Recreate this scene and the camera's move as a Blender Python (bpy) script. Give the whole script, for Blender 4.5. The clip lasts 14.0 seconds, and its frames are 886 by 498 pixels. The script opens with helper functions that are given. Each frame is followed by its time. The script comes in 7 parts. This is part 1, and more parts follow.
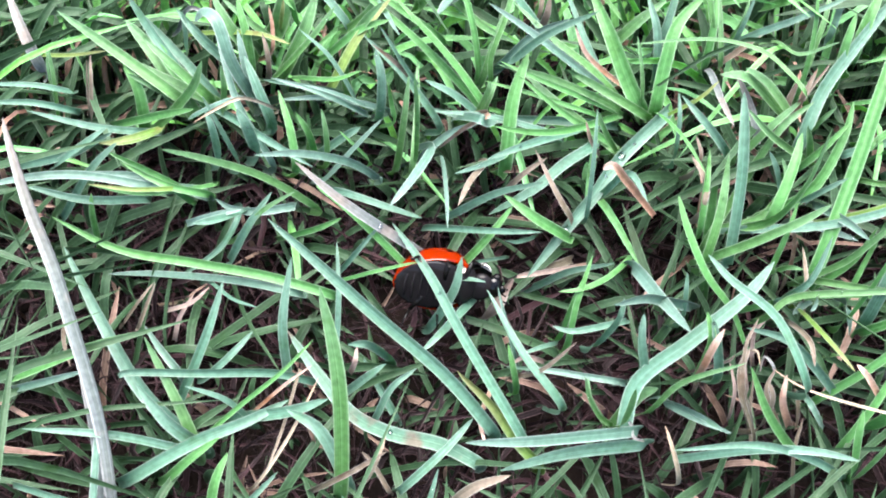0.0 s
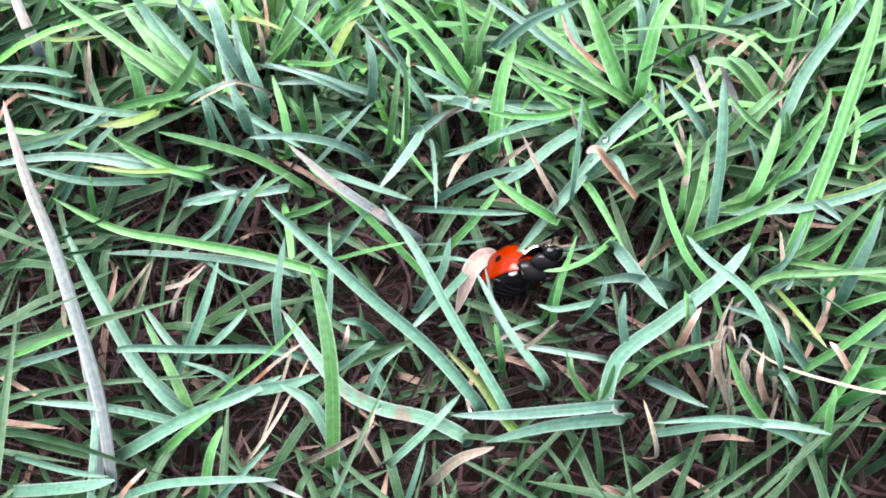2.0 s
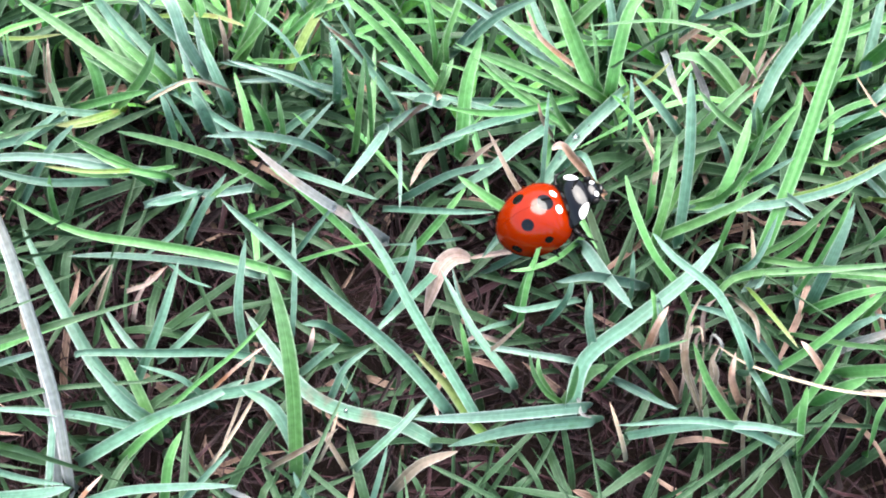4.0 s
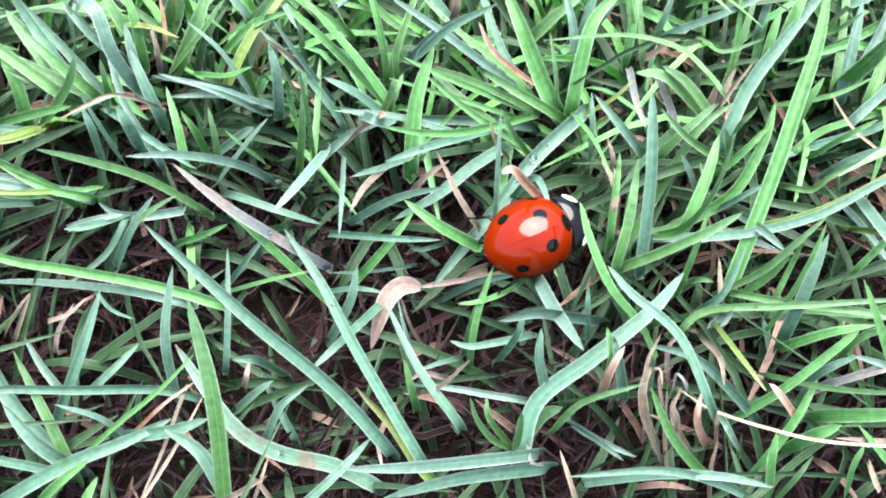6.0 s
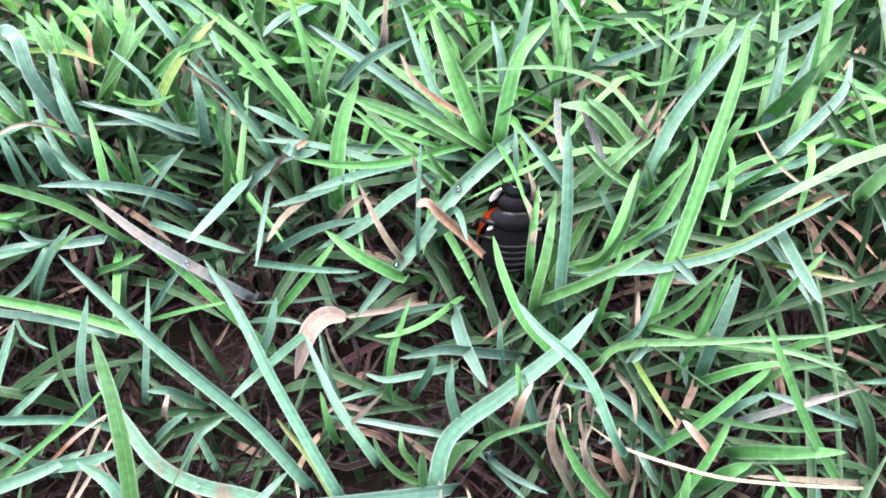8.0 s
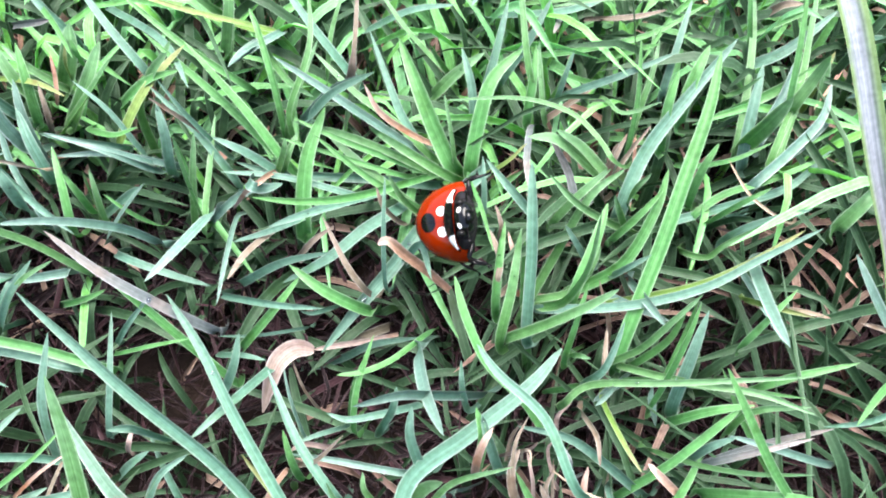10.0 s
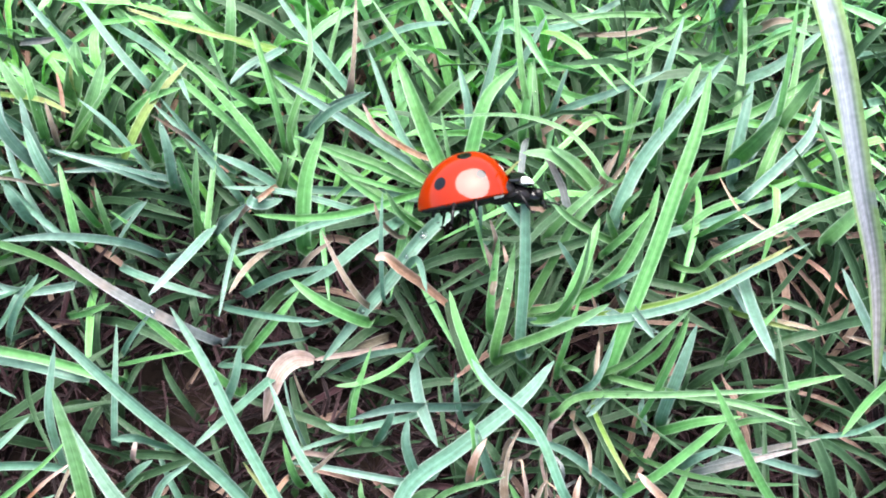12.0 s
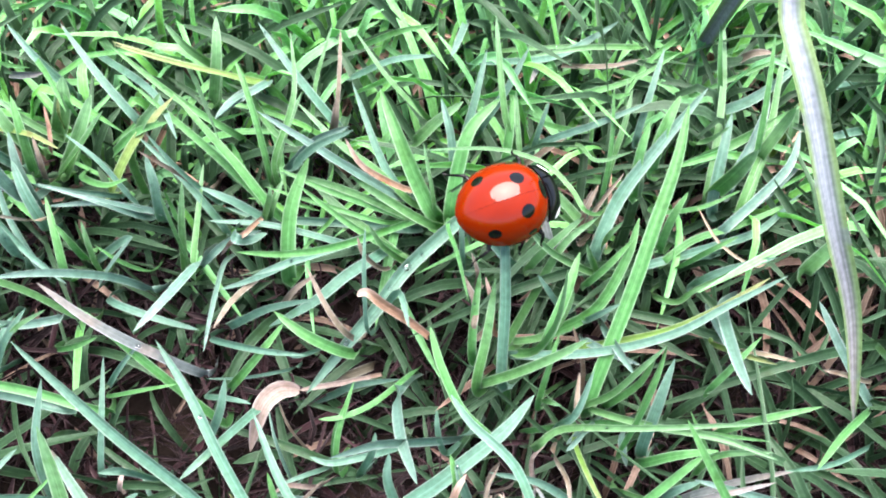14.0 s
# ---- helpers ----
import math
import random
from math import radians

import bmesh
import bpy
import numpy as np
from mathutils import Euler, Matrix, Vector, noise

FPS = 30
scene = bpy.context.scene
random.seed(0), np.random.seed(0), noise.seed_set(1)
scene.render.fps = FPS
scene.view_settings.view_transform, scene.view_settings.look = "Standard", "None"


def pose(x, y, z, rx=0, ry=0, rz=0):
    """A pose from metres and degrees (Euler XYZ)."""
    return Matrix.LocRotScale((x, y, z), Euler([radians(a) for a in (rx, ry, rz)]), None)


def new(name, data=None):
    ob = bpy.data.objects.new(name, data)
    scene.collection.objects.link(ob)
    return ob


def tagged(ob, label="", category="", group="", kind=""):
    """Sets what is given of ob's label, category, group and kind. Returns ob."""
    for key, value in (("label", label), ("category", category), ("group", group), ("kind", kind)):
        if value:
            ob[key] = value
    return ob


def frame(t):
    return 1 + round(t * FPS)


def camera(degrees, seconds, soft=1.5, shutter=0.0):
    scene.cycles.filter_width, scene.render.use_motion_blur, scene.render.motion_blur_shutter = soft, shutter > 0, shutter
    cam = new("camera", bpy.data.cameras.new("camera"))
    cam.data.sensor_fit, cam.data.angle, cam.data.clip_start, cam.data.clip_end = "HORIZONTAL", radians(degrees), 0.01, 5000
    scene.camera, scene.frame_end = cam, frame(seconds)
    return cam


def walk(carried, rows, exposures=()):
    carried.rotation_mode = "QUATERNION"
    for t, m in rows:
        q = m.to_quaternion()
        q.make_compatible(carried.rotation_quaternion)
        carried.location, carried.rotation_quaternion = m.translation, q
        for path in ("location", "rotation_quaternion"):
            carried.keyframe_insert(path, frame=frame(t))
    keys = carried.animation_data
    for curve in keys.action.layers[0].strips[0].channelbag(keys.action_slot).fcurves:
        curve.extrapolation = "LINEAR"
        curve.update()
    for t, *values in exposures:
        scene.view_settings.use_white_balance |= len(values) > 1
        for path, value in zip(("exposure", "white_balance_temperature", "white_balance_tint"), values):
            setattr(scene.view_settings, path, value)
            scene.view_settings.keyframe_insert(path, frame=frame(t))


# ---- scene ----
cam = camera(52.12, 14.0, soft=1.95)
CAMERA = [
    (0.0, 0.00000, -0.00000, 0.06950, 24.00, 0.00, -0.00),
    (0.5, -0.00025, -0.00006, 0.06957, 24.41, -0.13, -0.04),
    (1.0, 0.00043, -0.00044, 0.06967, 23.90, -0.19, 0.02),
    (1.5, 0.00045, -0.00077, 0.07051, 23.21, -0.08, 0.19),
    (2.0, 0.00062, -0.00109, 0.07113, 23.08, -0.21, 0.09),
    (2.5, 0.00130, -0.00118, 0.07055, 23.17, -0.37, -0.11),
    (3.0, 0.00217, -0.00138, 0.06956, 23.09, -0.16, -0.30),
    (5.3, 0.00518, 0.00057, 0.07025, 23.84, -0.43, -0.07),
    (5.5, 0.00590, 0.00083, 0.06999, 23.90, -0.58, -0.04),
    (6.0, 0.00598, 0.00212, 0.06619, 23.97, -0.75, -0.12),
    (6.5, 0.00721, 0.00173, 0.06820, 23.94, -0.94, 0.06),
    (7.0, 0.00842, 0.00188, 0.06719, 23.88, -1.20, 0.02),
    (7.5, 0.00856, 0.00290, 0.06631, 24.59, -1.23, 0.06),
    (8.0, 0.01044, 0.00327, 0.06650, 24.83, -1.50, 0.06),
    (8.2, 0.01094, 0.00366, 0.06581, 24.78, -1.71, -0.20),
    (10.3, 0.01328, 0.00606, 0.06678, 24.48, -0.82, 0.40),
    (10.5, 0.01310, 0.00594, 0.06598, 24.61, -0.80, 0.42),
    (11.0, 0.01345, 0.00614, 0.06556, 24.62, -0.78, 0.46),
    (11.5, 0.01290, 0.00564, 0.06792, 24.51, -0.66, 0.42),
    (12.0, 0.01373, 0.00629, 0.06848, 24.39, -0.64, 0.42),
    (12.5, 0.01359, 0.00715, 0.06796, 24.50, -0.80, 0.36),
    (13.0, 0.01391, 0.00718, 0.06857, 24.49, -0.68, 0.42),
    (13.5, 0.01414, 0.00661, 0.07073, 24.55, -0.53, 0.18),
    (14.0, 0.01476, 0.00768, 0.06987, 24.72, -0.64, 0.22),
]
EXPOSURE = 2.17
walk(cam, [(t, pose(x, y, z, rx, ry, rz)) for t, x, y, z, rx, ry, rz in CAMERA], [(0.0, EXPOSURE, 6750, 12), (14.0, EXPOSURE, 6750, 12)])

MM = 0.001

# ---- daylight: bright overcast, strongest from high up ----
SUN_UP, SUN_ROUND = 76.0, 8.0
world = bpy.data.worlds.new("sky")
scene.world = world
world.use_nodes = True
wn = world.node_tree.nodes
sky = wn.new("ShaderNodeTexSky")
sky.sky_type = 'NISHITA'
sky.sun_disc = False
sky.sun_elevation, sky.sun_rotation = radians(SUN_UP), radians(SUN_ROUND)
sky.air_density, sky.dust_density, sky.ozone_density = 1.0, 3.0, 1.0
wn["Background"].inputs["Strength"].default_value = 0.15
world.node_tree.links.new(sky.outputs[0], wn["Background"].inputs["Color"])

sun = bpy.data.lights.new("sun", 'SUN')
sun.energy, sun.angle, sun.color = 4.6, radians(60), (0.98, 0.985, 0.98)
sun_ob = new("sun", sun)
sun_ob.rotation_euler = (radians(-(90 - SUN_UP)), 0, radians(-SUN_ROUND))


# ---- materials ----
def node_mat(name):
    m = bpy.data.materials.new(name)
    m.use_nodes = True
    return m, m.node_tree.nodes, m.node_tree.links, m.node_tree.nodes["Principled BSDF"]


def noise_node(nodes, links, scale, detail=3.0, source=None):
    n = nodes.new("ShaderNodeTexNoise")
    n.inputs["Scale"].default_value, n.inputs["Detail"].default_value = scale, detail
    if source is not None:
        links.new(source, n.inputs["Vector"])
    return n


def ramp_node(nodes, links, source, stops):
    r = nodes.new("ShaderNodeValToRGB")
    links.new(source, r.inputs["Fac"])
    els = r.color_ramp.elements
    while len(els) < len(stops):
        els.new(0.5)
    for e, (at, col) in zip(els, stops):
        e.position, e.color = at, (*col, 1)
    return r


def mix_node(nodes, links, fac, a, b, how='MIX'):
    n = nodes.new("ShaderNodeMix")
    n.data_type, n.blend_type = 'RGBA', how
    for sock, v in ((0, fac), (6, a), (7, b)):
        if hasattr(v, "links"):
            links.new(v, n.inputs[sock])
        else:
            n.inputs[sock].default_value = v if sock == 0 else (*v, 1)
    return n.outputs[2]


def blade_mat(name, low, high, tip, stain, veins=0.07, rough=0.4, through_light=0.45, spots=0.0, islands=False, margin=None, bias=0.0):
    """A leaf blade: lengthwise veins, a pale midrib, a base-to-tip change of colour, blotches."""
    m, nodes, links, bsdf = node_mat(name)
    uv = nodes.new("ShaderNodeUVMap")
    uv.uv_map = "along"
    sep = nodes.new("ShaderNodeSeparateXYZ")
    links.new(uv.outputs[0], sep.inputs[0])
    if islands:
        rnd = nodes.new("ShaderNodeNewGeometry").outputs["Random Per Island"]
    else:
        rnd = nodes.new("ShaderNodeObjectInfo").outputs["Random"]
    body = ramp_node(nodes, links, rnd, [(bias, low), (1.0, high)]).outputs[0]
    # colour along the blade
    along = ramp_node(nodes, links, sep.outputs[1], [(0.0, (0, 0, 0)), (0.62, (0.05, 0.05, 0.05)), (1.0, (1, 1, 1))]).outputs[0]
    col = mix_node(nodes, links, along, body, tip)
    # veins across the width
    wave = nodes.new("ShaderNodeMath")
    wave.operation = 'MULTIPLY'
    links.new(sep.outputs[0], wave.inputs[0])
    wave.inputs[1].default_value = 44.0
    sine = nodes.new("ShaderNodeMath")
    sine.operation = 'SINE'
    links.new(wave.outputs[0], sine.inputs[0])
    vein = ramp_node(nodes, links, sine.outputs[0], [(0.2, (0, 0, 0)), (1.0, (1, 1, 1))]).outputs[0]
    light = nodes.new("ShaderNodeMath")
    light.operation = 'MULTIPLY'
    links.new(vein, light.inputs[0])
    light.inputs[1].default_value = veins
    pale = tuple(min(1.0, 1.8 * c + 0.05) for c in high)
    col = mix_node(nodes, links, light.outputs[0], col, pale)
    rib = ramp_node(nodes, links, sep.outputs[0], [(0.43, (0, 0, 0)), (0.5, (0.2, 0.2, 0.2)), (0.57, (0, 0, 0))]).outputs[0]
    col = mix_node(nodes, links, rib, col, pale)
    # pale margins, whitened on single blades to hold edge shine in the colour
    edge = ramp_node(nodes, links, sep.outputs[0], [(0.0, (0.9, 0.9, 0.9)), (0.09, (0.1, 0.1, 0.1)), (0.2, (0, 0, 0)), (0.8, (0, 0, 0)), (0.91, (0.1, 0.1, 0.1)), (1.0, (0.9, 0.9, 0.9))]).outputs[0]
    if margin:
        edge = ramp_node(nodes, links, sep.outputs[0], [(0.10, (1, 1, 1)), (0.3, (0, 0, 0)), (0.7, (0, 0, 0)), (0.9, (1, 1, 1))]).outputs[0]
    col = mix_node(nodes, links, edge, col, margin or (pale if islands else tuple(0.5 * c + 0.17 for c in pale)))
    geo = nodes.new("ShaderNodeNewGeometry")
    blotch = noise_node(nodes, links, 420.0, 4.0, geo.outputs["Position"])
    mask = ramp_node(nodes, links, blotch.outputs["Fac"], [(0.60 - spots, (0, 0, 0)), (0.72 - spots, (0.75, 0.75, 0.75))]).outputs[0]
    col = mix_node(nodes, links, mask, col, stain)
    grain = noise_node(nodes, links, 2600.0, 2.0, geo.outputs["Position"])
    shade = ramp_node(nodes, links, grain.outputs["Fac"], [(0.25, (0.78, 0.78, 0.78)), (0.75, (1.2, 1.2, 1.2))]).outputs[0]
    col = mix_node(nodes, links, 1.0, col, shade, 'MULTIPLY')
    # lengthwise streaks and dull patches
    stretch = nodes.new("ShaderNodeVectorMath")
    stretch.operation = 'MULTIPLY_ADD'
    links.new(uv.outputs[0], stretch.inputs[0])
    stretch.inputs[1].default_value = (9.0, 2.2, 1.0)
    spread = nodes.new("ShaderNodeCombineXYZ")
    for k in range(3):
        links.new(rnd, spread.inputs[k])
    far = nodes.new("ShaderNodeVectorMath")
    far.operation = 'SCALE'
    links.new(spread.outputs[0], far.inputs[0])
    far.inputs["Scale"].default_value = 90.0
    links.new(far.outputs[0], stretch.inputs[2])
    streak = noise_node(nodes, links, 1.0, 5.0, stretch.outputs[0])
    worn = ramp_node(nodes, links, streak.outputs["Fac"], [(0.3, (0.80, 0.82, 0.78)), (0.5, (1.0, 1.0, 1.0)), (0.72, (1.24, 1.16, 1.28))]).outputs[0]
    col = mix_node(nodes, links, 1.0, col, worn, 'MULTIPLY')
    links.new(col, bsdf.inputs["Base Color"])
    dull = ramp_node(nodes, links, streak.outputs["Fac"], [(0.35, (rough - 0.06,) * 3), (0.7, (rough + 0.12,) * 3)]).outputs[0]
    links.new(dull, bsdf.inputs["Roughness"])
    bsdf.inputs["Specular IOR Level"].default_value = 0.27 if rough < 0.5 else 0.12
    bump = nodes.new("ShaderNodeBump")
    bump.inputs["Strength"].default_value, bump.inputs["Distance"].default_value = 0.2, 0.00003
    links.new(sine.outputs[0], bump.inputs["Height"])
    links.new(bump.outputs[0], bsdf.inputs["Normal"])
    thin = nodes.new("ShaderNodeBsdfTranslucent")
    glow = mix_node(nodes, links, 1.0, col, (1.3, 1.3, 1.0), 'MULTIPLY')
    links.new(glow, thin.inputs["Color"])
    mix = nodes.new("ShaderNodeMixShader")
    mix.inputs[0].default_value = through_light
    links.new(bsdf.outputs[0], mix.inputs[1])
    links.new(thin.outputs[0], mix.inputs[2])
    links.new(mix.outputs[0], nodes["Material Output"].inputs["Surface"])
    return m


TEAL = blade_mat("leaf_blue_green", (0.0777, 0.1935, 0.1299), (0.0903, 0.1894, 0.1375), (0.1183, 0.2179, 0.1650), (0.0657, 0.1619, 0.0859))
GREEN = blade_mat("leaf_green", (0.0513, 0.1781, 0.0503), (0.0846, 0.2429, 0.0779), (0.1026, 0.2570, 0.0883), (0.0462, 0.1427, 0.0294))
BRIGHT = blade_mat("leaf_fresh_green", (0.0657, 0.1888, 0.0491), (0.1074, 0.2360, 0.0920), (0.1157, 0.2360, 0.1202), (0.0416, 0.1416, 0.0282), 0.06, 0.4, 0.46)
YELLOW = blade_mat("leaf_yellow_green", (0.1003, 0.2077, 0.0370), (0.1343, 0.2288, 0.0560), (0.2091, 0.2182, 0.0990), (0.1487, 0.1311, 0.0500), 0.06, 0.45, 0.45)
PALE = blade_mat("leaf_pale_underside", (0.0534, 0.1192, 0.0859), (0.0775, 0.1469, 0.1140), (0.0954, 0.1590, 0.1296), (0.0642, 0.1428, 0.0859), 0.06, 0.36, 0.2)
TAN = blade_mat("leaf_dry_tan", (0.084, 0.074, 0.050), (0.134, 0.114, 0.084), (0.158, 0.124, 0.099), (0.090, 0.054, 0.034), 0.12, 0.6, 0.2, 0.04)
DEAD = blade_mat("leaf_dead_pinkish", (0.2110, 0.1627, 0.1425), (0.2320, 0.1793, 0.1568), (0.2220, 0.1676, 0.1444), (0.1660, 0.1078, 0.0808), 0.12, 0.6, 0.25, 0.03)
ORANGE = blade_mat("leaf_dry_orange", (0.205, 0.118, 0.074), (0.260, 0.167, 0.118), (0.347, 0.260, 0.229), (0.186, 0.074, 0.031), 0.12, 0.55, 0.2, 0.04)
STRAW = blade_mat("leaf_straw", (0.201, 0.168, 0.111), (0.253, 0.221, 0.163), (0.232, 0.158, 0.111), (0.190, 0.127, 0.079), 0.12, 0.55, 0.15)
BLEACHED = blade_mat("leaf_bleached", (0.068, 0.093, 0.087), (0.105, 0.124, 0.124), (0.174, 0.149, 0.136), (0.186, 0.155, 0.136), 0.06, 0.6, 0.15, 0.03)
TALL = blade_mat("leaf_white_banded", (0.1320, 0.1487, 0.1678), (0.1535, 0.1715, 0.1950), (0.1320, 0.1178, 0.1008), (0.1191, 0.1406, 0.1406), 0.12, 0.55, 0.2, 0.0, False, (0.111, 0.172, 0.072))
SCARRED = blade_mat("leaf_scarred", (0.056, 0.124, 0.087), (0.068, 0.143, 0.099), (0.105, 0.174, 0.130), (0.118, 0.081, 0.068), 0.06, 0.6, 0.2, 0.07)
# greens set far apart: front shade and back light put into the colour
SHADED_LAWN = blade_mat("lawn_leaf", (0.0224, 0.0625, 0.0246), (0.0372, 0.0858, 0.0420), (0.0395, 0.0858, 0.0410), (0.0168, 0.0497, 0.0093), 0.06, 0.45, 0.45, 0.0, True)
LIT_FRESH = blade_mat("lit_fresh_leaf", (0.1867, 0.4981, 0.0964), (0.1581, 0.3743, 0.1908), (0.1647, 0.3653, 0.1482), (0.1039, 0.2441, 0.0546), 0.06, 0.42, 0.47, 0.0, True)
WITHERED = blade_mat("withered_lawn_leaf", (0.0728, 0.0408, 0.0312), (0.2093, 0.1488, 0.1162), (0.1937, 0.1260, 0.1013), (0.0806, 0.0444, 0.0312), 0.08, 0.6, 0.2, 0.03, True)
STEM = blade_mat("dry_stem", (0.1242, 0.0609, 0.0416), (0.4398, 0.2741, 0.2094), (0.3519, 0.2192, 0.1602), (0.1467, 0.0670, 0.0431), 0.10, 0.6, 0.2, 0.03, True)
# mostly near-black: shade deep between the blades put into the stems' brown
SHADED_THATCH = blade_mat("shaded_thatch_leaf", (0.0020, 0.0007, 0.0011), (0.0365, 0.0154, 0.0190), (0.0190, 0.0081, 0.0103), (0.0046, 0.0023, 0.0028), 0.0, 0.6, 0.1, 0.08, True, None, 0.5)

TONES = {
    "teal": (TEAL, "blue-green grass blade with fine pale veins"),
    "green": (GREEN, "mid-green narrow grass blade in the lawn"),
    "bright": (BRIGHT, "fresh light-green grass blade in the lawn"),
    "yellowgreen": (YELLOW, "yellowing green grass blade with a dry tip"),
    "pale": (PALE, "grass blade turned over to its pale underside"),
    "tan": (TAN, "dead tan grass blade, dry and wrinkled"),
    "dead": (DEAD, "dead pinkish-tan leaf, dry and limp"),
    "orange": (ORANGE, "withered orange-brown grass blade with a curled tip"),
    "straw": (STRAW, "thin pale straw stalk of dead grass"),
    "bleached": (BLEACHED, "bleached whitish dry grass blade"),
    "bleached_tall": (TALL, "long bleached white grass blade with green margins"),
    "scarred": (SCARRED, "broad blue-green grass blade with brown scars"),
}


# ---- shape helpers ----
def spline(nodes_mm, steps):
    """A smooth line through the nodes (Catmull-Rom), in metres."""
    p = [Vector(n) * MM for n in nodes_mm]
    p = [2 * p[0] - p[1]] + p + [2 * p[-1] - p[-2]]
    out = []
    spans = len(p) - 3
    for k in range(steps + 1):
        s = k / steps * spans
        i = min(int(s), spans - 1)
        u = s - i
        a, b, c, d = p[i:i + 4]
        out.append(0.5 * ((2 * b) + (c - a) * u + (2 * a - 5 * b + 4 * c - d) * u * u + (3 * b - a - 3 * c + d) * u ** 3))
    return out


def ribbon(verts, faces, uvs, line, width, fold, face_to, roll, twist=0.0, thick=0.07, leafy=False):
    """Adds one leaf blade along line: a shallow V with a keel, tapered to its tip."""
    n = len(line)
    base = len(verts)
    for k, p in enumerate(line):
        u = k / (n - 1)
        tangent = (line[min(k + 1, n - 1)] - line[max(k - 1, 0)]).normalized()
        side = tangent.cross(face_to)
        if side.length < 1e-6:
            side = tangent.orthogonal()
        side.normalize()
        side = Matrix.Rotation(roll + twist * u, 3, tangent) @ side
        up = side.cross(tangent)
        taper = (0.75 + 0.25 * min(1, u / 0.35)) * max(0.0, 1 - max(0.0, (u - 0.5) / 0.5) ** 2.8) ** 0.58
        if leafy:
            taper = max(0.0, math.sin(math.pi * (0.06 + 0.94 * u ** 0.8))) ** 0.7
        half = 0.5 * width * max(taper, 0.05)
        t = thick * width * (0.4 + 0.6 * taper)
        for across, rise in ((-1, fold), (-0.5, 0.42 * fold), (0, 0), (0.5, 0.42 * fold), (1, fold)):
            verts.append(p + side * (across * half) + up * (rise * half))
            uvs.append((0.5 + 0.5 * across, u))
        for across, rise in ((1, fold), (0, -0.04), (-1, fold)):
            verts.append(p + side * (across * half) + up * (rise * half - (t if across == 0 else 0.25 * t)))
            uvs.append((0.5 + 0.5 * across, u))
    for k in range(n - 1):
        a, b = base + 8 * k, base + 8 * (k + 1)
        for i, j in ((0, 1), (1, 2), (2, 3), (3, 4), (5, 6), (6, 7)):
            faces.append((a + i, a + j, b + j, b + i))


def mesh_from(name, verts, faces, uvs, material):
    me = bpy.data.meshes.new(name)
    me.from_pydata([tuple(v) for v in verts], [], faces)
    layer = me.uv_layers.new(name="along")
    loops = np.empty(len(me.loops), dtype=np.int32)
    me.loops.foreach_get("vertex_index", loops)
    layer.data.foreach_set("uv", np.asarray(uvs, dtype=np.float32)[loops].ravel())
    me.polygons.foreach_set("use_smooth", np.ones(len(me.polygons), dtype=bool))
    me.materials.append(material)
    me.update()
    return me


def part(name, bm, material, parent, label=""):
    me = bpy.data.meshes.new(name)
    bmesh.ops.recalc_face_normals(bm, faces=bm.faces)
    for f in bm.faces:
        f.smooth = True
    bm.to_mesh(me)
    bm.free()
    me.materials.append(material)
    ob = new(name, me)
    ob.parent = parent
    return tagged(ob, label)


rng = random.Random(7)
wet = random.Random(12)
DROPS = []
TOWARDS = Vector((0.0, -0.40, 0.92))


def blade(tone, width, *nodes_mm, fold=None, roll=None, label="", leafy=False):
    """One grass blade from its root through the nodes to its tip; its origin is at the root."""
    material, words = TONES[tone]
    line = spline(nodes_mm, 5 * (len(nodes_mm) - 1))
    root = line[0].copy()
    line = [p - root for p in line]
    verts, faces, uvs = [], [], []
    fold = rng.uniform(0.15, 0.6) if fold is None else fold
    roll = rng.uniform(-0.3, 0.3) if roll is None else roll
    face_to = (TOWARDS + Vector((rng.uniform(-.25, .25), rng.uniform(-.25, .25), 0))).normalized()
    ribbon(verts, faces, uvs, line, width * MM * 1.12, fold, face_to, roll, twist=rng.uniform(-0.3, 0.3), leafy=leafy)
    dry = tone in ("tan", "dead", "orange", "straw", "bleached", "bleached_tall")
    name = "dry_grass_blade" if dry else "grass_blade"
    ob = new(name, mesh_from(name, verts, faces, uvs, material))
    ob.location = root
    # a few fine drops sit on the upper side of the green blades
    if not dry and wet.random() < 0.16:
        k = wet.randrange(len(line) * 2 // 3, len(line) - 1)
        size = wet.uniform(0.05, 0.10)
        DROPS.append((size, (line[k] + root) / MM + Vector((0, -0.25, 0.97)) * size * 0.6))
    return tagged(ob, label or words, "dry grass" if dry else "grass", "dry blades" if dry else "lawn blades")


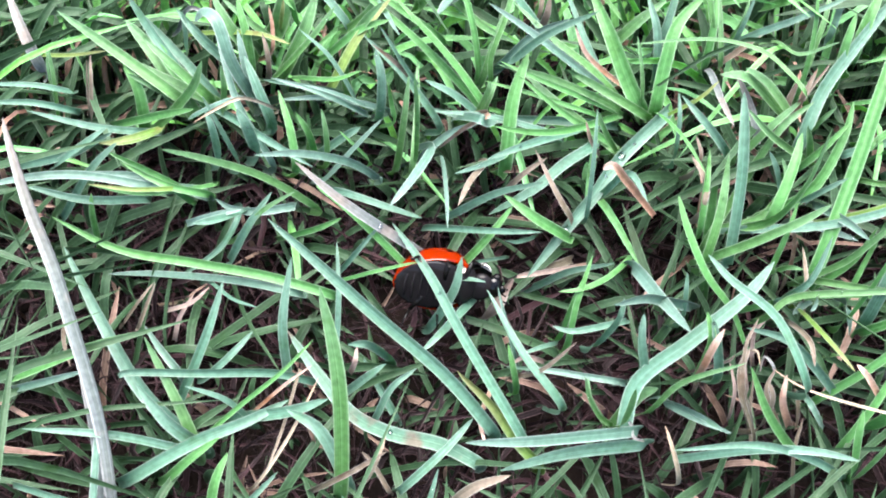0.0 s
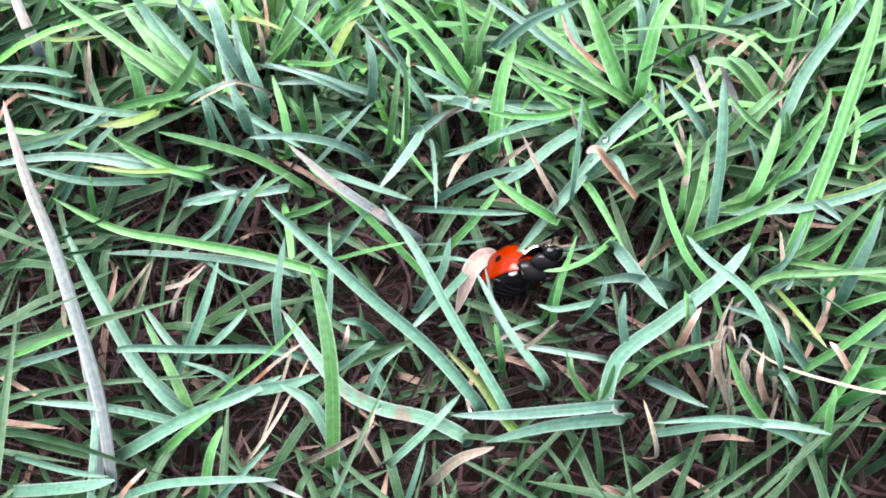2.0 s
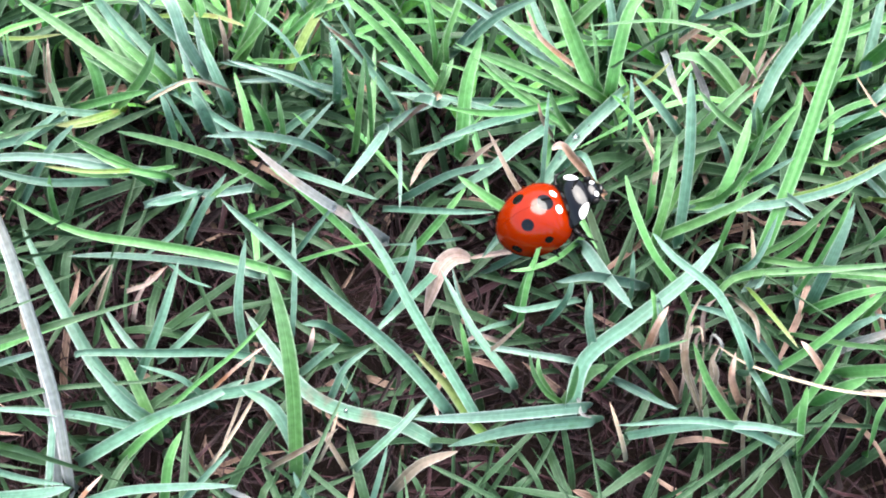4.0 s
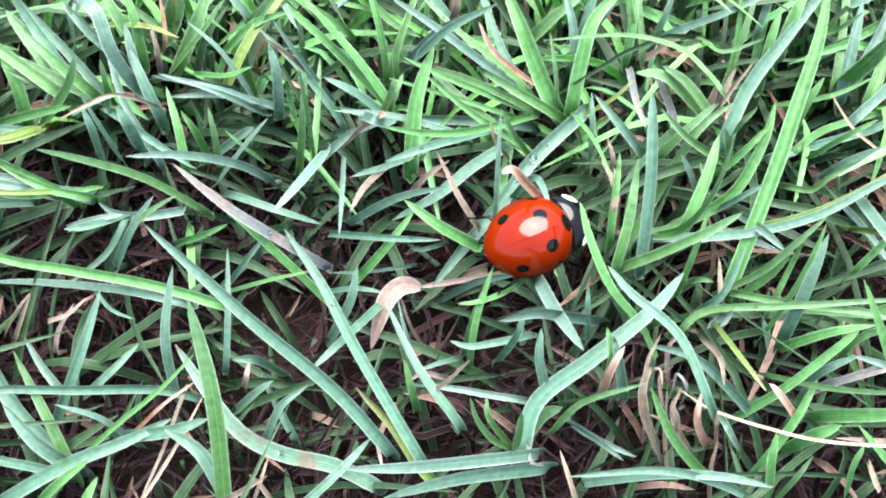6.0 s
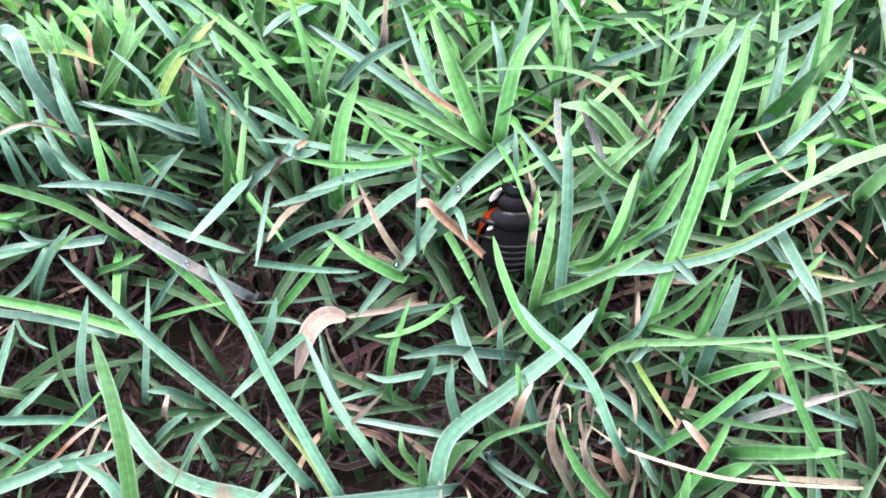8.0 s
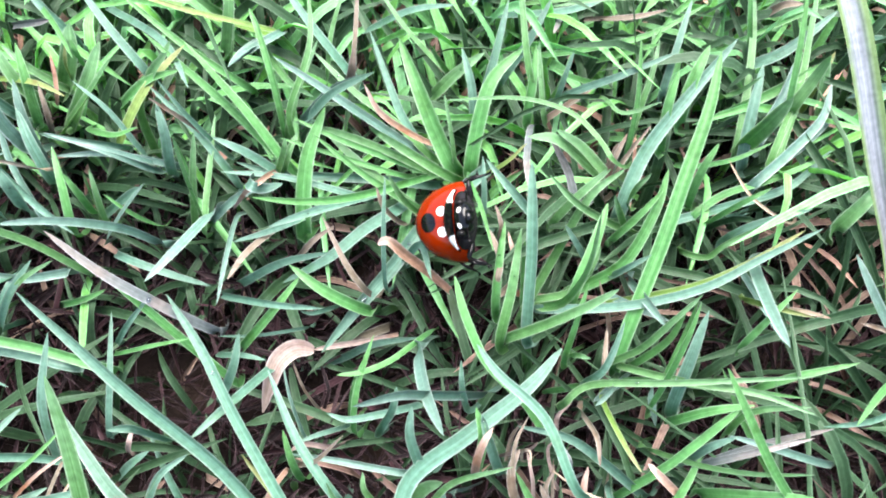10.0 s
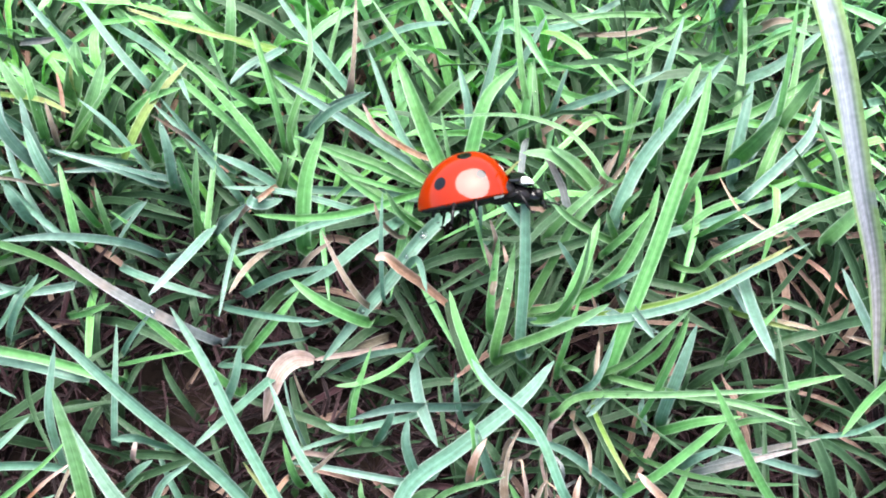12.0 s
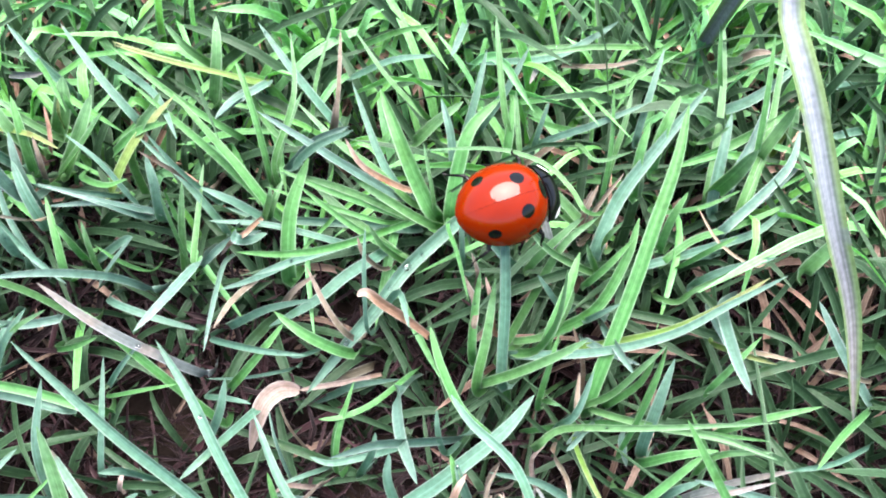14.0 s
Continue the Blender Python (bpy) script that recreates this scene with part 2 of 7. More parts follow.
# ---- ground: one sheet of dark soil, uneven near the subject ----
def soil_material():
    m, nodes, links, bsdf = node_mat("damp_shaded_soil")
    geo = nodes.new("ShaderNodeNewGeometry")
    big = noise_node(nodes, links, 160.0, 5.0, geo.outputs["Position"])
    # near-black: dark damp soil, with the grass's shade added into its colour
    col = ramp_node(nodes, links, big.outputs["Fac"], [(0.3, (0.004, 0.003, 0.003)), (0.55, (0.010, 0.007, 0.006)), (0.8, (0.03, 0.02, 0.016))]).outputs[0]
    # short turf closes over the soil away from the bare hollow
    flat = nodes.new("ShaderNodeVectorMath")
    flat.operation = 'LENGTH'
    links.new(geo.outputs["Position"], flat.inputs[0])
    reach = nodes.new("ShaderNodeMapRange")
    reach.inputs["From Min"].default_value, reach.inputs["From Max"].default_value = 0.14, 0.22
    links.new(flat.outputs["Value"], reach.inputs["Value"])
    tuft = noise_node(nodes, links, 300.0, 6.0, geo.outputs["Position"])
    turf = ramp_node(nodes, links, tuft.outputs["Fac"], [(0.3, (0.006, 0.014, 0.005)), (0.5, (0.022, 0.05, 0.018)), (0.7, (0.05, 0.09, 0.03))]).outputs[0]
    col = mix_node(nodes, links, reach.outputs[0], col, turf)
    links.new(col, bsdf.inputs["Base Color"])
    bsdf.inputs["Roughness"].default_value = 0.95
    bsdf.inputs["Specular IOR Level"].default_value = 0.05
    fine = noise_node(nodes, links, 900.0, 6.0, geo.outputs["Position"])
    bump = nodes.new("ShaderNodeBump")
    bump.inputs["Strength"].default_value, bump.inputs["Distance"].default_value = 0.8, 0.0008
    links.new(fine.outputs["Fac"], bump.inputs["Height"])
    links.new(bump.outputs[0], bsdf.inputs["Normal"])
    return m


def ground():
    steps = sorted({*np.round(np.linspace(-0.12, 0.16, 113), 5), -30, -8, -2, -0.6, -0.25, 0.3, 0.7, 2, 8, 30})
    verts, faces = [], []
    for y in steps:
        for x in steps:
            near = max(0.0, 1 - max(0.0, math.hypot(x - 0.01, y - 0.03) - 0.1) / 0.1)
            z = near * 0.0016 * noise.noise(Vector((x, y, 0)) * 160) - 0.0016
            verts.append((x, y, z))
    n = len(steps)
    for j in range(n - 1):
        for i in range(n - 1):
            a = j * n + i
            faces.append((a, a + 1, a + n + 1, a + n))
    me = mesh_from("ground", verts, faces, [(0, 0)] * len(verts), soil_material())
    tagged(new("ground", me), "dark damp soil under the lawn, darkened further for the shade of the grass", "soil", kind="structure")


ground()


# ---- lawn: the uncounted grass and thatch ----
# open hollows where thatch shows (millimetres: x, y, radius)
HOLLOWS = ((-22.7, 31.0, 2.8), (-15.2, 32.0, 1.7), (-18.8, 21.1, 3.2), (-10.0, 27.5, 1.5), (-4.6, 23.8, 2.4), (2.2, 22.8, 1.9), (6.6, 20.0, 1.5), (4.3, 30.1, 1.9), (11.4, 20.0, 1.5), (23.1, 18.1, 2.6), (28.1, 16.5, 1.7), (30.7, 12.4, 1.9), (33.8, 12.3, 1.9), (24.3, 20.2, 1.3), (23.4, 25.9, 1.5), (-6.0, 18.4, 1.9), (-2.5, 34.4, 1.1), (-7.3, 37.0, 1.3), (-0.1, 44.2, 1.5), (11.6, 47.0, 1.1), (-10.9, 13.0, 1.9), (-19.8, 16.0, 2.2), (4.9, 17.1, 1.9), (16.4, 33.3, 1.3), (33.9, 26.2, 1.5), (-15.7, 23.9, 1.9), (-1.0, 21.1, 1.3))


def openness(x, y):
    return max(math.exp(-((x / MM - hx) ** 2 + (y / MM - hy) ** 2) / hr ** 2) for hx, hy, hr in HOLLOWS)


def dip(x, y):
    """How high the uncounted grass may stand: low in the trodden middle, higher outside it."""
    hollow = math.exp(-(((x + 0.002) / 0.036) ** 2 + ((y - 0.022) / 0.034) ** 2) ** 1.4)
    rise = max(0.0, min(1.0, (y - 0.04) / 0.04))
    return (0.0205 + 0.004 * rise) - (0.0130 + 0.004 * rise) * hollow


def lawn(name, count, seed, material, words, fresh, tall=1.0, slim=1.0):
    """Leaning, slightly drooping blades; fresh, painted-lit ones towards the back, painted-shaded ones in the trodden
    middle.
    """
    r = random.Random(seed)
    verts, faces, uvs = [], [], []
    while count > 0:
        count -= 1
        x, y = r.uniform(-0.085, 0.115), r.triangular(-0.05, 0.13, 0.085)
        back = max(0.0, min(1.0, (y - 0.026) / 0.035))
        if r.random() > 0.42 + 0.58 * back:
            continue
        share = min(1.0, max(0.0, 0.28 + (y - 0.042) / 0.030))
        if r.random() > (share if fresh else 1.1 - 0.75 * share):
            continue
        gap = openness(x, y)
        if r.random() < gap * 1.15 or noise.noise(Vector((x * 130, y * 130, 3.1))) < -0.30:
            continue
        top = tall * dip(x, y) * r.uniform(0.35 + 0.2 * back, 0.85 + 0.3 * back) * (1 - 0.5 * gap)
        way, lean = r.gauss(1.3, 1.6 - 0.7 * back), r.uniform(0.15, 1.4 - 0.65 * back)
        run = top * lean * (1.7 - 0.6 * back)
        step = Vector((math.cos(way), math.sin(way), 0))
        turn = Vector((-step.y, step.x, 0)) * r.uniform(-.2, .2)
        droop = max(0.0, r.uniform(-0.25, 0.4)) * top
        o = Vector((x, y, 0))
        nodes_m = (o + Vector((0, 0, -0.002)), o + step * run * 0.26 + Vector((0, 0, top * 0.52)),
                   o + (step + turn * .5) * run * .64 + Vector((0, 0, top * .9)), o + (step + turn) * run * 1.08 + Vector((0, 0, top - droop)))
        line = spline([tuple(p / MM) for p in nodes_m], 8)
        wide = slim * r.uniform(0.00032, 0.00078) * (1 + 0.1 * back)
        ribbon(verts, faces, uvs, line, wide, r.uniform(.1, .5), (TOWARDS + Vector((r.uniform(-.5, .5), r.uniform(-.5, .5), 0))).normalized(), r.uniform(-.6, .6), twist=r.uniform(-.7, .7))
    tagged(new(name, mesh_from(name, verts, faces, uvs, material)), words, "grass", kind="stuff")


def far_lawn():
    r = random.Random(5)
    verts, faces, uvs = [], [], []
    for k in range(15000):
        way, far = r.uniform(0, math.tau), 0.05 + 0.95 * r.random() ** 2.0
        x, y = 0.015 + far * math.cos(way), 0.04 + far * math.sin(way)
        if -0.08 < x < 0.11 and -0.045 < y < 0.125:
            continue
        wide = 1.0 + 1.6 * far
        top, way = r.uniform(0.010, 0.024), r.uniform(0, math.tau)
        step = Vector((math.cos(way), math.sin(way), 0)) * top * r.uniform(.3, 1.2)
        line = spline([tuple(c / MM for c in p) for p in ((x, y, -0.002), tuple(Vector((x, y, top * .65)) + step * .35), tuple(Vector((x, y, top)) + step))], 3)
        ribbon(verts, faces, uvs, line, r.uniform(0.0012, 0.0022) * wide, .3, TOWARDS, r.uniform(-.6, .6))
    tagged(new("outer_lawn", mesh_from("outer_lawn", verts, faces, uvs, LIT_FRESH)), "lawn grass spreading round the hollow", "grass", kind="stuff")


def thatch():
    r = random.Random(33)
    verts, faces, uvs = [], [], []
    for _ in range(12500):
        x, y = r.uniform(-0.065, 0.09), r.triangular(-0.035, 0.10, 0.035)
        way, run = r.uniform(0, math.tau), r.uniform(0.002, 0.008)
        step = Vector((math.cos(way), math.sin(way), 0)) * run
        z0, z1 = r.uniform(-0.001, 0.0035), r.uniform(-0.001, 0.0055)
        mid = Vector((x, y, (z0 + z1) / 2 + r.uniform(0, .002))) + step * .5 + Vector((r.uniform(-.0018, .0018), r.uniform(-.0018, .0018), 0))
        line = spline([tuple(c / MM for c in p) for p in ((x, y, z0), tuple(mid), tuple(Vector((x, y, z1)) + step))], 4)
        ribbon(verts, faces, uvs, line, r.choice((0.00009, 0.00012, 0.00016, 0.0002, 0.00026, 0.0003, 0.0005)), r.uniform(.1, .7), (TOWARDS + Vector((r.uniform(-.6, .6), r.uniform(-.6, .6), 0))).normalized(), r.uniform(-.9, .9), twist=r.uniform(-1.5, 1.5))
    tagged(new("thatch", mesh_from("thatch", verts, faces, uvs, SHADED_THATCH)), "brown matted dead grass stems on the soil, darkened for the shade between blades", "dead grass", kind="stuff")


lawn("lawn_grass", 19000, 21, SHADED_LAWN, "dense short blue-green lawn grass growing from the soil, darkened to stand as shaded", False)
lawn("fresh_grass", 25000, 22, LIT_FRESH, "fresh light-green lawn grass growing from the soil, lightened to stand as well lit", True)
lawn("withered_grass", 4200, 23, WITHERED, "withered brown grass stalks standing among the green", False, 0.7, 0.8)
lawn("dry_stems", 10000, 24, STEM, "thin dry tan stems standing among the green blades", True, 0.62, 0.55)
far_lawn()
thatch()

# ---- the blades that can be told apart (millimetres, root to tip) ----
blade("teal", 0.65, (-22.2, 46.0, -0.8), (-17.8, 39.8, 7.9), (-16.7, 37.7, 12.2), (-19.4, 40.2, 14.4), (-23.3, 44.0, 15.6))
blade("pale", 0.51, (-17.0, 39.7, -0.8), (-13.4, 34.0, 8.0), (-12.4, 32.5, 12.3), (-14.6, 35.8, 14.2), (-15.8, 39.2, 15.4), (-16.7, 42.4, 16.1))
blade("teal", 0.57, (-25.7, 50.6, -0.8), (-21.8, 44.5, 7.0), (-19.9, 41.9, 11.5), (-19.1, 41.9, 14.4), (-19.1, 42.9, 16.0))
blade("bright", 0.80, (-22.3, 45.6, -0.8), (-17.7, 39.8, 7.9), (-16.7, 37.3, 12.3), (-19.3, 37.5, 14.5), (-23.1, 39.1, 15.6))
blade("bright", 0.44, (-25.6, 45.9, -0.8), (-21.0, 40.4, 7.4), (-19.5, 37.8, 11.9), (-20.5, 37.2, 14.3), (-22.6, 37.7, 15.7))
blade("bright", 0.61, (-27.4, 43.4, -0.8), (-23.4, 38.3, 7.2), (-21.1, 35.9, 11.6), (-17.2, 35.1, 17.4), (-15.9, 35.6, 20.0))
blade("straw", 0.21, (-17.7, 44.9, -0.8), (-13.0, 37.5, 10.7), (-11.4, 34.0, 16.7), (-12.8, 32.6, 20.2), (-14.0, 31.2, 21.3), (-15.3, 29.7, 21.9))
blade("pale", 0.65, (-18.4, 45.7, -0.8), (-15.2, 40.1, 6.8), (-14.0, 38.0, 11.2), (-14.4, 39.1, 14.3), (-14.9, 41.2, 16.0))
blade("bright", 0.46, (-21.9, 44.5, -0.8), (-18.2, 38.7, 7.8), (-16.3, 36.2, 12.6), (-15.3, 36.0, 16.1), (-15.2, 36.7, 18.0))
blade("bright", 0.49, (-17.4, 52.4, -0.8), (-13.8, 45.9, 7.4), (-12.8, 43.0, 12.0), (-14.5, 42.9, 14.8), (-16.3, 44.0, 16.1))
blade("bright", 0.63, (-17.1, 48.5, -0.8), (-14.5, 42.5, 7.3), (-12.7, 40.0, 11.7), (-9.3, 40.1, 16.4), (-7.5, 41.2, 18.6))
blade("yellowgreen", 0.69, (-12.2, 47.1, -0.8), (-9.9, 40.5, 8.0), (-8.4, 38.4, 12.5), (-6.3, 40.9, 15.2), (-3.7, 43.9, 16.4))
blade("pale", 0.39, (-8.9, 44.6, -0.8), (-6.2, 38.9, 7.9), (-5.9, 36.5, 12.3), (-8.9, 36.6, 14.9), (-12.2, 37.2, 15.8))
blade("pale", 0.31, (-8.4, 45.2, -0.8), (-5.9, 39.6, 7.7), (-5.4, 36.9, 12.3), (-7.4, 36.1, 15.3), (-9.8, 36.1, 16.6))
blade("teal", 0.35, (-9.8, 46.1, -0.8), (-7.2, 39.9, 7.8), (-6.5, 37.5, 12.5), (-8.0, 38.6, 16.2), (-10.1, 39.9, 17.8))
blade("tan", 0.32, (-4.1, 47.6, -0.8), (-2.4, 41.8, 7.4), (-2.0, 39.1, 12.0), (-3.3, 38.4, 15.8), (-5.0, 38.6, 17.9))
blade("pale", 0.52, (-11.9, 38.0, -0.8), (-9.8, 33.3, 7.5), (-8.3, 31.2, 12.1), (-5.9, 31.1, 16.5), (-3.9, 31.7, 19.2))
blade("bright", 0.38, (-12.0, 39.6, -0.8), (-9.5, 34.6, 7.5), (-8.4, 32.5, 12.2), (-8.1, 32.8, 15.4), (-8.3, 33.9, 16.9))
blade("green", 0.27, (-8.2, 39.4, -0.8), (-6.0, 34.6, 7.5), (-5.3, 32.4, 12.2), (-5.9, 31.7, 15.3), (-7.0, 32.0, 17.2))
blade("green", 0.55, (-14.7, 39.0, -0.8), (-11.8, 33.6, 7.7), (-10.6, 32.0, 12.2), (-10.8, 33.8, 14.4), (-11.7, 36.5, 15.3))
blade("bright", 0.37, (-4.1, 39.7, -0.8), (-2.7, 34.8, 7.3), (-2.0, 32.7, 12.0), (-1.7, 32.6, 18.2), (-1.8, 33.4, 21.8))
blade("bright", 0.45, (-4.2, 39.3, -0.8), (-2.8, 33.9, 7.3), (-2.2, 32.7, 11.3), (-1.9, 36.4, 12.9), (-1.9, 40.4, 13.3))
blade("teal", 0.32, (-3.0, 46.0, -0.8), (-1.6, 40.8, 6.5), (-1.3, 38.6, 10.8), (-2.9, 38.5, 15.7), (-4.4, 39.5, 18.7))
blade("green", 0.69, (2.5, 44.9, -0.8), (3.5, 39.1, 7.3), (3.3, 37.2, 11.5), (0.6, 39.8, 14.3), (-3.8, 44.2, 16.4))
blade("pale", 0.51, (-7.3, 37.8, -0.8), (-5.0, 33.3, 7.4), (-4.6, 31.2, 11.8), (-6.3, 30.7, 15.1), (-9.2, 29.7, 18.1), (-11.9, 28.6, 19.8))
blade("bright", 0.53, (-12.7, 35.1, -0.8), (-9.6, 30.6, 7.6), (-9.1, 29.0, 11.8), (-12.5, 30.2, 14.1), (-16.4, 31.0, 15.2), (-19.4, 31.6, 15.4))
blade("teal", 0.46, (-19.9, 39.4, -0.8), (-16.1, 34.1, 7.7), (-14.7, 32.2, 12.4), (-15.3, 33.0, 15.5), (-16.5, 34.8, 17.1))
blade("green", 0.50, (-22.0, 36.4, -0.8), (-17.7, 32.1, 7.3), (-16.8, 30.2, 11.4), (-19.3, 30.0, 13.1), (-22.7, 31.5, 13.8))
blade("teal", 0.55, (-23.0, 36.8, -0.8), (-18.7, 32.7, 7.2), (-17.8, 30.7, 11.2), (-19.9, 30.2, 12.6), (-23.0, 30.5, 12.7))
blade("pale", 0.54, (-14.7, 35.1, -0.8), (-11.1, 30.9, 8.1), (-10.6, 28.9, 12.1), (-12.9, 28.3, 12.5), (-14.8, 28.6, 12.3), (-16.2, 29.5, 12.0))
blade("teal", 0.59, (-18.8, 34.5, -0.8), (-15.2, 30.7, 7.5), (-14.0, 28.5, 11.9), (-15.1, 26.5, 14.8), (-16.5, 25.8, 15.7))
blade("bright", 0.34, (-19.0, 32.2, -0.8), (-16.3, 28.5, 6.8), (-14.5, 27.0, 11.0), (-12.3, 27.4, 14.3), (-9.8, 28.0, 16.1))
blade("teal", 0.40, (-19.0, 34.4, -0.8), (-15.7, 31.4, 7.2), (-14.8, 29.1, 10.3), (-16.2, 26.8, 9.4), (-19.7, 25.3, 7.2))
blade("green", 0.62, (-10.6, 27.0, -0.8), (-8.1, 24.3, 6.0), (-8.1, 23.4, 9.1), (-12.6, 24.5, 9.8), (-18.0, 25.4, 10.2), (-23.2, 26.4, 10.2), (-28.3, 28.8, 10.5))
blade("pale", 0.56, (-13.5, 27.0, -0.8), (-10.6, 24.3, 6.2), (-10.5, 23.4, 9.1), (-14.8, 24.4, 8.9), (-20.9, 25.4, 7.8), (-25.1, 25.9, 6.7))
blade("teal", 0.83, (2.6, 16.0, -0.8), (3.5, 14.2, 5.1), (3.2, 14.1, 8.2), (-0.0, 17.1, 11.0), (-4.6, 20.4, 13.6), (-8.1, 23.2, 15.2), (-11.4, 25.8, 16.4))
blade("bleached", 0.59, (-2.8, 30.4, -0.8), (-1.1, 27.0, 6.5), (-1.2, 25.7, 10.5), (-4.3, 26.3, 14.2), (-6.8, 27.2, 16.5), (-9.5, 28.8, 18.6))
blade("green", 0.53, (-1.3, 26.3, -0.8), (-0.1, 23.7, 4.9), (-0.2, 23.1, 8.2), (-3.7, 25.3, 12.6), (-6.4, 27.2, 14.8), (-8.5, 28.5, 15.9))
blade("pale", 0.54, (-3.3, 40.7, -0.8), (-1.4, 34.9, 10.2), (-0.8, 31.5, 15.5), (-2.0, 28.1, 17.6), (-3.4, 25.9, 18.0))
blade("teal", 0.34, (-10.0, 29.1, -0.8), (-8.5, 26.2, 5.8), (-7.3, 25.0, 9.7), (-5.8, 25.3, 12.6), (-4.2, 26.4, 14.4))
blade("teal", 0.38, (-9.8, 22.3, -0.8), (-8.3, 19.8, 5.0), (-7.6, 19.7, 8.1), (-7.3, 22.7, 10.4), (-7.5, 26.5, 11.3))
blade("bright", 0.88, (-8.8, 11.3, -0.8), (-7.5, 10.1, 4.5), (-6.8, 10.1, 7.7), (-6.4, 14.0, 13.6), (-6.6, 16.8, 17.0), (-7.3, 19.7, 19.8))
blade("teal", 0.63, (4.7, 15.5, -0.8), (5.4, 13.6, 5.6), (5.1, 13.6, 8.8), (1.4, 19.3, 11.4), (-1.0, 23.5, 12.7), (-3.5, 27.0, 13.3))
blade("green", 0.26, (-9.9, 28.3, -0.8), (-8.7, 25.6, 5.8), (-7.3, 24.3, 9.4), (-4.4, 23.9, 12.2), (-1.6, 24.0, 13.5))
blade("teal", 0.23, (-20.4, 27.9, -0.8), (-18.2, 25.8, 5.4), (-16.6, 24.3, 8.8), (-14.4, 22.1, 11.5), (-12.4, 21.0, 12.8))
blade("straw", 0.27, (-19.8, 27.0, 1.0), (-21.2, 26.0, 0.6), (-23.7, 25.7, 0.6))
blade("teal", 0.60, (-21.7, 18.3, -0.8), (-19.6, 16.5, 4.4), (-18.3, 16.4, 7.4), (-16.0, 19.6, 11.2), (-14.8, 22.9, 12.9))
blade("teal", 0.67, (-13.4, 20.3, -0.8), (-11.8, 18.3, 4.1), (-11.0, 18.1, 7.2), (-10.9, 20.5, 11.1), (-10.1, 24.1, 14.1))
blade("teal", 0.47, (-10.4, 36.5, -0.8), (-8.9, 32.3, 7.9), (-7.2, 30.2, 11.7), (-4.2, 29.1, 11.7), (-1.5, 28.7, 10.5))
blade("green", 0.38, (-14.4, 32.3, -0.8), (-12.3, 28.7, 7.1), (-10.6, 27.0, 11.3), (-8.4, 26.4, 13.8), (-6.8, 26.7, 14.7))
blade("pale", 0.55, (-21.8, 20.0, -0.8), (-19.2, 18.1, 4.0), (-18.7, 18.1, 6.5), (-20.0, 19.6, 7.2), (-21.8, 21.8, 6.7))
blade("bright", 0.80, (-19.9, 14.1, -0.8), (-17.4, 12.5, 4.4), (-16.7, 12.6, 7.4), (-17.6, 15.1, 10.0), (-19.9, 19.2, 12.0))
blade("teal", 0.46, (-19.6, 20.2, -0.8), (-18.0, 18.3, 4.6), (-16.5, 18.0, 7.3), (-14.7, 19.4, 8.2), (-13.6, 21.0, 7.9))
blade("teal", 0.59, (-11.3, 19.6, -0.8), (-9.1, 18.1, 4.4), (-9.1, 17.5, 7.3), (-11.8, 17.6, 9.2), (-16.0, 17.1, 10.9), (-20.6, 16.9, 11.7), (-21.3, 16.5, 11.6))
blade("green", 0.29, (-20.0, 14.8, -0.8), (-18.3, 13.4, 4.5), (-16.8, 13.2, 7.4), (-13.4, 15.1, 10.2), (-10.6, 16.8, 11.9), (-8.5, 18.7, 12.9))
blade("teal", 0.77, (-24.8, 12.1, -0.8), (-22.6, 10.8, 5.1), (-20.7, 10.8, 7.8), (-16.7, 12.8, 9.0), (-13.2, 14.2, 9.2), (-10.5, 15.7, 9.0))
blade("orange", 0.22, (-15.7, 17.3, -0.8), (-14.3, 15.7, 4.6), (-12.9, 15.4, 7.7), (-10.7, 16.4, 10.1), (-8.8, 17.6, 10.8))
blade("straw", 0.22, (-15.0, 11.9, -0.8), (-13.5, 10.4, 5.0), (-12.2, 10.6, 7.9), (-10.8, 12.4, 8.9), (-9.8, 14.1, 9.4), (-8.5, 17.1, 9.5))
blade("orange", 0.30, (-10.3, 15.0, -0.8), (-8.4, 13.4, 4.7), (-8.3, 13.5, 7.4), (-9.0, 14.3, 7.9), (-10.1, 15.6, 7.0))
blade("scarred", 0.91, (1.6, 13.2, -0.8), (2.6, 12.1, 3.9), (2.2, 12.1, 6.2), (-0.3, 13.2, 6.7), (-3.7, 13.9, 7.0), (-6.4, 15.2, 7.4), (-8.8, 17.9, 8.0), (-11.0, 20.8, 8.5))
blade("teal", 0.37, (-15.7, 16.2, -0.8), (-13.7, 15.0, 3.7), (-13.2, 14.6, 6.7), (-14.5, 15.4, 10.2), (-16.9, 15.9, 11.8))
blade("teal", 0.87, (-19.5, 14.4, -0.8), (-16.9, 13.1, 4.3), (-16.4, 12.9, 7.4), (-18.0, 13.8, 10.2), (-20.0, 15.9, 11.8))
blade("teal", 0.45, (-6.2, 16.7, -0.8), (-5.5, 15.1, 4.2), (-4.7, 14.9, 7.2), (-3.5, 16.4, 9.6), (-1.8, 17.6, 10.1))
blade("teal", 0.57, (-4.1, 16.7, -0.8), (-3.4, 15.7, 2.1), (-3.4, 15.7, 3.7), (-4.6, 17.7, 4.6), (-6.2, 20.5, 4.4))
blade("straw", 0.21, (-6.9, 11.9, -0.8), (-5.7, 10.7, 5.4), (-4.9, 10.5, 9.0), (-4.1, 11.3, 11.4), (-3.6, 12.6, 12.3))
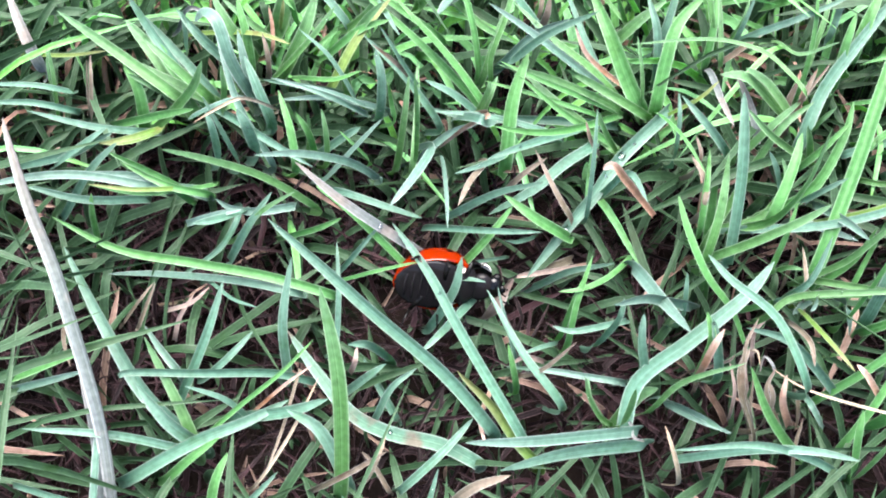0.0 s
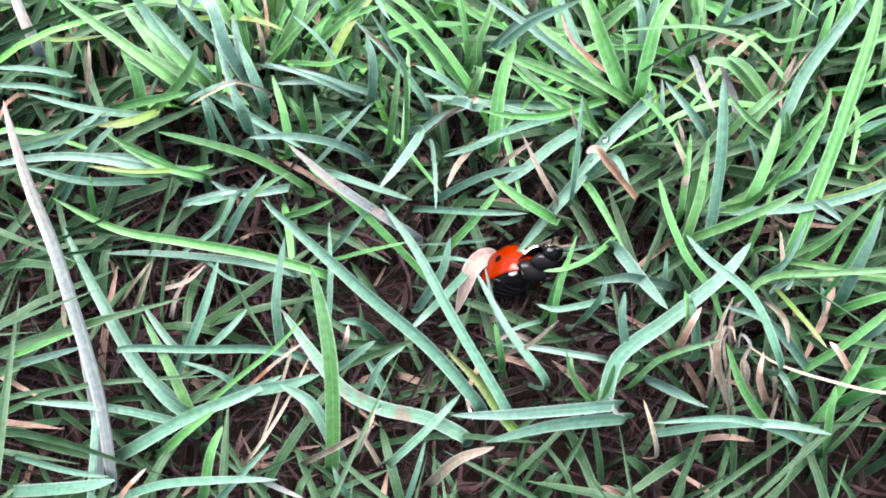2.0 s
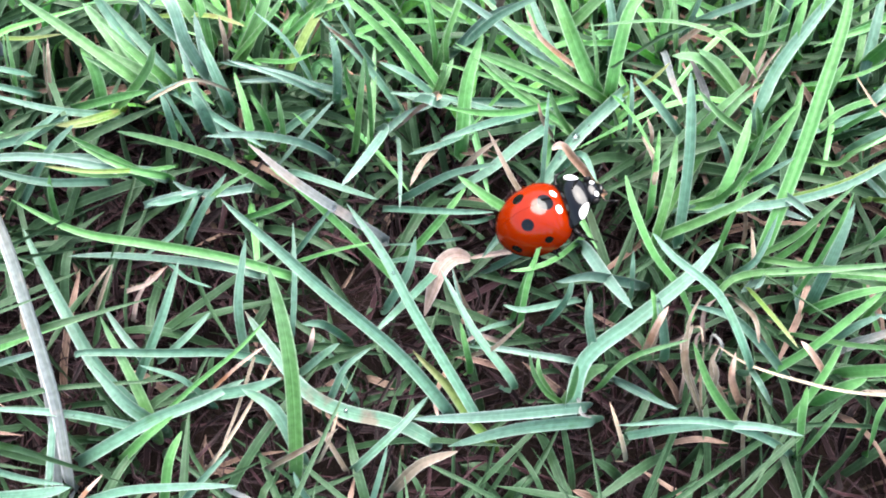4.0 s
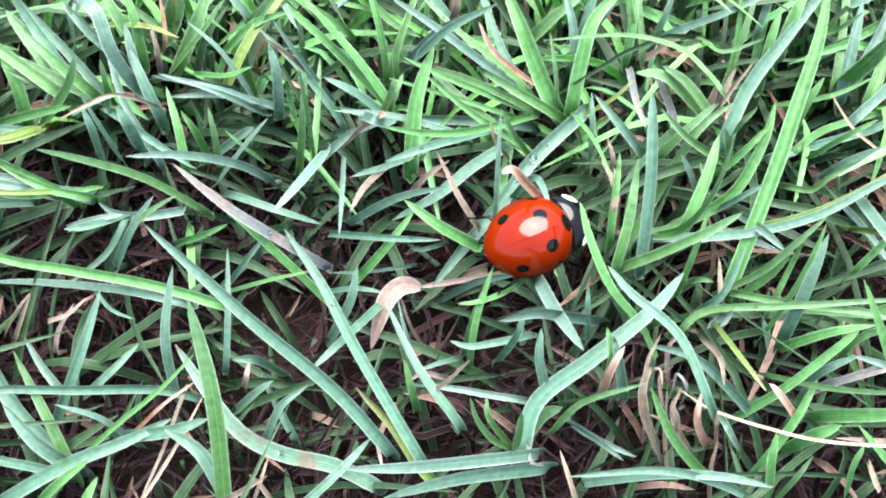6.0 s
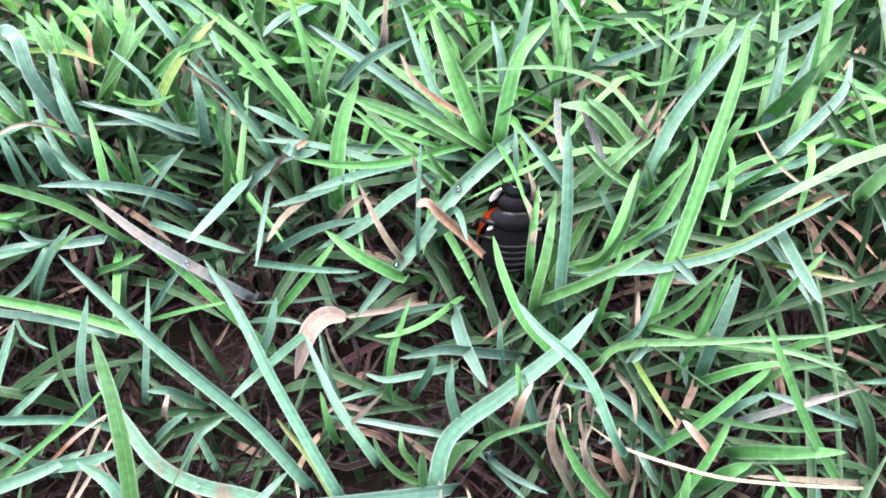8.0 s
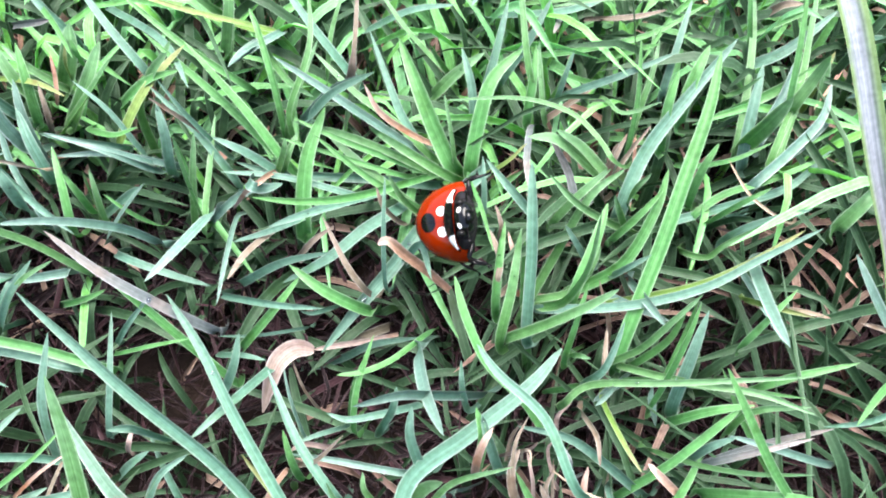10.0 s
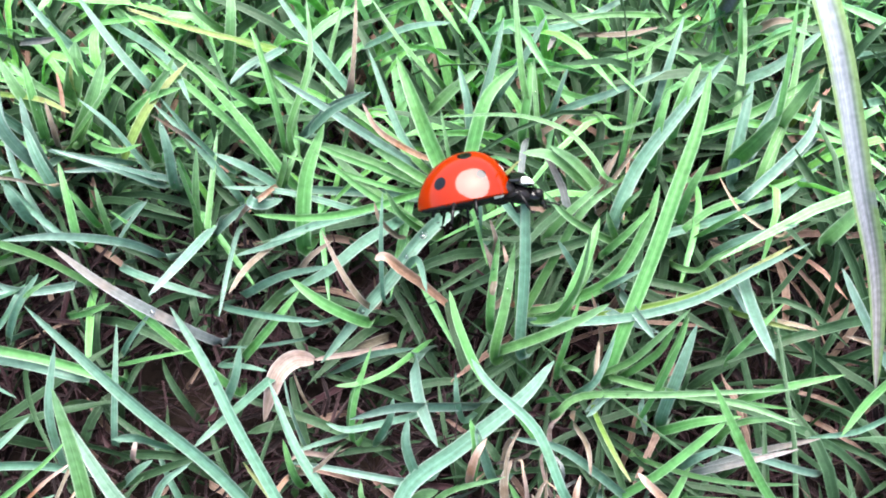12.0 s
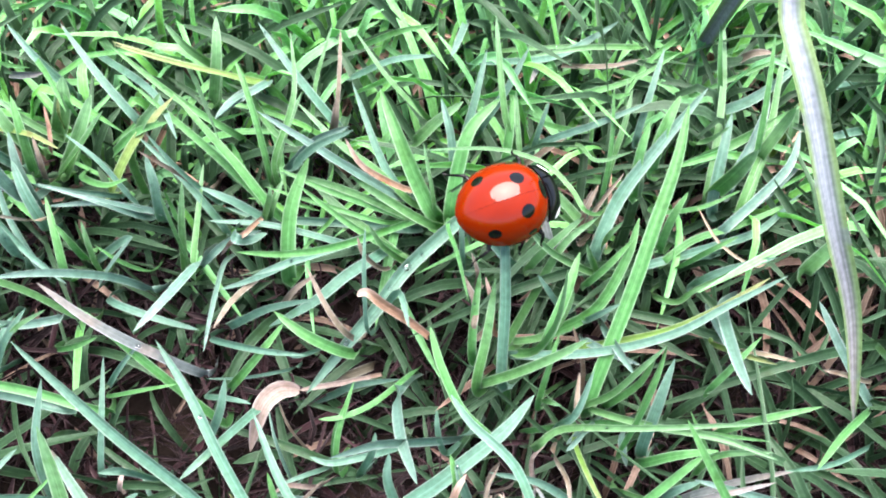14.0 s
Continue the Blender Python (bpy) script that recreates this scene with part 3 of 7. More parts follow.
blade("pale", 0.30, (-1.7, 39.8, -0.8), (-0.6, 35.7, 7.4), (-0.1, 33.0, 11.6), (0.2, 28.9, 14.3), (0.3, 25.5, 15.5))
blade("tan", 0.41, (2.0, 39.4, -0.8), (2.9, 34.9, 8.0), (3.0, 32.1, 12.5), (1.8, 29.0, 15.5), (1.0, 26.7, 16.5))
blade("teal", 0.39, (4.4, 40.6, -0.8), (5.2, 36.1, 7.4), (4.9, 33.5, 11.7), (2.9, 31.1, 14.2), (0.8, 29.8, 15.2))
blade("teal", 0.71, (11.6, 41.0, -0.8), (11.6, 36.2, 8.5), (10.7, 33.5, 12.4), (8.7, 32.1, 12.4), (6.4, 30.3, 11.8), (3.3, 29.0, 10.5))
blade("teal", 0.54, (-0.5, 34.4, -0.8), (-0.2, 30.7, 6.5), (0.7, 29.1, 10.4), (3.7, 29.2, 13.5), (6.9, 29.4, 14.7))
blade("green", 0.69, (9.2, 32.1, -0.8), (9.5, 28.4, 6.9), (8.8, 27.0, 10.9), (6.4, 27.4, 13.2), (4.2, 28.8, 14.0))
blade("teal", 0.42, (-1.9, 33.1, -0.8), (-1.4, 29.9, 6.3), (-0.5, 28.2, 10.0), (3.4, 26.3, 13.5), (6.6, 25.5, 15.0))
blade("teal", 0.32, (6.5, 32.3, -0.8), (7.1, 29.5, 5.8), (6.6, 27.8, 9.2), (5.4, 27.0, 10.2), (4.5, 27.2, 9.9))
blade("teal", 0.24, (3.9, 30.4, -0.8), (4.9, 28.0, 5.1), (4.4, 26.6, 8.2), (1.7, 25.6, 9.6), (-0.9, 25.5, 9.6))
blade("teal", 0.87, (18.4, 44.3, -0.8), (17.4, 38.9, 9.0), (16.1, 35.8, 13.1), (12.7, 32.5, 12.6), (10.7, 29.8, 11.9), (8.4, 27.3, 10.7), (6.0, 24.6, 9.2))
blade("tan", 0.23, (5.6, 22.4, -0.8), (6.4, 22.1, 0.6), (6.1, 21.7, 2.2), (4.6, 22.9, 5.9), (3.7, 24.9, 8.1))
blade("teal", 0.59, (2.7, 26.3, -0.8), (2.8, 27.3, 0.6), (3.5, 26.2, 0.6), (6.8, 25.7, 4.5), (9.2, 25.8, 7.4), (12.4, 25.6, 9.5))
blade("tan", 0.60, (9.8, 30.0, -0.8), (10.2, 28.6, 3.3), (9.5, 27.7, 4.9), (7.2, 26.9, 4.6), (4.6, 26.8, 3.1))
blade("green", 0.36, (13.9, 29.9, -0.8), (13.5, 26.6, 8.3), (12.6, 24.4, 12.7), (10.8, 22.6, 13.8), (9.0, 21.7, 14.2), (7.6, 21.6, 14.1))
blade("pale", 0.65, (18.7, 25.7, -0.8), (17.4, 22.3, 9.1), (16.2, 20.5, 14.3), (13.5, 19.3, 18.5), (11.6, 18.6, 20.9), (9.4, 17.4, 22.9))
blade("pale", 0.73, (14.1, 29.3, -0.8), (12.9, 25.5, 9.6), (12.5, 23.0, 14.9), (12.9, 19.5, 18.8), (13.9, 16.4, 21.2))
blade("teal", 0.48, (26.2, 19.1, -0.8), (22.8, 15.0, 12.7), (20.8, 14.2, 18.9), (19.2, 17.5, 20.3), (16.8, 19.9, 20.4), (15.7, 21.5, 20.4))
blade("teal", 0.86, (12.4, 15.4, -0.8), (11.5, 12.9, 7.9), (11.4, 12.8, 12.3), (12.2, 15.5, 14.2), (15.4, 17.7, 15.7), (18.8, 20.2, 16.8), (20.7, 22.3, 17.5))
blade("teal", 0.55, (7.5, 17.9, -0.8), (7.9, 15.3, 7.6), (7.5, 15.0, 11.5), (5.1, 18.2, 12.1), (3.0, 22.6, 11.9))
blade("green", 0.40, (8.8, 22.7, -0.8), (8.6, 19.8, 6.5), (8.5, 19.2, 10.7), (8.8, 20.9, 13.5), (9.8, 23.7, 15.4))
blade("green", 0.33, (8.4, 23.6, -0.8), (8.2, 21.0, 5.9), (8.2, 20.2, 9.9), (8.6, 21.1, 13.2), (9.3, 22.5, 14.9))
blade("teal", 0.30, (10.9, 34.4, -0.8), (10.4, 29.9, 7.4), (10.2, 28.4, 11.9), (10.2, 30.6, 16.2), (10.3, 33.0, 18.2))
blade("tan", 0.38, (9.5, 33.9, -0.8), (9.5, 29.3, 7.7), (9.0, 27.8, 12.2), (7.8, 28.8, 14.2), (6.3, 31.4, 15.7))
blade("pale", 0.82, (-0.1, 58.5, -0.8), (1.1, 50.9, 8.6), (1.4, 46.9, 13.3), (0.6, 44.1, 15.8), (-0.4, 41.7, 17.0))
blade("bright", 0.50, (-1.3, 58.5, -0.8), (-0.5, 51.9, 7.6), (0.2, 48.1, 11.8), (3.0, 42.4, 14.9), (5.2, 40.1, 16.0))
blade("pale", 0.54, (13.4, 46.8, -0.8), (13.1, 40.6, 8.0), (12.2, 38.0, 12.7), (8.6, 38.5, 16.3), (6.3, 39.2, 18.1), (3.1, 40.4, 20.0))
blade("teal", 0.59, (3.8, 49.7, -0.8), (4.0, 42.6, 9.0), (4.6, 39.3, 14.2), (6.9, 37.8, 19.7), (9.8, 36.7, 23.7))
blade("green", 0.94, (3.9, 39.3, -0.8), (4.3, 34.1, 7.2), (4.5, 32.6, 11.5), (4.9, 35.7, 14.9), (6.1, 39.0, 16.5))
blade("bright", 0.49, (2.1, 48.3, -0.8), (2.5, 41.9, 7.4), (3.0, 39.8, 11.9), (3.9, 41.4, 14.8), (5.3, 44.3, 16.6))
blade("orange", 0.39, (14.5, 47.7, -0.8), (13.8, 41.2, 8.5), (13.0, 38.2, 13.4), (11.4, 37.6, 15.9), (9.8, 37.6, 18.1), (8.9, 38.5, 19.8))
blade("bright", 0.48, (14.4, 46.2, -0.8), (14.0, 40.0, 7.9), (13.1, 37.8, 12.3), (10.7, 39.2, 14.3), (7.9, 40.8, 15.6), (5.0, 43.4, 16.6))
blade("green", 1.05, (16.4, 45.1, -0.8), (15.6, 39.0, 7.6), (14.7, 37.1, 11.9), (13.6, 38.6, 13.5), (12.3, 41.1, 15.3), (10.8, 44.6, 16.6))
blade("bright", 0.75, (14.5, 52.5, -0.8), (13.1, 45.9, 7.5), (13.2, 43.1, 11.9), (14.7, 43.4, 14.2), (16.7, 44.6, 15.1))
blade("green", 0.89, (17.8, 44.9, -0.8), (16.3, 38.8, 7.6), (15.8, 37.0, 11.9), (16.3, 39.5, 14.2), (17.2, 42.0, 15.6), (19.3, 44.2, 16.2))
blade("teal", 0.57, (18.3, 48.8, -0.8), (16.9, 42.3, 7.4), (16.2, 40.1, 12.0), (15.8, 41.9, 15.0), (15.1, 44.2, 16.1))
blade("bright", 0.42, (15.9, 54.8, -0.8), (15.1, 48.2, 7.2), (14.3, 45.2, 11.7), (12.7, 44.5, 16.4))
blade("bright", 0.30, (30.9, 46.5, -0.8), (26.7, 37.2, 12.4), (24.4, 34.3, 18.1), (23.5, 35.9, 18.2), (21.8, 37.7, 18.3), (18.6, 39.1, 17.7), (13.5, 40.2, 15.6))
blade("green", 0.40, (14.4, 44.7, -0.8), (14.1, 39.0, 7.9), (13.0, 36.6, 12.2), (10.7, 36.6, 13.8), (7.1, 37.2, 15.4), (4.1, 38.3, 16.2))
blade("bright", 0.64, (14.3, 40.2, -0.8), (14.0, 35.1, 7.4), (13.0, 33.4, 11.5), (11.1, 34.4, 12.7), (8.3, 36.3, 13.9), (5.6, 38.8, 14.5))
blade("green", 0.32, (12.1, 44.4, -0.8), (12.2, 38.4, 8.6), (11.1, 35.9, 13.0), (6.7, 36.5, 14.6), (3.0, 37.7, 14.7))
blade("teal", 0.60, (13.8, 43.4, -0.8), (13.9, 38.9, 6.6), (12.8, 37.0, 9.8), (8.8, 37.3, 10.0), (2.4, 37.9, 9.5), (-1.1, 39.0, 9.1))
blade("green", 0.44, (14.2, 44.3, -0.8), (13.8, 39.2, 7.8), (12.9, 36.3, 12.2), (8.6, 32.3, 16.8), (5.7, 30.5, 19.4), (3.1, 29.6, 21.6))
blade("orange", 0.30, (1.1, 44.3, -0.8), (2.6, 35.5, 13.9), (2.9, 32.0, 19.1), (1.3, 33.0, 15.7), (-0.4, 34.0, 11.3))
blade("pale", 0.58, (0.4, 44.0, -0.8), (1.3, 35.3, 13.7), (2.3, 31.8, 19.0), (3.0, 32.1, 18.0), (3.7, 33.5, 16.1))
blade("teal", 0.54, (10.8, 43.0, -0.8), (10.9, 37.7, 8.5), (10.1, 34.8, 13.0), (6.0, 32.1, 15.3), (3.0, 30.7, 15.6))
blade("bright", 0.49, (1.8, 44.6, -0.8), (2.3, 39.1, 7.0), (2.8, 37.0, 11.4), (3.4, 37.3, 13.4), (4.0, 38.6, 14.0))
blade("teal", 0.56, (1.7, 44.3, -0.8), (2.8, 39.1, 7.1), (2.7, 36.8, 11.4), (0.8, 36.7, 14.4), (-1.3, 37.2, 15.5))
blade("bright", 0.59, (16.4, 44.5, -0.8), (15.7, 37.8, 9.3), (14.4, 35.3, 14.0), (11.1, 36.8, 15.2), (8.9, 38.4, 15.1))
blade("bright", 0.28, (16.5, 45.3, -0.8), (15.4, 39.4, 7.4), (14.8, 37.3, 11.9), (14.4, 38.2, 14.8), (13.9, 40.2, 16.6))
blade("green", 0.26, (17.9, 44.3, -0.8), (16.2, 38.6, 9.0), (15.6, 35.2, 14.0), (16.2, 31.7, 16.8), (16.8, 27.8, 18.7))
blade("teal", 0.39, (18.9, 39.8, -0.8), (17.5, 34.6, 7.4), (16.7, 32.7, 11.9), (16.5, 33.8, 15.1), (16.4, 35.5, 16.4))
blade("bright", 0.39, (13.9, 40.4, -0.8), (13.4, 35.7, 7.1), (12.7, 33.5, 11.6), (11.3, 33.0, 15.2), (10.4, 33.6, 17.3))
blade("yellowgreen", 0.35, (18.4, 44.2, -0.8), (16.6, 38.8, 7.4), (16.3, 36.3, 11.9), (18.0, 35.6, 15.4), (19.2, 36.2, 16.9))
blade("bright", 0.37, (24.3, 49.8, -0.8), (22.2, 43.2, 7.5), (21.1, 40.8, 12.1), (20.6, 42.2, 14.7), (20.4, 44.9, 16.2))
blade("teal", 0.37, (25.1, 51.1, -0.8), (22.8, 44.6, 7.3), (21.8, 41.9, 12.0), (22.0, 42.0, 15.2), (22.6, 43.3, 17.2))
blade("green", 0.42, (29.8, 53.6, -0.8), (27.6, 47.7, 6.8), (26.0, 44.8, 10.9), (23.3, 43.4, 13.8), (21.3, 43.3, 15.2))
blade("teal", 0.49, (23.6, 51.2, -0.8), (20.9, 44.9, 7.6), (20.6, 42.1, 11.9), (23.1, 42.1, 14.2), (26.0, 42.3, 15.9), (29.5, 43.2, 17.3))
blade("tan", 0.42, (24.6, 50.3, -0.8), (21.6, 43.5, 8.1), (21.3, 41.2, 12.1), (23.5, 42.6, 12.7), (25.5, 44.5, 12.3))
blade("bright", 0.33, (27.9, 52.2, -0.8), (25.0, 46.3, 7.2), (24.2, 43.2, 11.5), (25.1, 42.0, 13.5), (26.1, 40.0, 14.7), (28.3, 39.7, 16.6))
blade("bright", 0.41, (32.0, 48.9, -0.8), (28.5, 41.9, 8.0), (27.1, 39.6, 12.7), (27.4, 40.7, 14.2), (28.1, 42.6, 15.6), (28.7, 45.0, 16.3))
blade("teal", 0.87, (30.1, 41.2, -0.8), (26.7, 35.2, 8.2), (25.7, 33.5, 12.7), (27.3, 36.9, 14.8), (30.0, 40.2, 16.2), (33.7, 44.4, 17.3))
blade("green", 0.80, (29.2, 28.6, -0.8), (25.6, 23.9, 9.2), (24.5, 22.8, 14.0), (27.1, 29.0, 17.1), (28.5, 32.7, 18.6), (30.1, 36.9, 20.1), (31.0, 40.5, 21.1))
blade("tan", 0.38, (29.2, 43.0, -0.8), (25.7, 36.4, 9.1), (24.3, 33.8, 14.5), (24.5, 34.6, 17.5), (25.3, 36.0, 18.6))
blade("bright", 0.78, (29.3, 44.3, -0.8), (26.8, 38.4, 8.1), (25.0, 35.9, 12.8), (23.7, 36.0, 14.3), (21.3, 36.7, 16.5), (19.3, 36.7, 16.9))
blade("bright", 0.53, (24.4, 40.0, -0.8), (21.6, 34.3, 8.5), (20.9, 32.1, 13.4), (22.4, 32.9, 16.0), (24.7, 34.6, 17.2))
blade("bright", 0.46, (30.8, 39.5, -0.8), (28.2, 34.3, 8.1), (26.2, 32.1, 12.7), (22.6, 32.2, 16.0), (20.5, 33.5, 17.6))
blade("bright", 0.47, (31.0, 41.8, -0.8), (27.8, 36.3, 7.8), (26.3, 34.0, 12.7), (26.2, 33.8, 15.3), (27.1, 34.3, 16.6))
blade("green", 0.31, (35.9, 45.7, -0.8), (31.4, 39.8, 8.2), (30.2, 36.9, 12.9), (31.7, 36.1, 14.7), (33.2, 36.0, 15.8), (35.2, 36.7, 16.6))
blade("bright", 1.07, (41.3, 47.8, -0.8), (36.3, 41.2, 8.5), (34.2, 38.1, 13.6), (34.4, 37.2, 17.9), (35.2, 37.5, 20.6))
blade("green", 0.66, (40.1, 50.8, -0.8), (34.5, 43.3, 9.2), (33.2, 40.5, 13.8), (36.6, 41.9, 14.7), (41.3, 44.8, 14.7))
blade("bright", 0.41, (44.0, 45.4, -0.8), (38.7, 38.7, 8.4), (36.7, 36.8, 12.8), (37.5, 39.3, 14.2), (39.5, 43.4, 14.8))
blade("bright", 0.36, (40.0, 52.7, -0.8), (35.2, 45.7, 8.5), (33.2, 42.2, 13.5), (33.7, 41.0, 16.0), (34.8, 41.1, 17.7))
blade("pale", 0.75, (44.1, 46.0, -0.8), (38.6, 39.7, 8.1), (37.1, 37.6, 12.3), (38.8, 38.8, 12.9), (41.6, 41.3, 12.5))
blade("green", 0.48, (36.2, 40.7, -0.8), (31.6, 34.9, 8.5), (30.5, 33.1, 12.7), (32.7, 34.6, 13.2), (36.5, 36.0, 13.1), (40.9, 38.2, 12.7))
blade("green", 0.38, (37.1, 40.1, -0.8), (32.7, 34.9, 7.9), (31.2, 32.6, 12.7), (32.7, 32.4, 16.3), (34.3, 32.9, 17.4))
blade("teal", 0.43, (37.6, 40.1, -0.8), (34.2, 36.6, 5.0), (33.9, 35.4, 7.7), (36.5, 36.2, 8.2), (41.0, 39.1, 8.1))
blade("straw", 0.19, (43.8, 40.8, -0.8), (39.0, 34.7, 9.0), (36.0, 32.5, 13.9), (33.6, 33.4, 15.5), (32.3, 35.7, 16.1))
blade("teal", 0.63, (22.4, 30.4, -0.8), (20.1, 25.6, 9.0), (19.1, 24.2, 14.1), (19.1, 27.5, 18.3), (19.0, 30.2, 20.5), (18.9, 32.1, 21.6))
blade("teal", 0.54, (23.5, 40.5, -0.8), (21.6, 34.7, 8.5), (20.1, 32.6, 13.4), (18.4, 33.4, 15.5), (16.6, 35.3, 16.4))
blade("bleached", 0.42, (23.1, 49.0, -0.8), (20.9, 42.9, 8.5), (19.9, 39.4, 13.2), (19.2, 34.8, 16.6), (19.3, 31.8, 18.0))
blade("bright", 0.46, (30.8, 39.5, -0.8), (27.9, 34.4, 7.9), (26.2, 32.1, 12.7), (25.1, 31.8, 15.8), (24.5, 32.3, 17.3))
blade("bright", 0.54, (23.3, 32.8, -0.8), (20.5, 28.1, 9.2), (19.7, 25.9, 14.5), (20.8, 25.1, 17.6), (21.6, 25.5, 21.6), (21.8, 26.8, 25.9))
blade("bright", 0.57, (20.2, 29.9, -0.8), (18.2, 25.1, 9.0), (17.4, 23.8, 14.1), (18.0, 26.2, 17.0), (18.5, 29.4, 18.5))
blade("green", 0.35, (25.1, 28.3, -0.8), (22.4, 24.1, 8.7), (21.3, 22.6, 13.9), (21.6, 23.8, 17.2), (22.2, 25.7, 19.1))
blade("teal", 0.37, (27.5, 36.4, -0.8), (24.8, 31.3, 8.6), (23.3, 29.1, 13.7), (22.0, 29.0, 17.1), (21.1, 29.6, 18.6))
blade("teal", 0.37, (29.2, 35.4, -0.8), (25.9, 30.7, 8.3), (24.7, 28.5, 13.3), (25.2, 27.9, 16.3), (26.3, 28.1, 17.7))
blade("bright", 0.55, (20.6, 30.2, -0.8), (18.2, 25.9, 9.0), (17.7, 24.0, 14.1), (19.7, 23.8, 17.1), (22.0, 24.2, 19.3), (23.6, 24.8, 20.4))
blade("teal", 0.51, (23.4, 32.8, -0.8), (19.9, 27.7, 10.5), (19.6, 25.5, 15.4), (24.8, 25.5, 16.0), (29.5, 26.5, 16.5), (33.2, 28.3, 17.0), (37.1, 30.2, 17.3))
blade("pale", 0.51, (30.7, 35.4, -0.8), (27.4, 31.2, 8.1), (26.0, 28.7, 12.8), (26.1, 25.5, 16.6), (26.6, 23.4, 18.2))
blade("bright", 0.37, (28.6, 28.2, -0.8), (25.1, 24.3, 8.7), (24.0, 22.6, 13.9), (25.2, 22.4, 17.1), (26.4, 23.0, 20.0), (27.7, 23.9, 22.0))
blade("green", 0.47, (31.2, 24.4, -0.8), (27.7, 21.0, 8.2), (26.3, 19.8, 13.2), (26.7, 20.8, 16.9), (27.2, 22.1, 19.7), (27.7, 23.6, 21.6))
blade("pale", 0.67, (41.0, 36.5, -0.8), (36.1, 31.9, 9.0), (33.8, 29.1, 13.9), (32.8, 24.7, 18.0), (32.8, 21.7, 19.9))
blade("bright", 0.38, (35.3, 37.7, -0.8), (30.9, 33.1, 8.3), (29.7, 30.6, 12.8), (30.9, 29.8, 13.8), (32.1, 30.3, 15.1), (36.7, 31.8, 17.3))
blade("yellowgreen", 0.36, (39.5, 33.7, -0.8), (34.7, 29.4, 8.6), (32.8, 27.1, 13.6), (33.5, 25.3, 16.7), (35.1, 24.0, 18.4))
blade("bright", 0.42, (24.8, 25.0, -0.8), (21.7, 21.3, 8.7), (21.2, 20.1, 13.6), (22.7, 20.9, 15.1), (27.3, 20.5, 17.0), (34.6, 20.5, 18.4))
blade("bright", 0.41, (29.3, 28.2, -0.8), (25.4, 24.5, 9.1), (24.6, 22.5, 13.9), (27.7, 20.9, 16.1), (31.5, 19.8, 17.5), (34.5, 18.5, 17.8))
blade("green", 0.48, (42.2, 15.7, -0.8), (38.1, 13.6, 7.6), (35.7, 13.1, 12.0), (31.9, 15.2, 17.6), (29.3, 17.5, 21.8), (27.8, 19.2, 24.1))
blade("teal", 0.69, (33.1, 24.7, -0.8), (29.3, 21.0, 8.5), (27.7, 19.9, 13.5), (28.0, 21.6, 17.2), (28.8, 24.0, 19.3))
blade("tan", 0.36, (28.4, 27.2, -0.8), (25.2, 22.6, 9.4), (23.7, 21.6, 14.3), (23.6, 22.8, 14.9), (24.0, 24.7, 14.3))
blade("green", 0.43, (38.9, 29.5, -0.8), (33.8, 25.0, 9.1), (31.9, 23.4, 14.4), (32.7, 24.1, 16.7), (34.5, 25.8, 18.2))
blade("bright", 0.31, (25.3, 28.7, -0.8), (22.5, 24.9, 8.7), (21.4, 23.0, 13.9), (21.6, 22.0, 17.2), (22.2, 21.5, 18.1))
blade("pale", 0.48, (29.4, 27.0, -0.8), (26.4, 23.6, 8.7), (24.7, 21.7, 13.7), (23.2, 19.9, 16.6), (22.4, 19.0, 17.5))
blade("teal", 0.53, (1.8, 27.0, -0.8), (2.7, 25.3, 4.9), (2.5, 23.8, 8.0), (0.3, 20.5, 10.4), (-1.6, 18.4, 10.7))
blade("teal", 0.29, (7.9, 22.7, -0.8), (8.3, 20.8, 6.1), (7.8, 19.5, 9.8), (6.5, 18.6, 11.6), (4.9, 17.9, 11.9))
blade("teal", 0.39, (13.0, 24.4, -0.8), (12.9, 21.5, 8.3), (11.9, 20.0, 12.7), (9.7, 19.2, 13.7), (8.3, 19.0, 13.7), (7.1, 19.4, 13.6))
blade("pale", 0.40, (12.6, 19.5, -0.8), (12.8, 17.3, 7.1), (11.7, 16.5, 10.7), (9.5, 16.8, 10.9), (7.3, 17.2, 10.8), (4.3, 17.8, 9.8))
blade("yellowgreen", 0.80, (6.4, 13.2, -0.8), (6.9, 12.0, 3.7), (6.5, 12.1, 6.1), (5.2, 13.4, 6.8), (3.5, 15.7, 7.5), (1.0, 18.2, 7.4))
blade("bright", 0.32, (11.4, 15.9, -0.8), (11.2, 14.0, 7.7), (10.6, 13.2, 12.4), (9.4, 13.0, 15.5), (8.4, 13.5, 18.2), (8.0, 14.2, 20.0))
blade("bright", 0.44, (11.8, 15.8, -0.8), (11.1, 13.5, 9.6), (10.7, 12.5, 15.2), (10.6, 12.7, 19.0), (10.6, 13.2, 20.9))
blade("teal", 0.52, (-3.5, 11.6, -0.8), (-3.3, 10.3, 4.4), (-2.3, 10.5, 6.9), (0.3, 12.7, 7.9), (2.1, 14.8, 7.5))
blade("pale", 0.68, (13.1, 15.4, -0.8), (12.9, 13.6, 9.0), (11.8, 12.5, 13.8), (8.6, 11.8, 15.6), (4.8, 11.2, 16.9), (1.3, 11.0, 17.4))
blade("teal", 0.80, (13.7, 14.4, -0.8), (13.6, 12.9, 8.0), (12.5, 12.0, 12.2), (7.6, 11.0, 14.6), (3.4, 9.9, 14.8))
blade("pale", 0.35, (15.8, 18.0, -0.8), (14.4, 16.0, 8.5), (14.0, 14.6, 13.5), (14.9, 12.6, 17.4), (15.9, 11.1, 19.3))
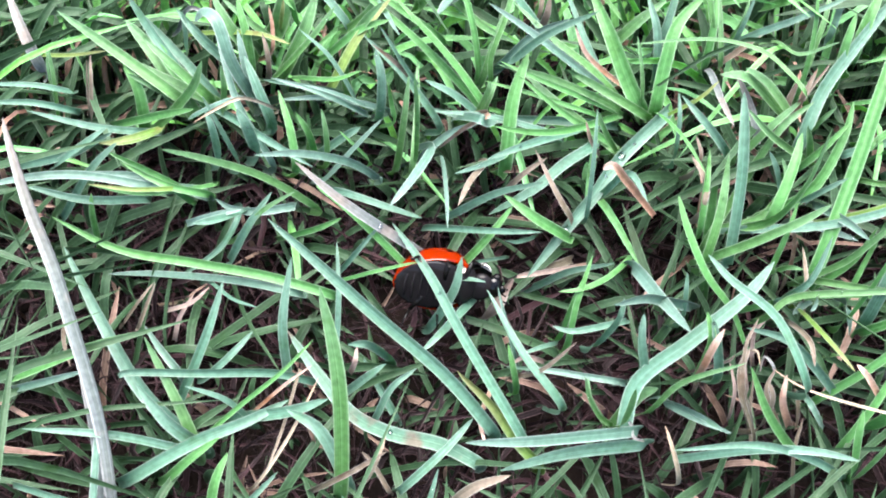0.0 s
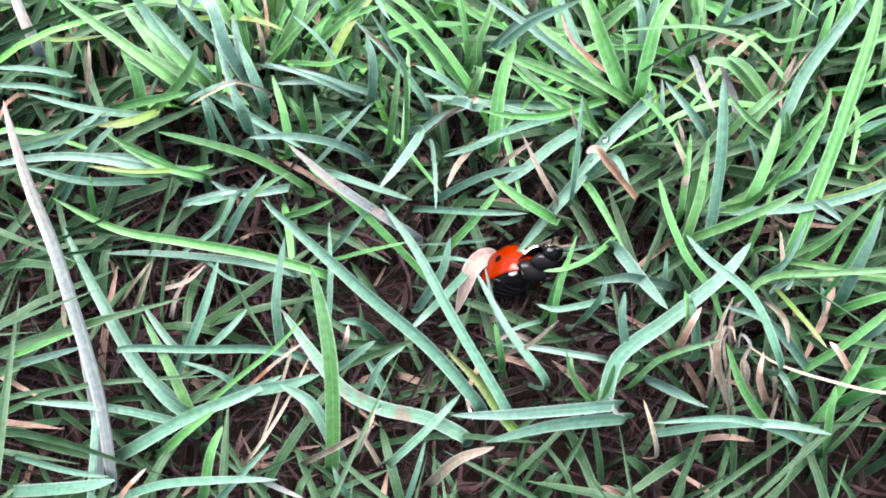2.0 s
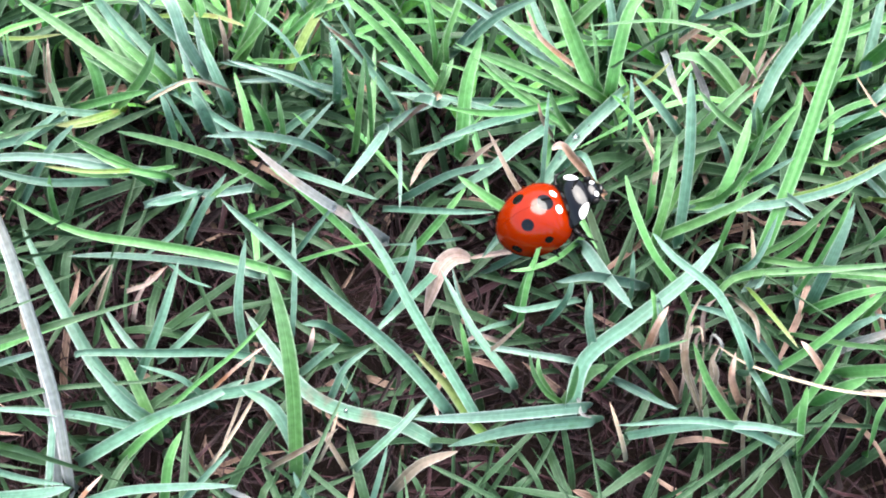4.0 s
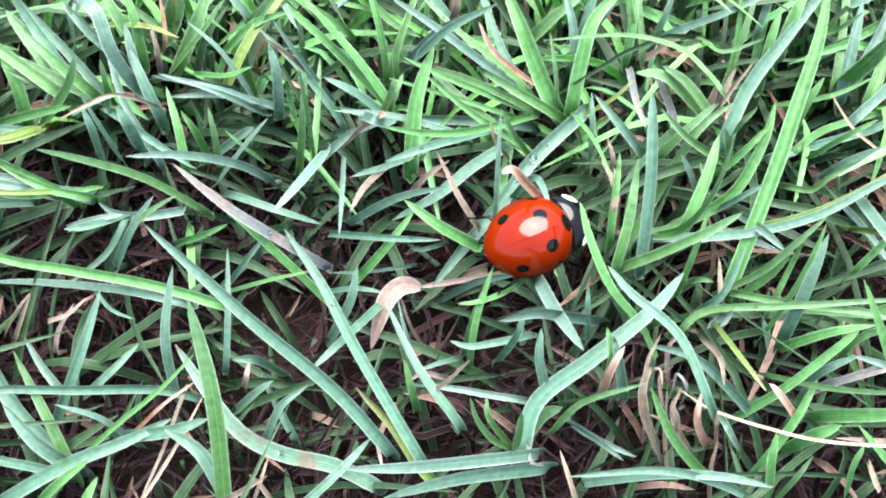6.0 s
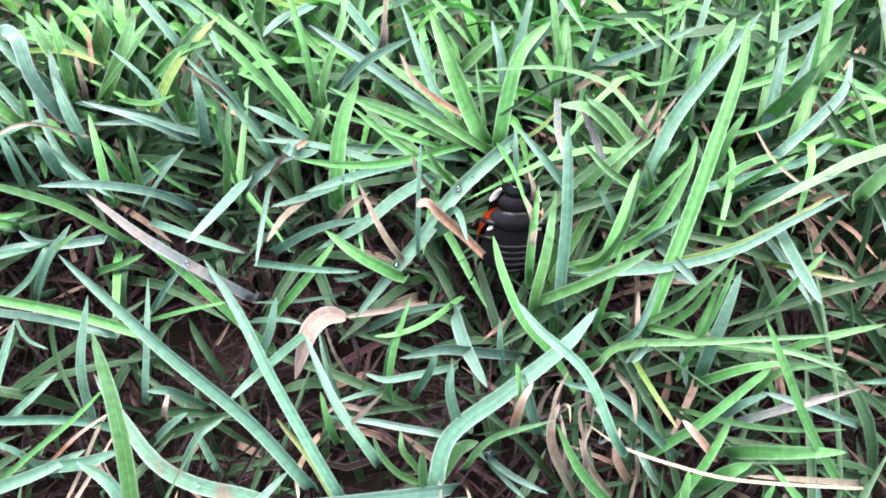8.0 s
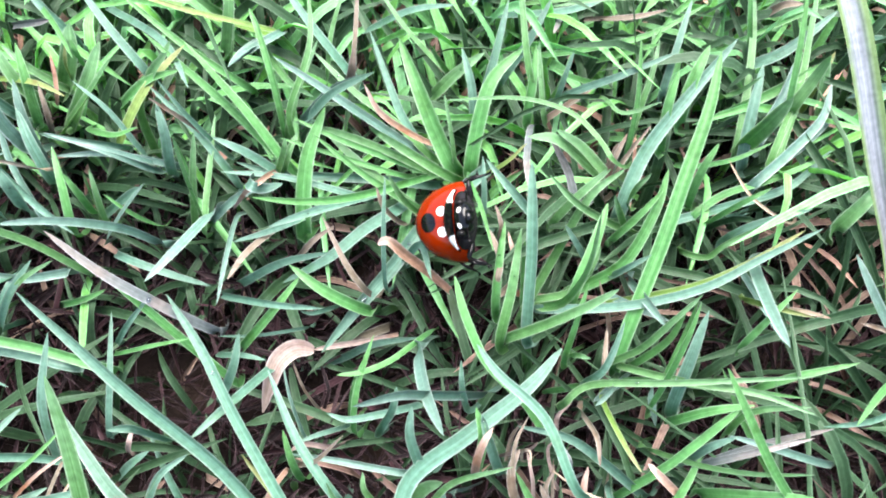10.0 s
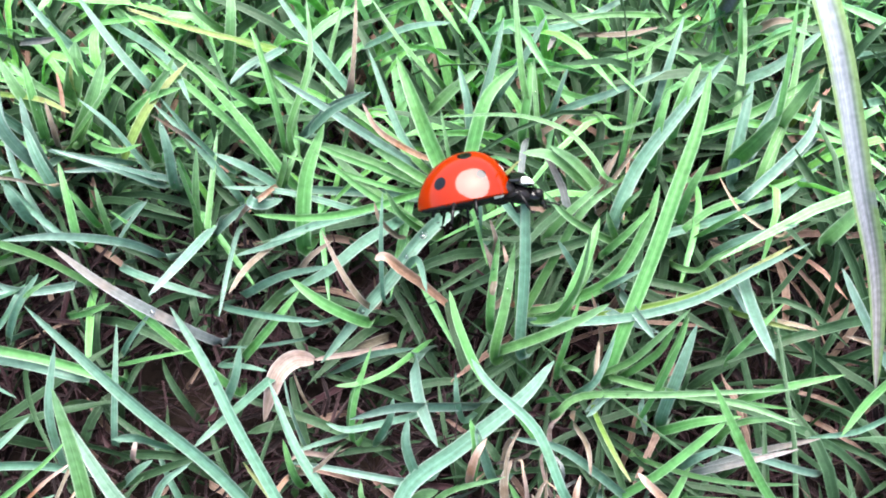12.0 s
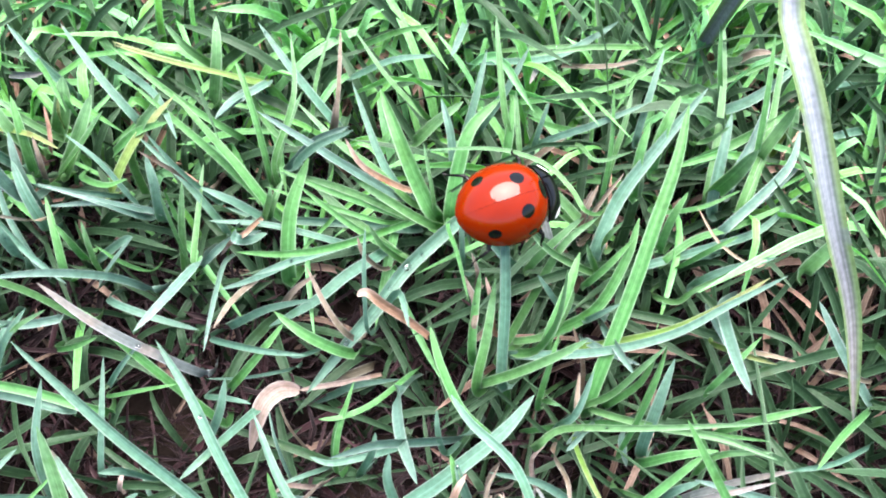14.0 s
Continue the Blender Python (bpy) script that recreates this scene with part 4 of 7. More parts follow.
blade("bright", 0.36, (14.7, 17.2, -0.8), (13.3, 14.9, 8.1), (13.2, 14.1, 13.0), (14.5, 14.9, 16.4), (17.6, 15.3, 18.9))
blade("straw", 0.26, (16.2, 11.8, -0.8), (15.2, 10.1, 8.6), (14.3, 9.7, 13.6), (13.6, 10.6, 15.9), (13.0, 12.1, 16.9))
blade("bleached", 0.20, (12.8, 16.1, -0.8), (12.0, 14.7, 8.5), (11.7, 13.2, 13.2), (11.7, 12.1, 14.0), (12.5, 11.9, 13.5))
blade("teal", 0.47, (29.0, 12.1, -0.8), (27.2, 10.8, 6.3), (25.6, 10.5, 10.0), (22.7, 11.1, 12.7), (18.8, 11.4, 15.1), (13.3, 10.7, 16.8))
blade("teal", 0.34, (17.6, 24.6, -0.8), (16.1, 21.0, 8.9), (15.4, 19.6, 14.2), (15.0, 20.1, 17.1), (14.9, 21.2, 18.5))
blade("teal", 0.51, (29.9, 18.2, -0.8), (27.7, 16.1, 6.6), (26.1, 15.4, 10.7), (23.4, 16.4, 14.4), (20.8, 17.3, 17.2), (17.9, 17.5, 18.8))
blade("tan", 0.23, (22.4, 15.0, -0.8), (20.5, 12.7, 8.5), (19.3, 12.3, 13.4), (17.9, 14.1, 16.5), (17.7, 16.3, 18.7), (18.4, 17.8, 19.7))
blade("green", 0.54, (26.5, 13.4, -0.8), (24.9, 12.1, 5.9), (23.6, 11.6, 9.8), (21.7, 12.0, 12.4), (19.3, 13.2, 16.2), (17.7, 15.0, 19.2))
blade("straw", 0.16, (42.7, 15.8, -0.8), (37.4, 13.3, 11.2), (33.9, 12.3, 16.4), (28.0, 12.6, 16.7), (24.8, 13.3, 16.7), (21.7, 14.4, 16.6), (19.8, 15.7, 16.6))
blade("tan", 0.30, (42.8, 16.0, -0.8), (38.5, 14.1, 8.5), (35.6, 13.2, 13.1), (32.0, 13.0, 15.0), (28.8, 13.1, 15.4))
blade("tan", 0.34, (24.7, 15.5, -0.8), (22.8, 13.5, 7.5), (21.4, 13.0, 12.1), (20.1, 13.8, 14.6), (19.6, 14.7, 15.8), (20.1, 15.7, 16.6))
blade("green", 0.56, (29.1, 13.9, -0.8), (26.4, 12.1, 6.1), (25.7, 12.0, 9.9), (27.1, 13.9, 12.4), (28.2, 15.6, 13.6), (29.1, 17.2, 14.1))
blade("green", 0.48, (28.1, 18.0, -0.8), (25.3, 15.9, 6.5), (24.7, 15.3, 10.6), (27.0, 16.4, 14.2), (29.4, 18.1, 16.5), (30.5, 18.9, 17.3))
blade("yellowgreen", 0.28, (27.8, 25.4, -0.8), (24.8, 22.6, 8.6), (23.6, 20.5, 13.3), (24.1, 17.3, 16.0), (24.9, 15.5, 16.5))
blade("bright", 0.34, (30.6, 21.5, -0.8), (27.0, 19.2, 7.8), (26.3, 17.8, 12.2), (28.9, 16.3, 14.6), (31.4, 15.6, 16.0), (34.3, 15.4, 16.9))
blade("green", 0.75, (34.2, 18.2, -0.8), (30.4, 16.3, 7.1), (29.4, 15.3, 11.5), (31.5, 14.5, 15.1), (34.2, 14.2, 16.6))
blade("green", 0.83, (31.4, 15.7, -0.8), (28.5, 14.0, 6.3), (27.5, 13.4, 10.5), (28.0, 13.5, 14.1), (29.2, 13.8, 15.6))
blade("pale", 0.54, (31.6, 25.8, -0.8), (28.0, 23.1, 9.3), (26.5, 20.8, 13.6), (26.5, 19.9, 13.6), (27.0, 19.2, 12.1))
blade("pale", 0.41, (43.7, 20.6, -0.8), (39.3, 17.9, 8.2), (36.5, 16.9, 12.8), (32.3, 17.1, 16.1), (29.8, 17.5, 17.0))
blade("bleached", 0.41, (34.7, 20.4, -0.8), (30.4, 17.8, 8.2), (29.2, 16.7, 13.1), (30.8, 16.7, 15.5), (34.4, 17.3, 17.4))
blade("bright", 0.34, (30.4, 12.1, -0.8), (27.8, 10.8, 6.2), (26.7, 10.4, 10.3), (26.8, 11.1, 13.7), (27.4, 12.1, 15.4))
blade("pale", 0.36, (27.6, 17.9, -0.8), (24.9, 16.8, 7.2), (24.2, 15.2, 10.6), (24.6, 14.2, 10.6), (25.4, 13.6, 9.3))
blade("tan", 0.35, (27.0, 18.3, -0.8), (25.3, 17.6, 5.5), (24.6, 16.3, 7.7), (24.6, 15.1, 7.3), (24.9, 14.3, 5.6))
blade("green", 0.47, (41.2, 12.1, -0.8), (37.5, 10.5, 7.4), (35.1, 10.2, 11.7), (31.9, 11.9, 14.7), (30.1, 13.7, 15.8))
blade("teal", 0.40, (40.1, 12.3, -0.8), (36.3, 10.8, 7.2), (34.2, 10.4, 11.6), (33.0, 11.3, 14.5), (32.5, 12.7, 16.1))
blade("straw", 0.27, (37.7, 14.4, -0.8), (33.8, 13.3, 7.9), (31.9, 12.0, 12.4), (31.4, 10.4, 14.0), (30.4, 11.9, 15.6))
blade("teal", 0.38, (-2.0, 28.1, -0.8), (-1.5, 25.7, 5.4), (-0.7, 24.4, 8.9), (1.2, 23.6, 11.4), (2.9, 23.1, 12.1))
blade("teal", 0.45, (12.4, 36.4, -0.8), (11.5, 32.1, 7.3), (11.4, 30.0, 11.9), (12.5, 29.4, 16.0), (13.2, 26.5, 17.4))
blade("tan", 0.44, (20.2, 34.6, -0.8), (17.9, 28.5, 10.2), (17.1, 26.8, 15.6), (17.3, 28.2, 16.8), (16.6, 30.3, 16.8))
blade("pale", 0.52, (-26.4, 7.5, -0.8), (-23.9, 6.0, 5.3), (-22.7, 6.4, 8.4), (-22.5, 11.2, 10.1), (-22.6, 14.1, 10.8), (-24.2, 17.5, 11.0))
blade("teal", 0.88, (-19.4, 15.0, -0.8), (-17.0, 13.2, 4.9), (-16.8, 13.1, 7.4), (-20.7, 16.4, 7.9), (-24.0, 21.2, 8.7), (-27.7, 27.1, 9.1))
blade("green", 0.63, (-34.2, 20.5, -0.8), (-32.0, 18.7, 4.3), (-30.1, 18.0, 7.0), (-24.6, 18.9, 10.1), (-20.0, 19.9, 11.2))
blade("pale", 0.47, (-34.0, 19.3, -0.8), (-31.7, 17.7, 4.3), (-29.9, 17.0, 7.2), (-26.7, 16.8, 9.8), (-23.8, 17.1, 11.2))
blade("teal", 0.50, (-26.2, 7.7, -0.8), (-24.3, 6.7, 5.2), (-22.6, 6.6, 8.3), (-17.8, 7.8, 10.9), (-13.3, 8.0, 12.1), (-9.7, 8.0, 12.3))
blade("teal", 0.43, (-32.5, 11.8, -0.8), (-30.1, 10.8, 5.0), (-28.1, 10.1, 8.2), (-23.5, 8.7, 11.4), (-20.3, 8.1, 12.6))
blade("teal", 0.72, (-32.0, 9.2, -0.8), (-29.6, 8.3, 5.2), (-27.6, 7.8, 8.4), (-22.5, 7.6, 11.7), (-19.9, 7.9, 12.6))
blade("teal", 0.53, (-19.6, 14.3, -0.8), (-17.2, 13.0, 4.5), (-17.0, 12.5, 7.5), (-21.2, 12.9, 10.7), (-26.8, 13.0, 12.2))
blade("orange", 0.32, (-24.6, 8.3, -0.8), (-22.3, 7.1, 5.6), (-20.8, 6.9, 9.2), (-19.5, 7.6, 11.4), (-18.1, 8.7, 12.4))
blade("teal", 0.35, (-2.4, 8.0, -0.8), (-2.1, 6.7, 5.7), (-1.7, 6.7, 9.5), (-0.9, 8.3, 12.7), (-0.3, 10.1, 14.2))
blade("tan", 0.63, (-0.3, 10.0, -0.8), (-0.4, 8.5, 6.7), (0.1, 8.1, 10.9), (1.7, 9.0, 13.8), (4.0, 9.6, 14.9))
blade("bleached", 0.32, (-13.3, 10.0, -0.8), (-12.2, 9.1, 5.2), (-11.2, 8.4, 8.7), (-9.5, 7.5, 11.5), (-7.8, 6.7, 12.8))
blade("bright", 0.43, (-35.4, 45.4, -0.8), (-31.6, 40.2, 6.0), (-29.7, 38.2, 10.0), (-28.9, 38.9, 13.1), (-29.0, 40.7, 14.8))
blade("yellowgreen", 0.34, (-40.1, 51.5, -0.8), (-36.1, 46.0, 6.5), (-33.5, 43.3, 10.2), (-28.0, 40.6, 13.7), (-24.3, 39.8, 15.4))
blade("bright", 0.67, (-24.9, 46.6, -0.8), (-21.0, 40.3, 7.5), (-20.1, 38.0, 11.8), (-22.7, 39.6, 14.0), (-26.9, 42.4, 15.2))
blade("tan", 0.29, (-32.4, 44.8, -0.8), (-28.4, 39.0, 6.9), (-26.5, 36.9, 11.2), (-25.7, 37.8, 13.9), (-25.6, 39.6, 15.2))
blade("teal", 0.50, (-26.5, 43.1, -0.8), (-22.4, 37.9, 7.3), (-21.6, 35.5, 11.2), (-25.2, 34.8, 13.1), (-29.9, 35.6, 14.0))
blade("yellowgreen", 0.49, (-25.9, 43.6, -0.8), (-22.1, 38.6, 7.3), (-21.0, 35.7, 11.4), (-22.5, 33.5, 13.4), (-24.5, 33.0, 13.9))
blade("pale", 0.53, (-21.5, 36.7, -0.8), (-17.9, 32.1, 7.3), (-17.4, 30.2, 11.2), (-21.2, 30.9, 12.5), (-24.7, 31.0, 12.8), (-30.2, 31.0, 12.4))
blade("green", 0.41, (-22.7, 36.4, -0.8), (-19.3, 31.9, 6.7), (-18.6, 30.2, 10.7), (-21.0, 31.1, 13.1), (-24.0, 32.5, 13.8))
blade("green", 0.29, (-21.0, 37.6, -0.8), (-17.3, 33.0, 7.8), (-16.9, 30.8, 11.6), (-21.2, 29.8, 12.2), (-25.5, 30.7, 11.9))
blade("teal", 0.58, (-26.6, 36.3, -0.8), (-23.1, 32.8, 5.7), (-22.6, 31.0, 9.0), (-26.0, 29.9, 11.1), (-30.2, 30.6, 12.1))
blade("teal", 0.58, (-37.4, 39.8, -0.8), (-34.2, 35.9, 5.6), (-31.9, 34.0, 9.0), (-26.8, 32.9, 12.6), (-23.2, 33.5, 14.6))
blade("green", 0.51, (-29.0, 30.9, -0.8), (-27.4, 29.0, 2.5), (-26.5, 28.3, 4.8), (-25.6, 29.2, 9.8), (-25.4, 30.3, 11.4))
blade("teal", 0.54, (-33.0, 34.7, -0.8), (-30.6, 31.6, 4.3), (-28.9, 30.5, 7.3), (-25.4, 31.6, 12.3), (-22.8, 32.8, 14.5))
blade("teal", 0.49, (-9.3, 8.3, -0.8), (-8.9, 7.5, 5.0), (-7.8, 7.0, 8.2), (-0.5, 5.6, 13.6), (1.6, 5.8, 14.6))
blade("teal", 0.44, (-17.0, 8.3, -0.8), (-15.8, 7.1, 4.8), (-14.6, 7.1, 8.0), (-12.2, 8.8, 10.8), (-10.4, 10.4, 11.7))
blade("green", 0.59, (-17.9, 9.2, -0.8), (-16.4, 7.8, 4.7), (-15.4, 7.8, 7.9), (-14.5, 9.9, 10.9), (-13.7, 11.6, 11.6))
blade("tan", 0.37, (-9.9, 11.7, -0.8), (-9.3, 10.3, 5.1), (-8.3, 9.9, 8.5), (-5.7, 10.5, 11.4), (-3.5, 11.5, 12.6))
blade("teal", 0.57, (-5.9, 8.3, -0.8), (-4.9, 7.2, 5.1), (-4.8, 7.0, 8.7), (-5.6, 7.6, 11.5), (-6.2, 8.8, 12.6))
blade("tan", 0.29, (-26.4, 24.7, -0.8), (-25.1, 23.1, 2.7), (-24.0, 22.5, 5.1), (-21.8, 22.9, 8.7), (-20.4, 23.8, 10.2))
blade("teal", 0.58, (-18.7, 56.2, -0.8), (-14.1, 49.7, 7.4), (-12.8, 47.3, 11.8), (-14.7, 48.3, 14.4), (-17.0, 50.6, 15.8))
blade("bleached", 0.48, (-25.0, 58.3, -0.8), (-20.3, 51.8, 7.9), (-17.6, 48.5, 12.4), (-14.8, 46.5, 15.2), (-13.2, 45.9, 16.3))
blade("bright", 1.35, (-19.2, 51.9, -0.8), (-15.3, 46.0, 7.4), (-13.1, 43.6, 11.9), (-11.8, 44.0, 15.0), (-11.7, 45.5, 16.5))
blade("yellowgreen", 0.37, (-1.3, 57.4, -0.8), (1.3, 51.1, 7.6), (1.4, 48.2, 11.8), (-1.7, 47.8, 13.9), (-5.4, 47.9, 15.5), (-8.7, 48.6, 16.4))
blade("bright", 0.58, (-5.6, 59.1, -0.8), (-2.8, 52.6, 7.3), (-2.1, 49.7, 11.7), (-3.7, 49.3, 14.7), (-5.3, 50.5, 16.2))
blade("bright", 0.74, (-5.4, 55.5, -0.8), (-3.1, 49.0, 7.3), (-1.9, 46.7, 11.8), (-1.4, 48.3, 14.8), (-1.6, 50.7, 16.2))
blade("teal", 0.57, (-12.2, 53.2, -0.8), (-8.3, 46.5, 8.0), (-7.3, 44.3, 12.4), (-9.8, 46.6, 14.7), (-12.9, 50.4, 16.1))
blade("green", 0.48, (-3.4, 51.9, -0.8), (-0.6, 46.0, 7.5), (-0.3, 43.8, 11.7), (-4.1, 45.1, 14.4), (-9.0, 48.4, 16.4))
blade("teal", 0.57, (6.2, 52.7, -0.8), (7.7, 46.2, 7.8), (7.6, 44.1, 12.1), (4.4, 47.0, 14.9), (1.6, 50.6, 16.2))
blade("bright", 0.33, (3.7, 53.2, -0.8), (4.9, 46.7, 7.6), (5.5, 44.6, 12.1), (5.9, 46.7, 14.4), (7.1, 50.6, 16.3))
blade("tan", 0.32, (5.9, 54.2, -0.8), (6.9, 47.0, 8.3), (7.4, 44.7, 13.1), (7.7, 47.0, 15.4), (7.7, 50.0, 16.3))
blade("tan", 0.55, (5.6, 52.4, -0.8), (6.5, 46.0, 8.2), (7.2, 43.2, 13.2), (7.6, 42.9, 15.4), (7.8, 43.6, 16.7))
blade("teal", 0.49, (7.2, 58.4, -0.8), (7.5, 52.0, 7.5), (8.4, 49.0, 11.8), (11.5, 48.3, 14.9), (14.7, 47.8, 16.2))
blade("green", 0.42, (7.6, 61.8, -0.8), (7.8, 55.0, 7.4), (8.7, 51.9, 11.7), (11.8, 50.9, 14.9), (14.7, 50.6, 16.2))
blade("bright", 0.37, (14.6, 53.2, -0.8), (15.0, 47.0, 7.4), (14.4, 44.9, 11.7), (11.1, 46.9, 14.8), (8.8, 49.8, 16.3))
blade("pale", 0.50, (17.9, 65.0, -0.8), (17.4, 58.3, 7.4), (17.1, 54.6, 11.6), (16.4, 50.3, 14.8), (15.8, 47.8, 16.1))
blade("green", 0.50, (21.3, 58.5, -0.8), (20.5, 51.9, 7.1), (19.9, 49.2, 11.6), (19.3, 49.7, 14.7), (18.8, 51.0, 16.1))
blade("teal", 0.57, (17.4, 51.0, -0.8), (16.7, 45.0, 7.3), (16.7, 43.1, 11.7), (17.5, 45.0, 14.3), (18.4, 48.4, 16.1))
blade("bright", 0.34, (21.2, 61.5, -0.8), (19.6, 54.9, 7.4), (19.8, 51.7, 11.6), (22.7, 50.4, 13.8), (29.3, 49.0, 16.2))
blade("teal", 0.50, (18.8, 60.1, -0.8), (17.4, 53.5, 7.6), (17.8, 50.5, 11.7), (23.1, 49.2, 14.1), (26.2, 50.1, 15.3), (28.2, 51.1, 16.1))
blade("teal", 0.53, (19.0, 52.9, -0.8), (18.0, 46.8, 7.3), (18.1, 44.6, 11.6), (20.0, 46.2, 14.6), (21.5, 48.7, 16.1))
blade("bleached", 0.37, (24.9, 60.3, -0.8), (23.5, 53.7, 8.0), (22.7, 50.0, 12.5), (22.0, 47.3, 15.0), (21.4, 45.4, 16.2))
blade("tan", 0.33, (27.5, 59.9, -0.8), (25.1, 53.2, 7.9), (24.8, 49.8, 12.4), (27.3, 47.8, 15.1), (29.5, 47.6, 16.3))
blade("green", 0.41, (21.5, 55.5, -0.8), (19.8, 49.5, 7.6), (20.1, 46.8, 11.6), (24.9, 46.0, 14.0), (28.8, 46.4, 15.3), (32.4, 48.0, 16.6))
blade("bright", 0.32, (23.0, 50.1, -0.8), (21.6, 44.5, 7.4), (21.3, 42.2, 11.9), (22.1, 42.5, 14.9), (22.6, 43.9, 16.2))
blade("bright", 0.36, (31.8, 51.9, -0.8), (29.4, 45.7, 7.5), (28.4, 43.5, 12.1), (28.3, 44.3, 14.8), (28.5, 46.2, 16.0))
blade("bright", 0.48, (39.1, 45.8, -0.8), (35.2, 39.4, 9.0), (33.8, 37.7, 13.6), (34.8, 42.0, 14.8), (35.5, 46.2, 15.7), (36.0, 51.2, 16.3))
blade("bright", 0.48, (41.9, 44.7, -0.8), (37.5, 38.6, 8.9), (36.1, 37.0, 13.3), (38.5, 42.3, 14.6), (39.7, 46.5, 15.3), (41.2, 51.7, 15.9))
blade("tan", 0.58, (43.7, 60.5, -0.8), (39.4, 53.5, 7.9), (37.8, 50.0, 12.7), (38.2, 48.9, 15.3), (39.3, 48.5, 16.0))
blade("green", 0.33, (37.6, 55.8, -0.8), (33.7, 49.0, 8.2), (33.0, 46.5, 12.4), (37.4, 47.8, 14.2), (41.4, 49.1, 15.2), (46.8, 50.5, 15.5))
blade("teal", 0.74, (41.2, 54.6, -0.8), (37.0, 48.3, 7.8), (36.0, 45.7, 12.2), (38.4, 45.9, 14.1), (41.9, 48.3, 15.6))
blade("yellowgreen", 0.74, (45.1, 49.7, -0.8), (41.7, 45.0, 5.8), (40.3, 43.2, 9.7), (40.5, 44.0, 13.3), (41.5, 45.3, 14.8))
blade("pale", 0.63, (40.1, 42.5, -0.8), (35.8, 36.9, 8.9), (34.7, 35.3, 13.2), (37.5, 37.7, 13.7), (40.1, 40.4, 13.8), (41.3, 43.3, 13.8))
blade("bright", 0.48, (51.2, 42.6, -0.8), (47.9, 39.1, 5.7), (45.7, 37.4, 9.3), (43.3, 36.9, 11.8), (40.5, 37.0, 13.7))
blade("bright", 0.91, (46.4, 38.4, -0.8), (41.9, 34.1, 7.4), (40.4, 32.7, 11.8), (41.6, 33.6, 13.9), (43.1, 35.1, 14.4))
blade("teal", 0.60, (57.3, 64.7, -0.8), (52.6, 58.2, 7.1), (49.8, 54.8, 11.0), (46.1, 51.4, 13.8), (43.0, 50.3, 15.7))
blade("teal", 0.66, (56.0, 58.1, -0.8), (51.5, 52.3, 7.0), (48.8, 49.4, 11.0), (44.2, 46.7, 14.4), (42.5, 46.0, 15.0))
blade("teal", 0.58, (55.0, 53.1, -0.8), (50.8, 48.2, 6.8), (48.2, 45.5, 10.6), (44.7, 43.6, 12.7), (42.5, 42.5, 13.2))
blade("pale", 0.63, (49.9, 27.7, -0.8), (45.4, 24.5, 8.0), (42.8, 23.7, 12.6), (40.0, 26.2, 16.1), (38.8, 28.5, 17.3))
blade("tan", 0.31, (50.2, 29.1, -0.8), (45.4, 26.0, 8.7), (42.5, 24.5, 13.6), (39.8, 24.0, 16.6), (38.0, 23.9, 17.8))
blade("bright", 0.45, (52.5, 40.6, -0.8), (48.6, 37.1, 6.4), (46.2, 35.2, 10.3), (42.8, 33.1, 14.7), (41.6, 32.6, 16.0))
blade("teal", 0.55, (33.1, 39.2, -0.8), (29.7, 34.6, 8.6), (29.3, 32.9, 12.6), (34.1, 34.4, 12.5), (37.8, 35.9, 12.2), (41.3, 39.0, 12.0))
blade("green", 0.41, (-26.0, 63.5, -0.8), (-21.7, 57.3, 7.2), (-19.2, 53.8, 11.1), (-13.6, 46.7, 15.3), (-10.7, 42.2, 17.0))
blade("yellowgreen", 0.39, (-25.8, 52.5, -0.8), (-21.5, 47.2, 7.3), (-18.8, 44.4, 11.4), (-13.8, 41.4, 15.3), (-10.8, 39.4, 16.7))
blade("teal", 0.48, (-16.5, 60.1, -0.8), (-13.2, 53.9, 7.6), (-11.0, 50.5, 11.7), (-5.5, 44.9, 15.3), (-3.1, 40.6, 16.1))
blade("teal", 0.55, (12.1, 46.1, -0.8), (12.8, 40.3, 8.0), (12.4, 38.5, 12.5), (10.9, 40.1, 14.4), (8.8, 45.1, 16.6))
blade("teal", 0.51, (-24.0, 43.9, -0.8), (-19.5, 39.4, 8.1), (-16.8, 36.8, 12.4), (-12.1, 32.4, 15.3), (-8.7, 29.7, 16.3))
blade("teal", 0.48, (33.3, 51.6, -0.8), (30.4, 44.9, 8.2), (29.4, 42.8, 12.9), (30.2, 45.3, 15.4), (31.3, 48.5, 16.5))
blade("green", 0.41, (38.7, 63.7, -0.8), (36.0, 57.1, 7.6), (34.2, 53.4, 11.7), (30.3, 48.3, 14.7), (27.1, 42.8, 16.3))
blade("teal", 0.40, (49.1, 23.7, -0.8), (44.8, 21.7, 8.1), (42.2, 20.4, 12.6), (38.4, 18.7, 15.8), (34.9, 17.9, 17.6))
blade("green", 0.47, (49.6, 26.4, -0.8), (45.2, 24.1, 8.1), (42.6, 22.6, 12.6), (39.3, 20.3, 15.9), (36.8, 18.0, 17.5))
blade("bright", 1.04, (-24.7, 45.0, -0.8), (-20.1, 38.8, 7.8), (-18.7, 36.9, 12.2), (-20.8, 39.6, 14.8), (-23.3, 42.4, 15.6))
blade("green", 0.96, (-23.0, 45.3, -0.8), (-18.5, 39.1, 7.9), (-17.2, 37.0, 12.4), (-19.4, 38.6, 14.8), (-21.4, 41.2, 15.9))
blade("teal", 0.74, (-20.8, 49.6, -0.8), (-16.9, 43.5, 7.1), (-15.8, 41.0, 11.5), (-17.6, 41.4, 14.4), (-19.6, 43.2, 15.9))
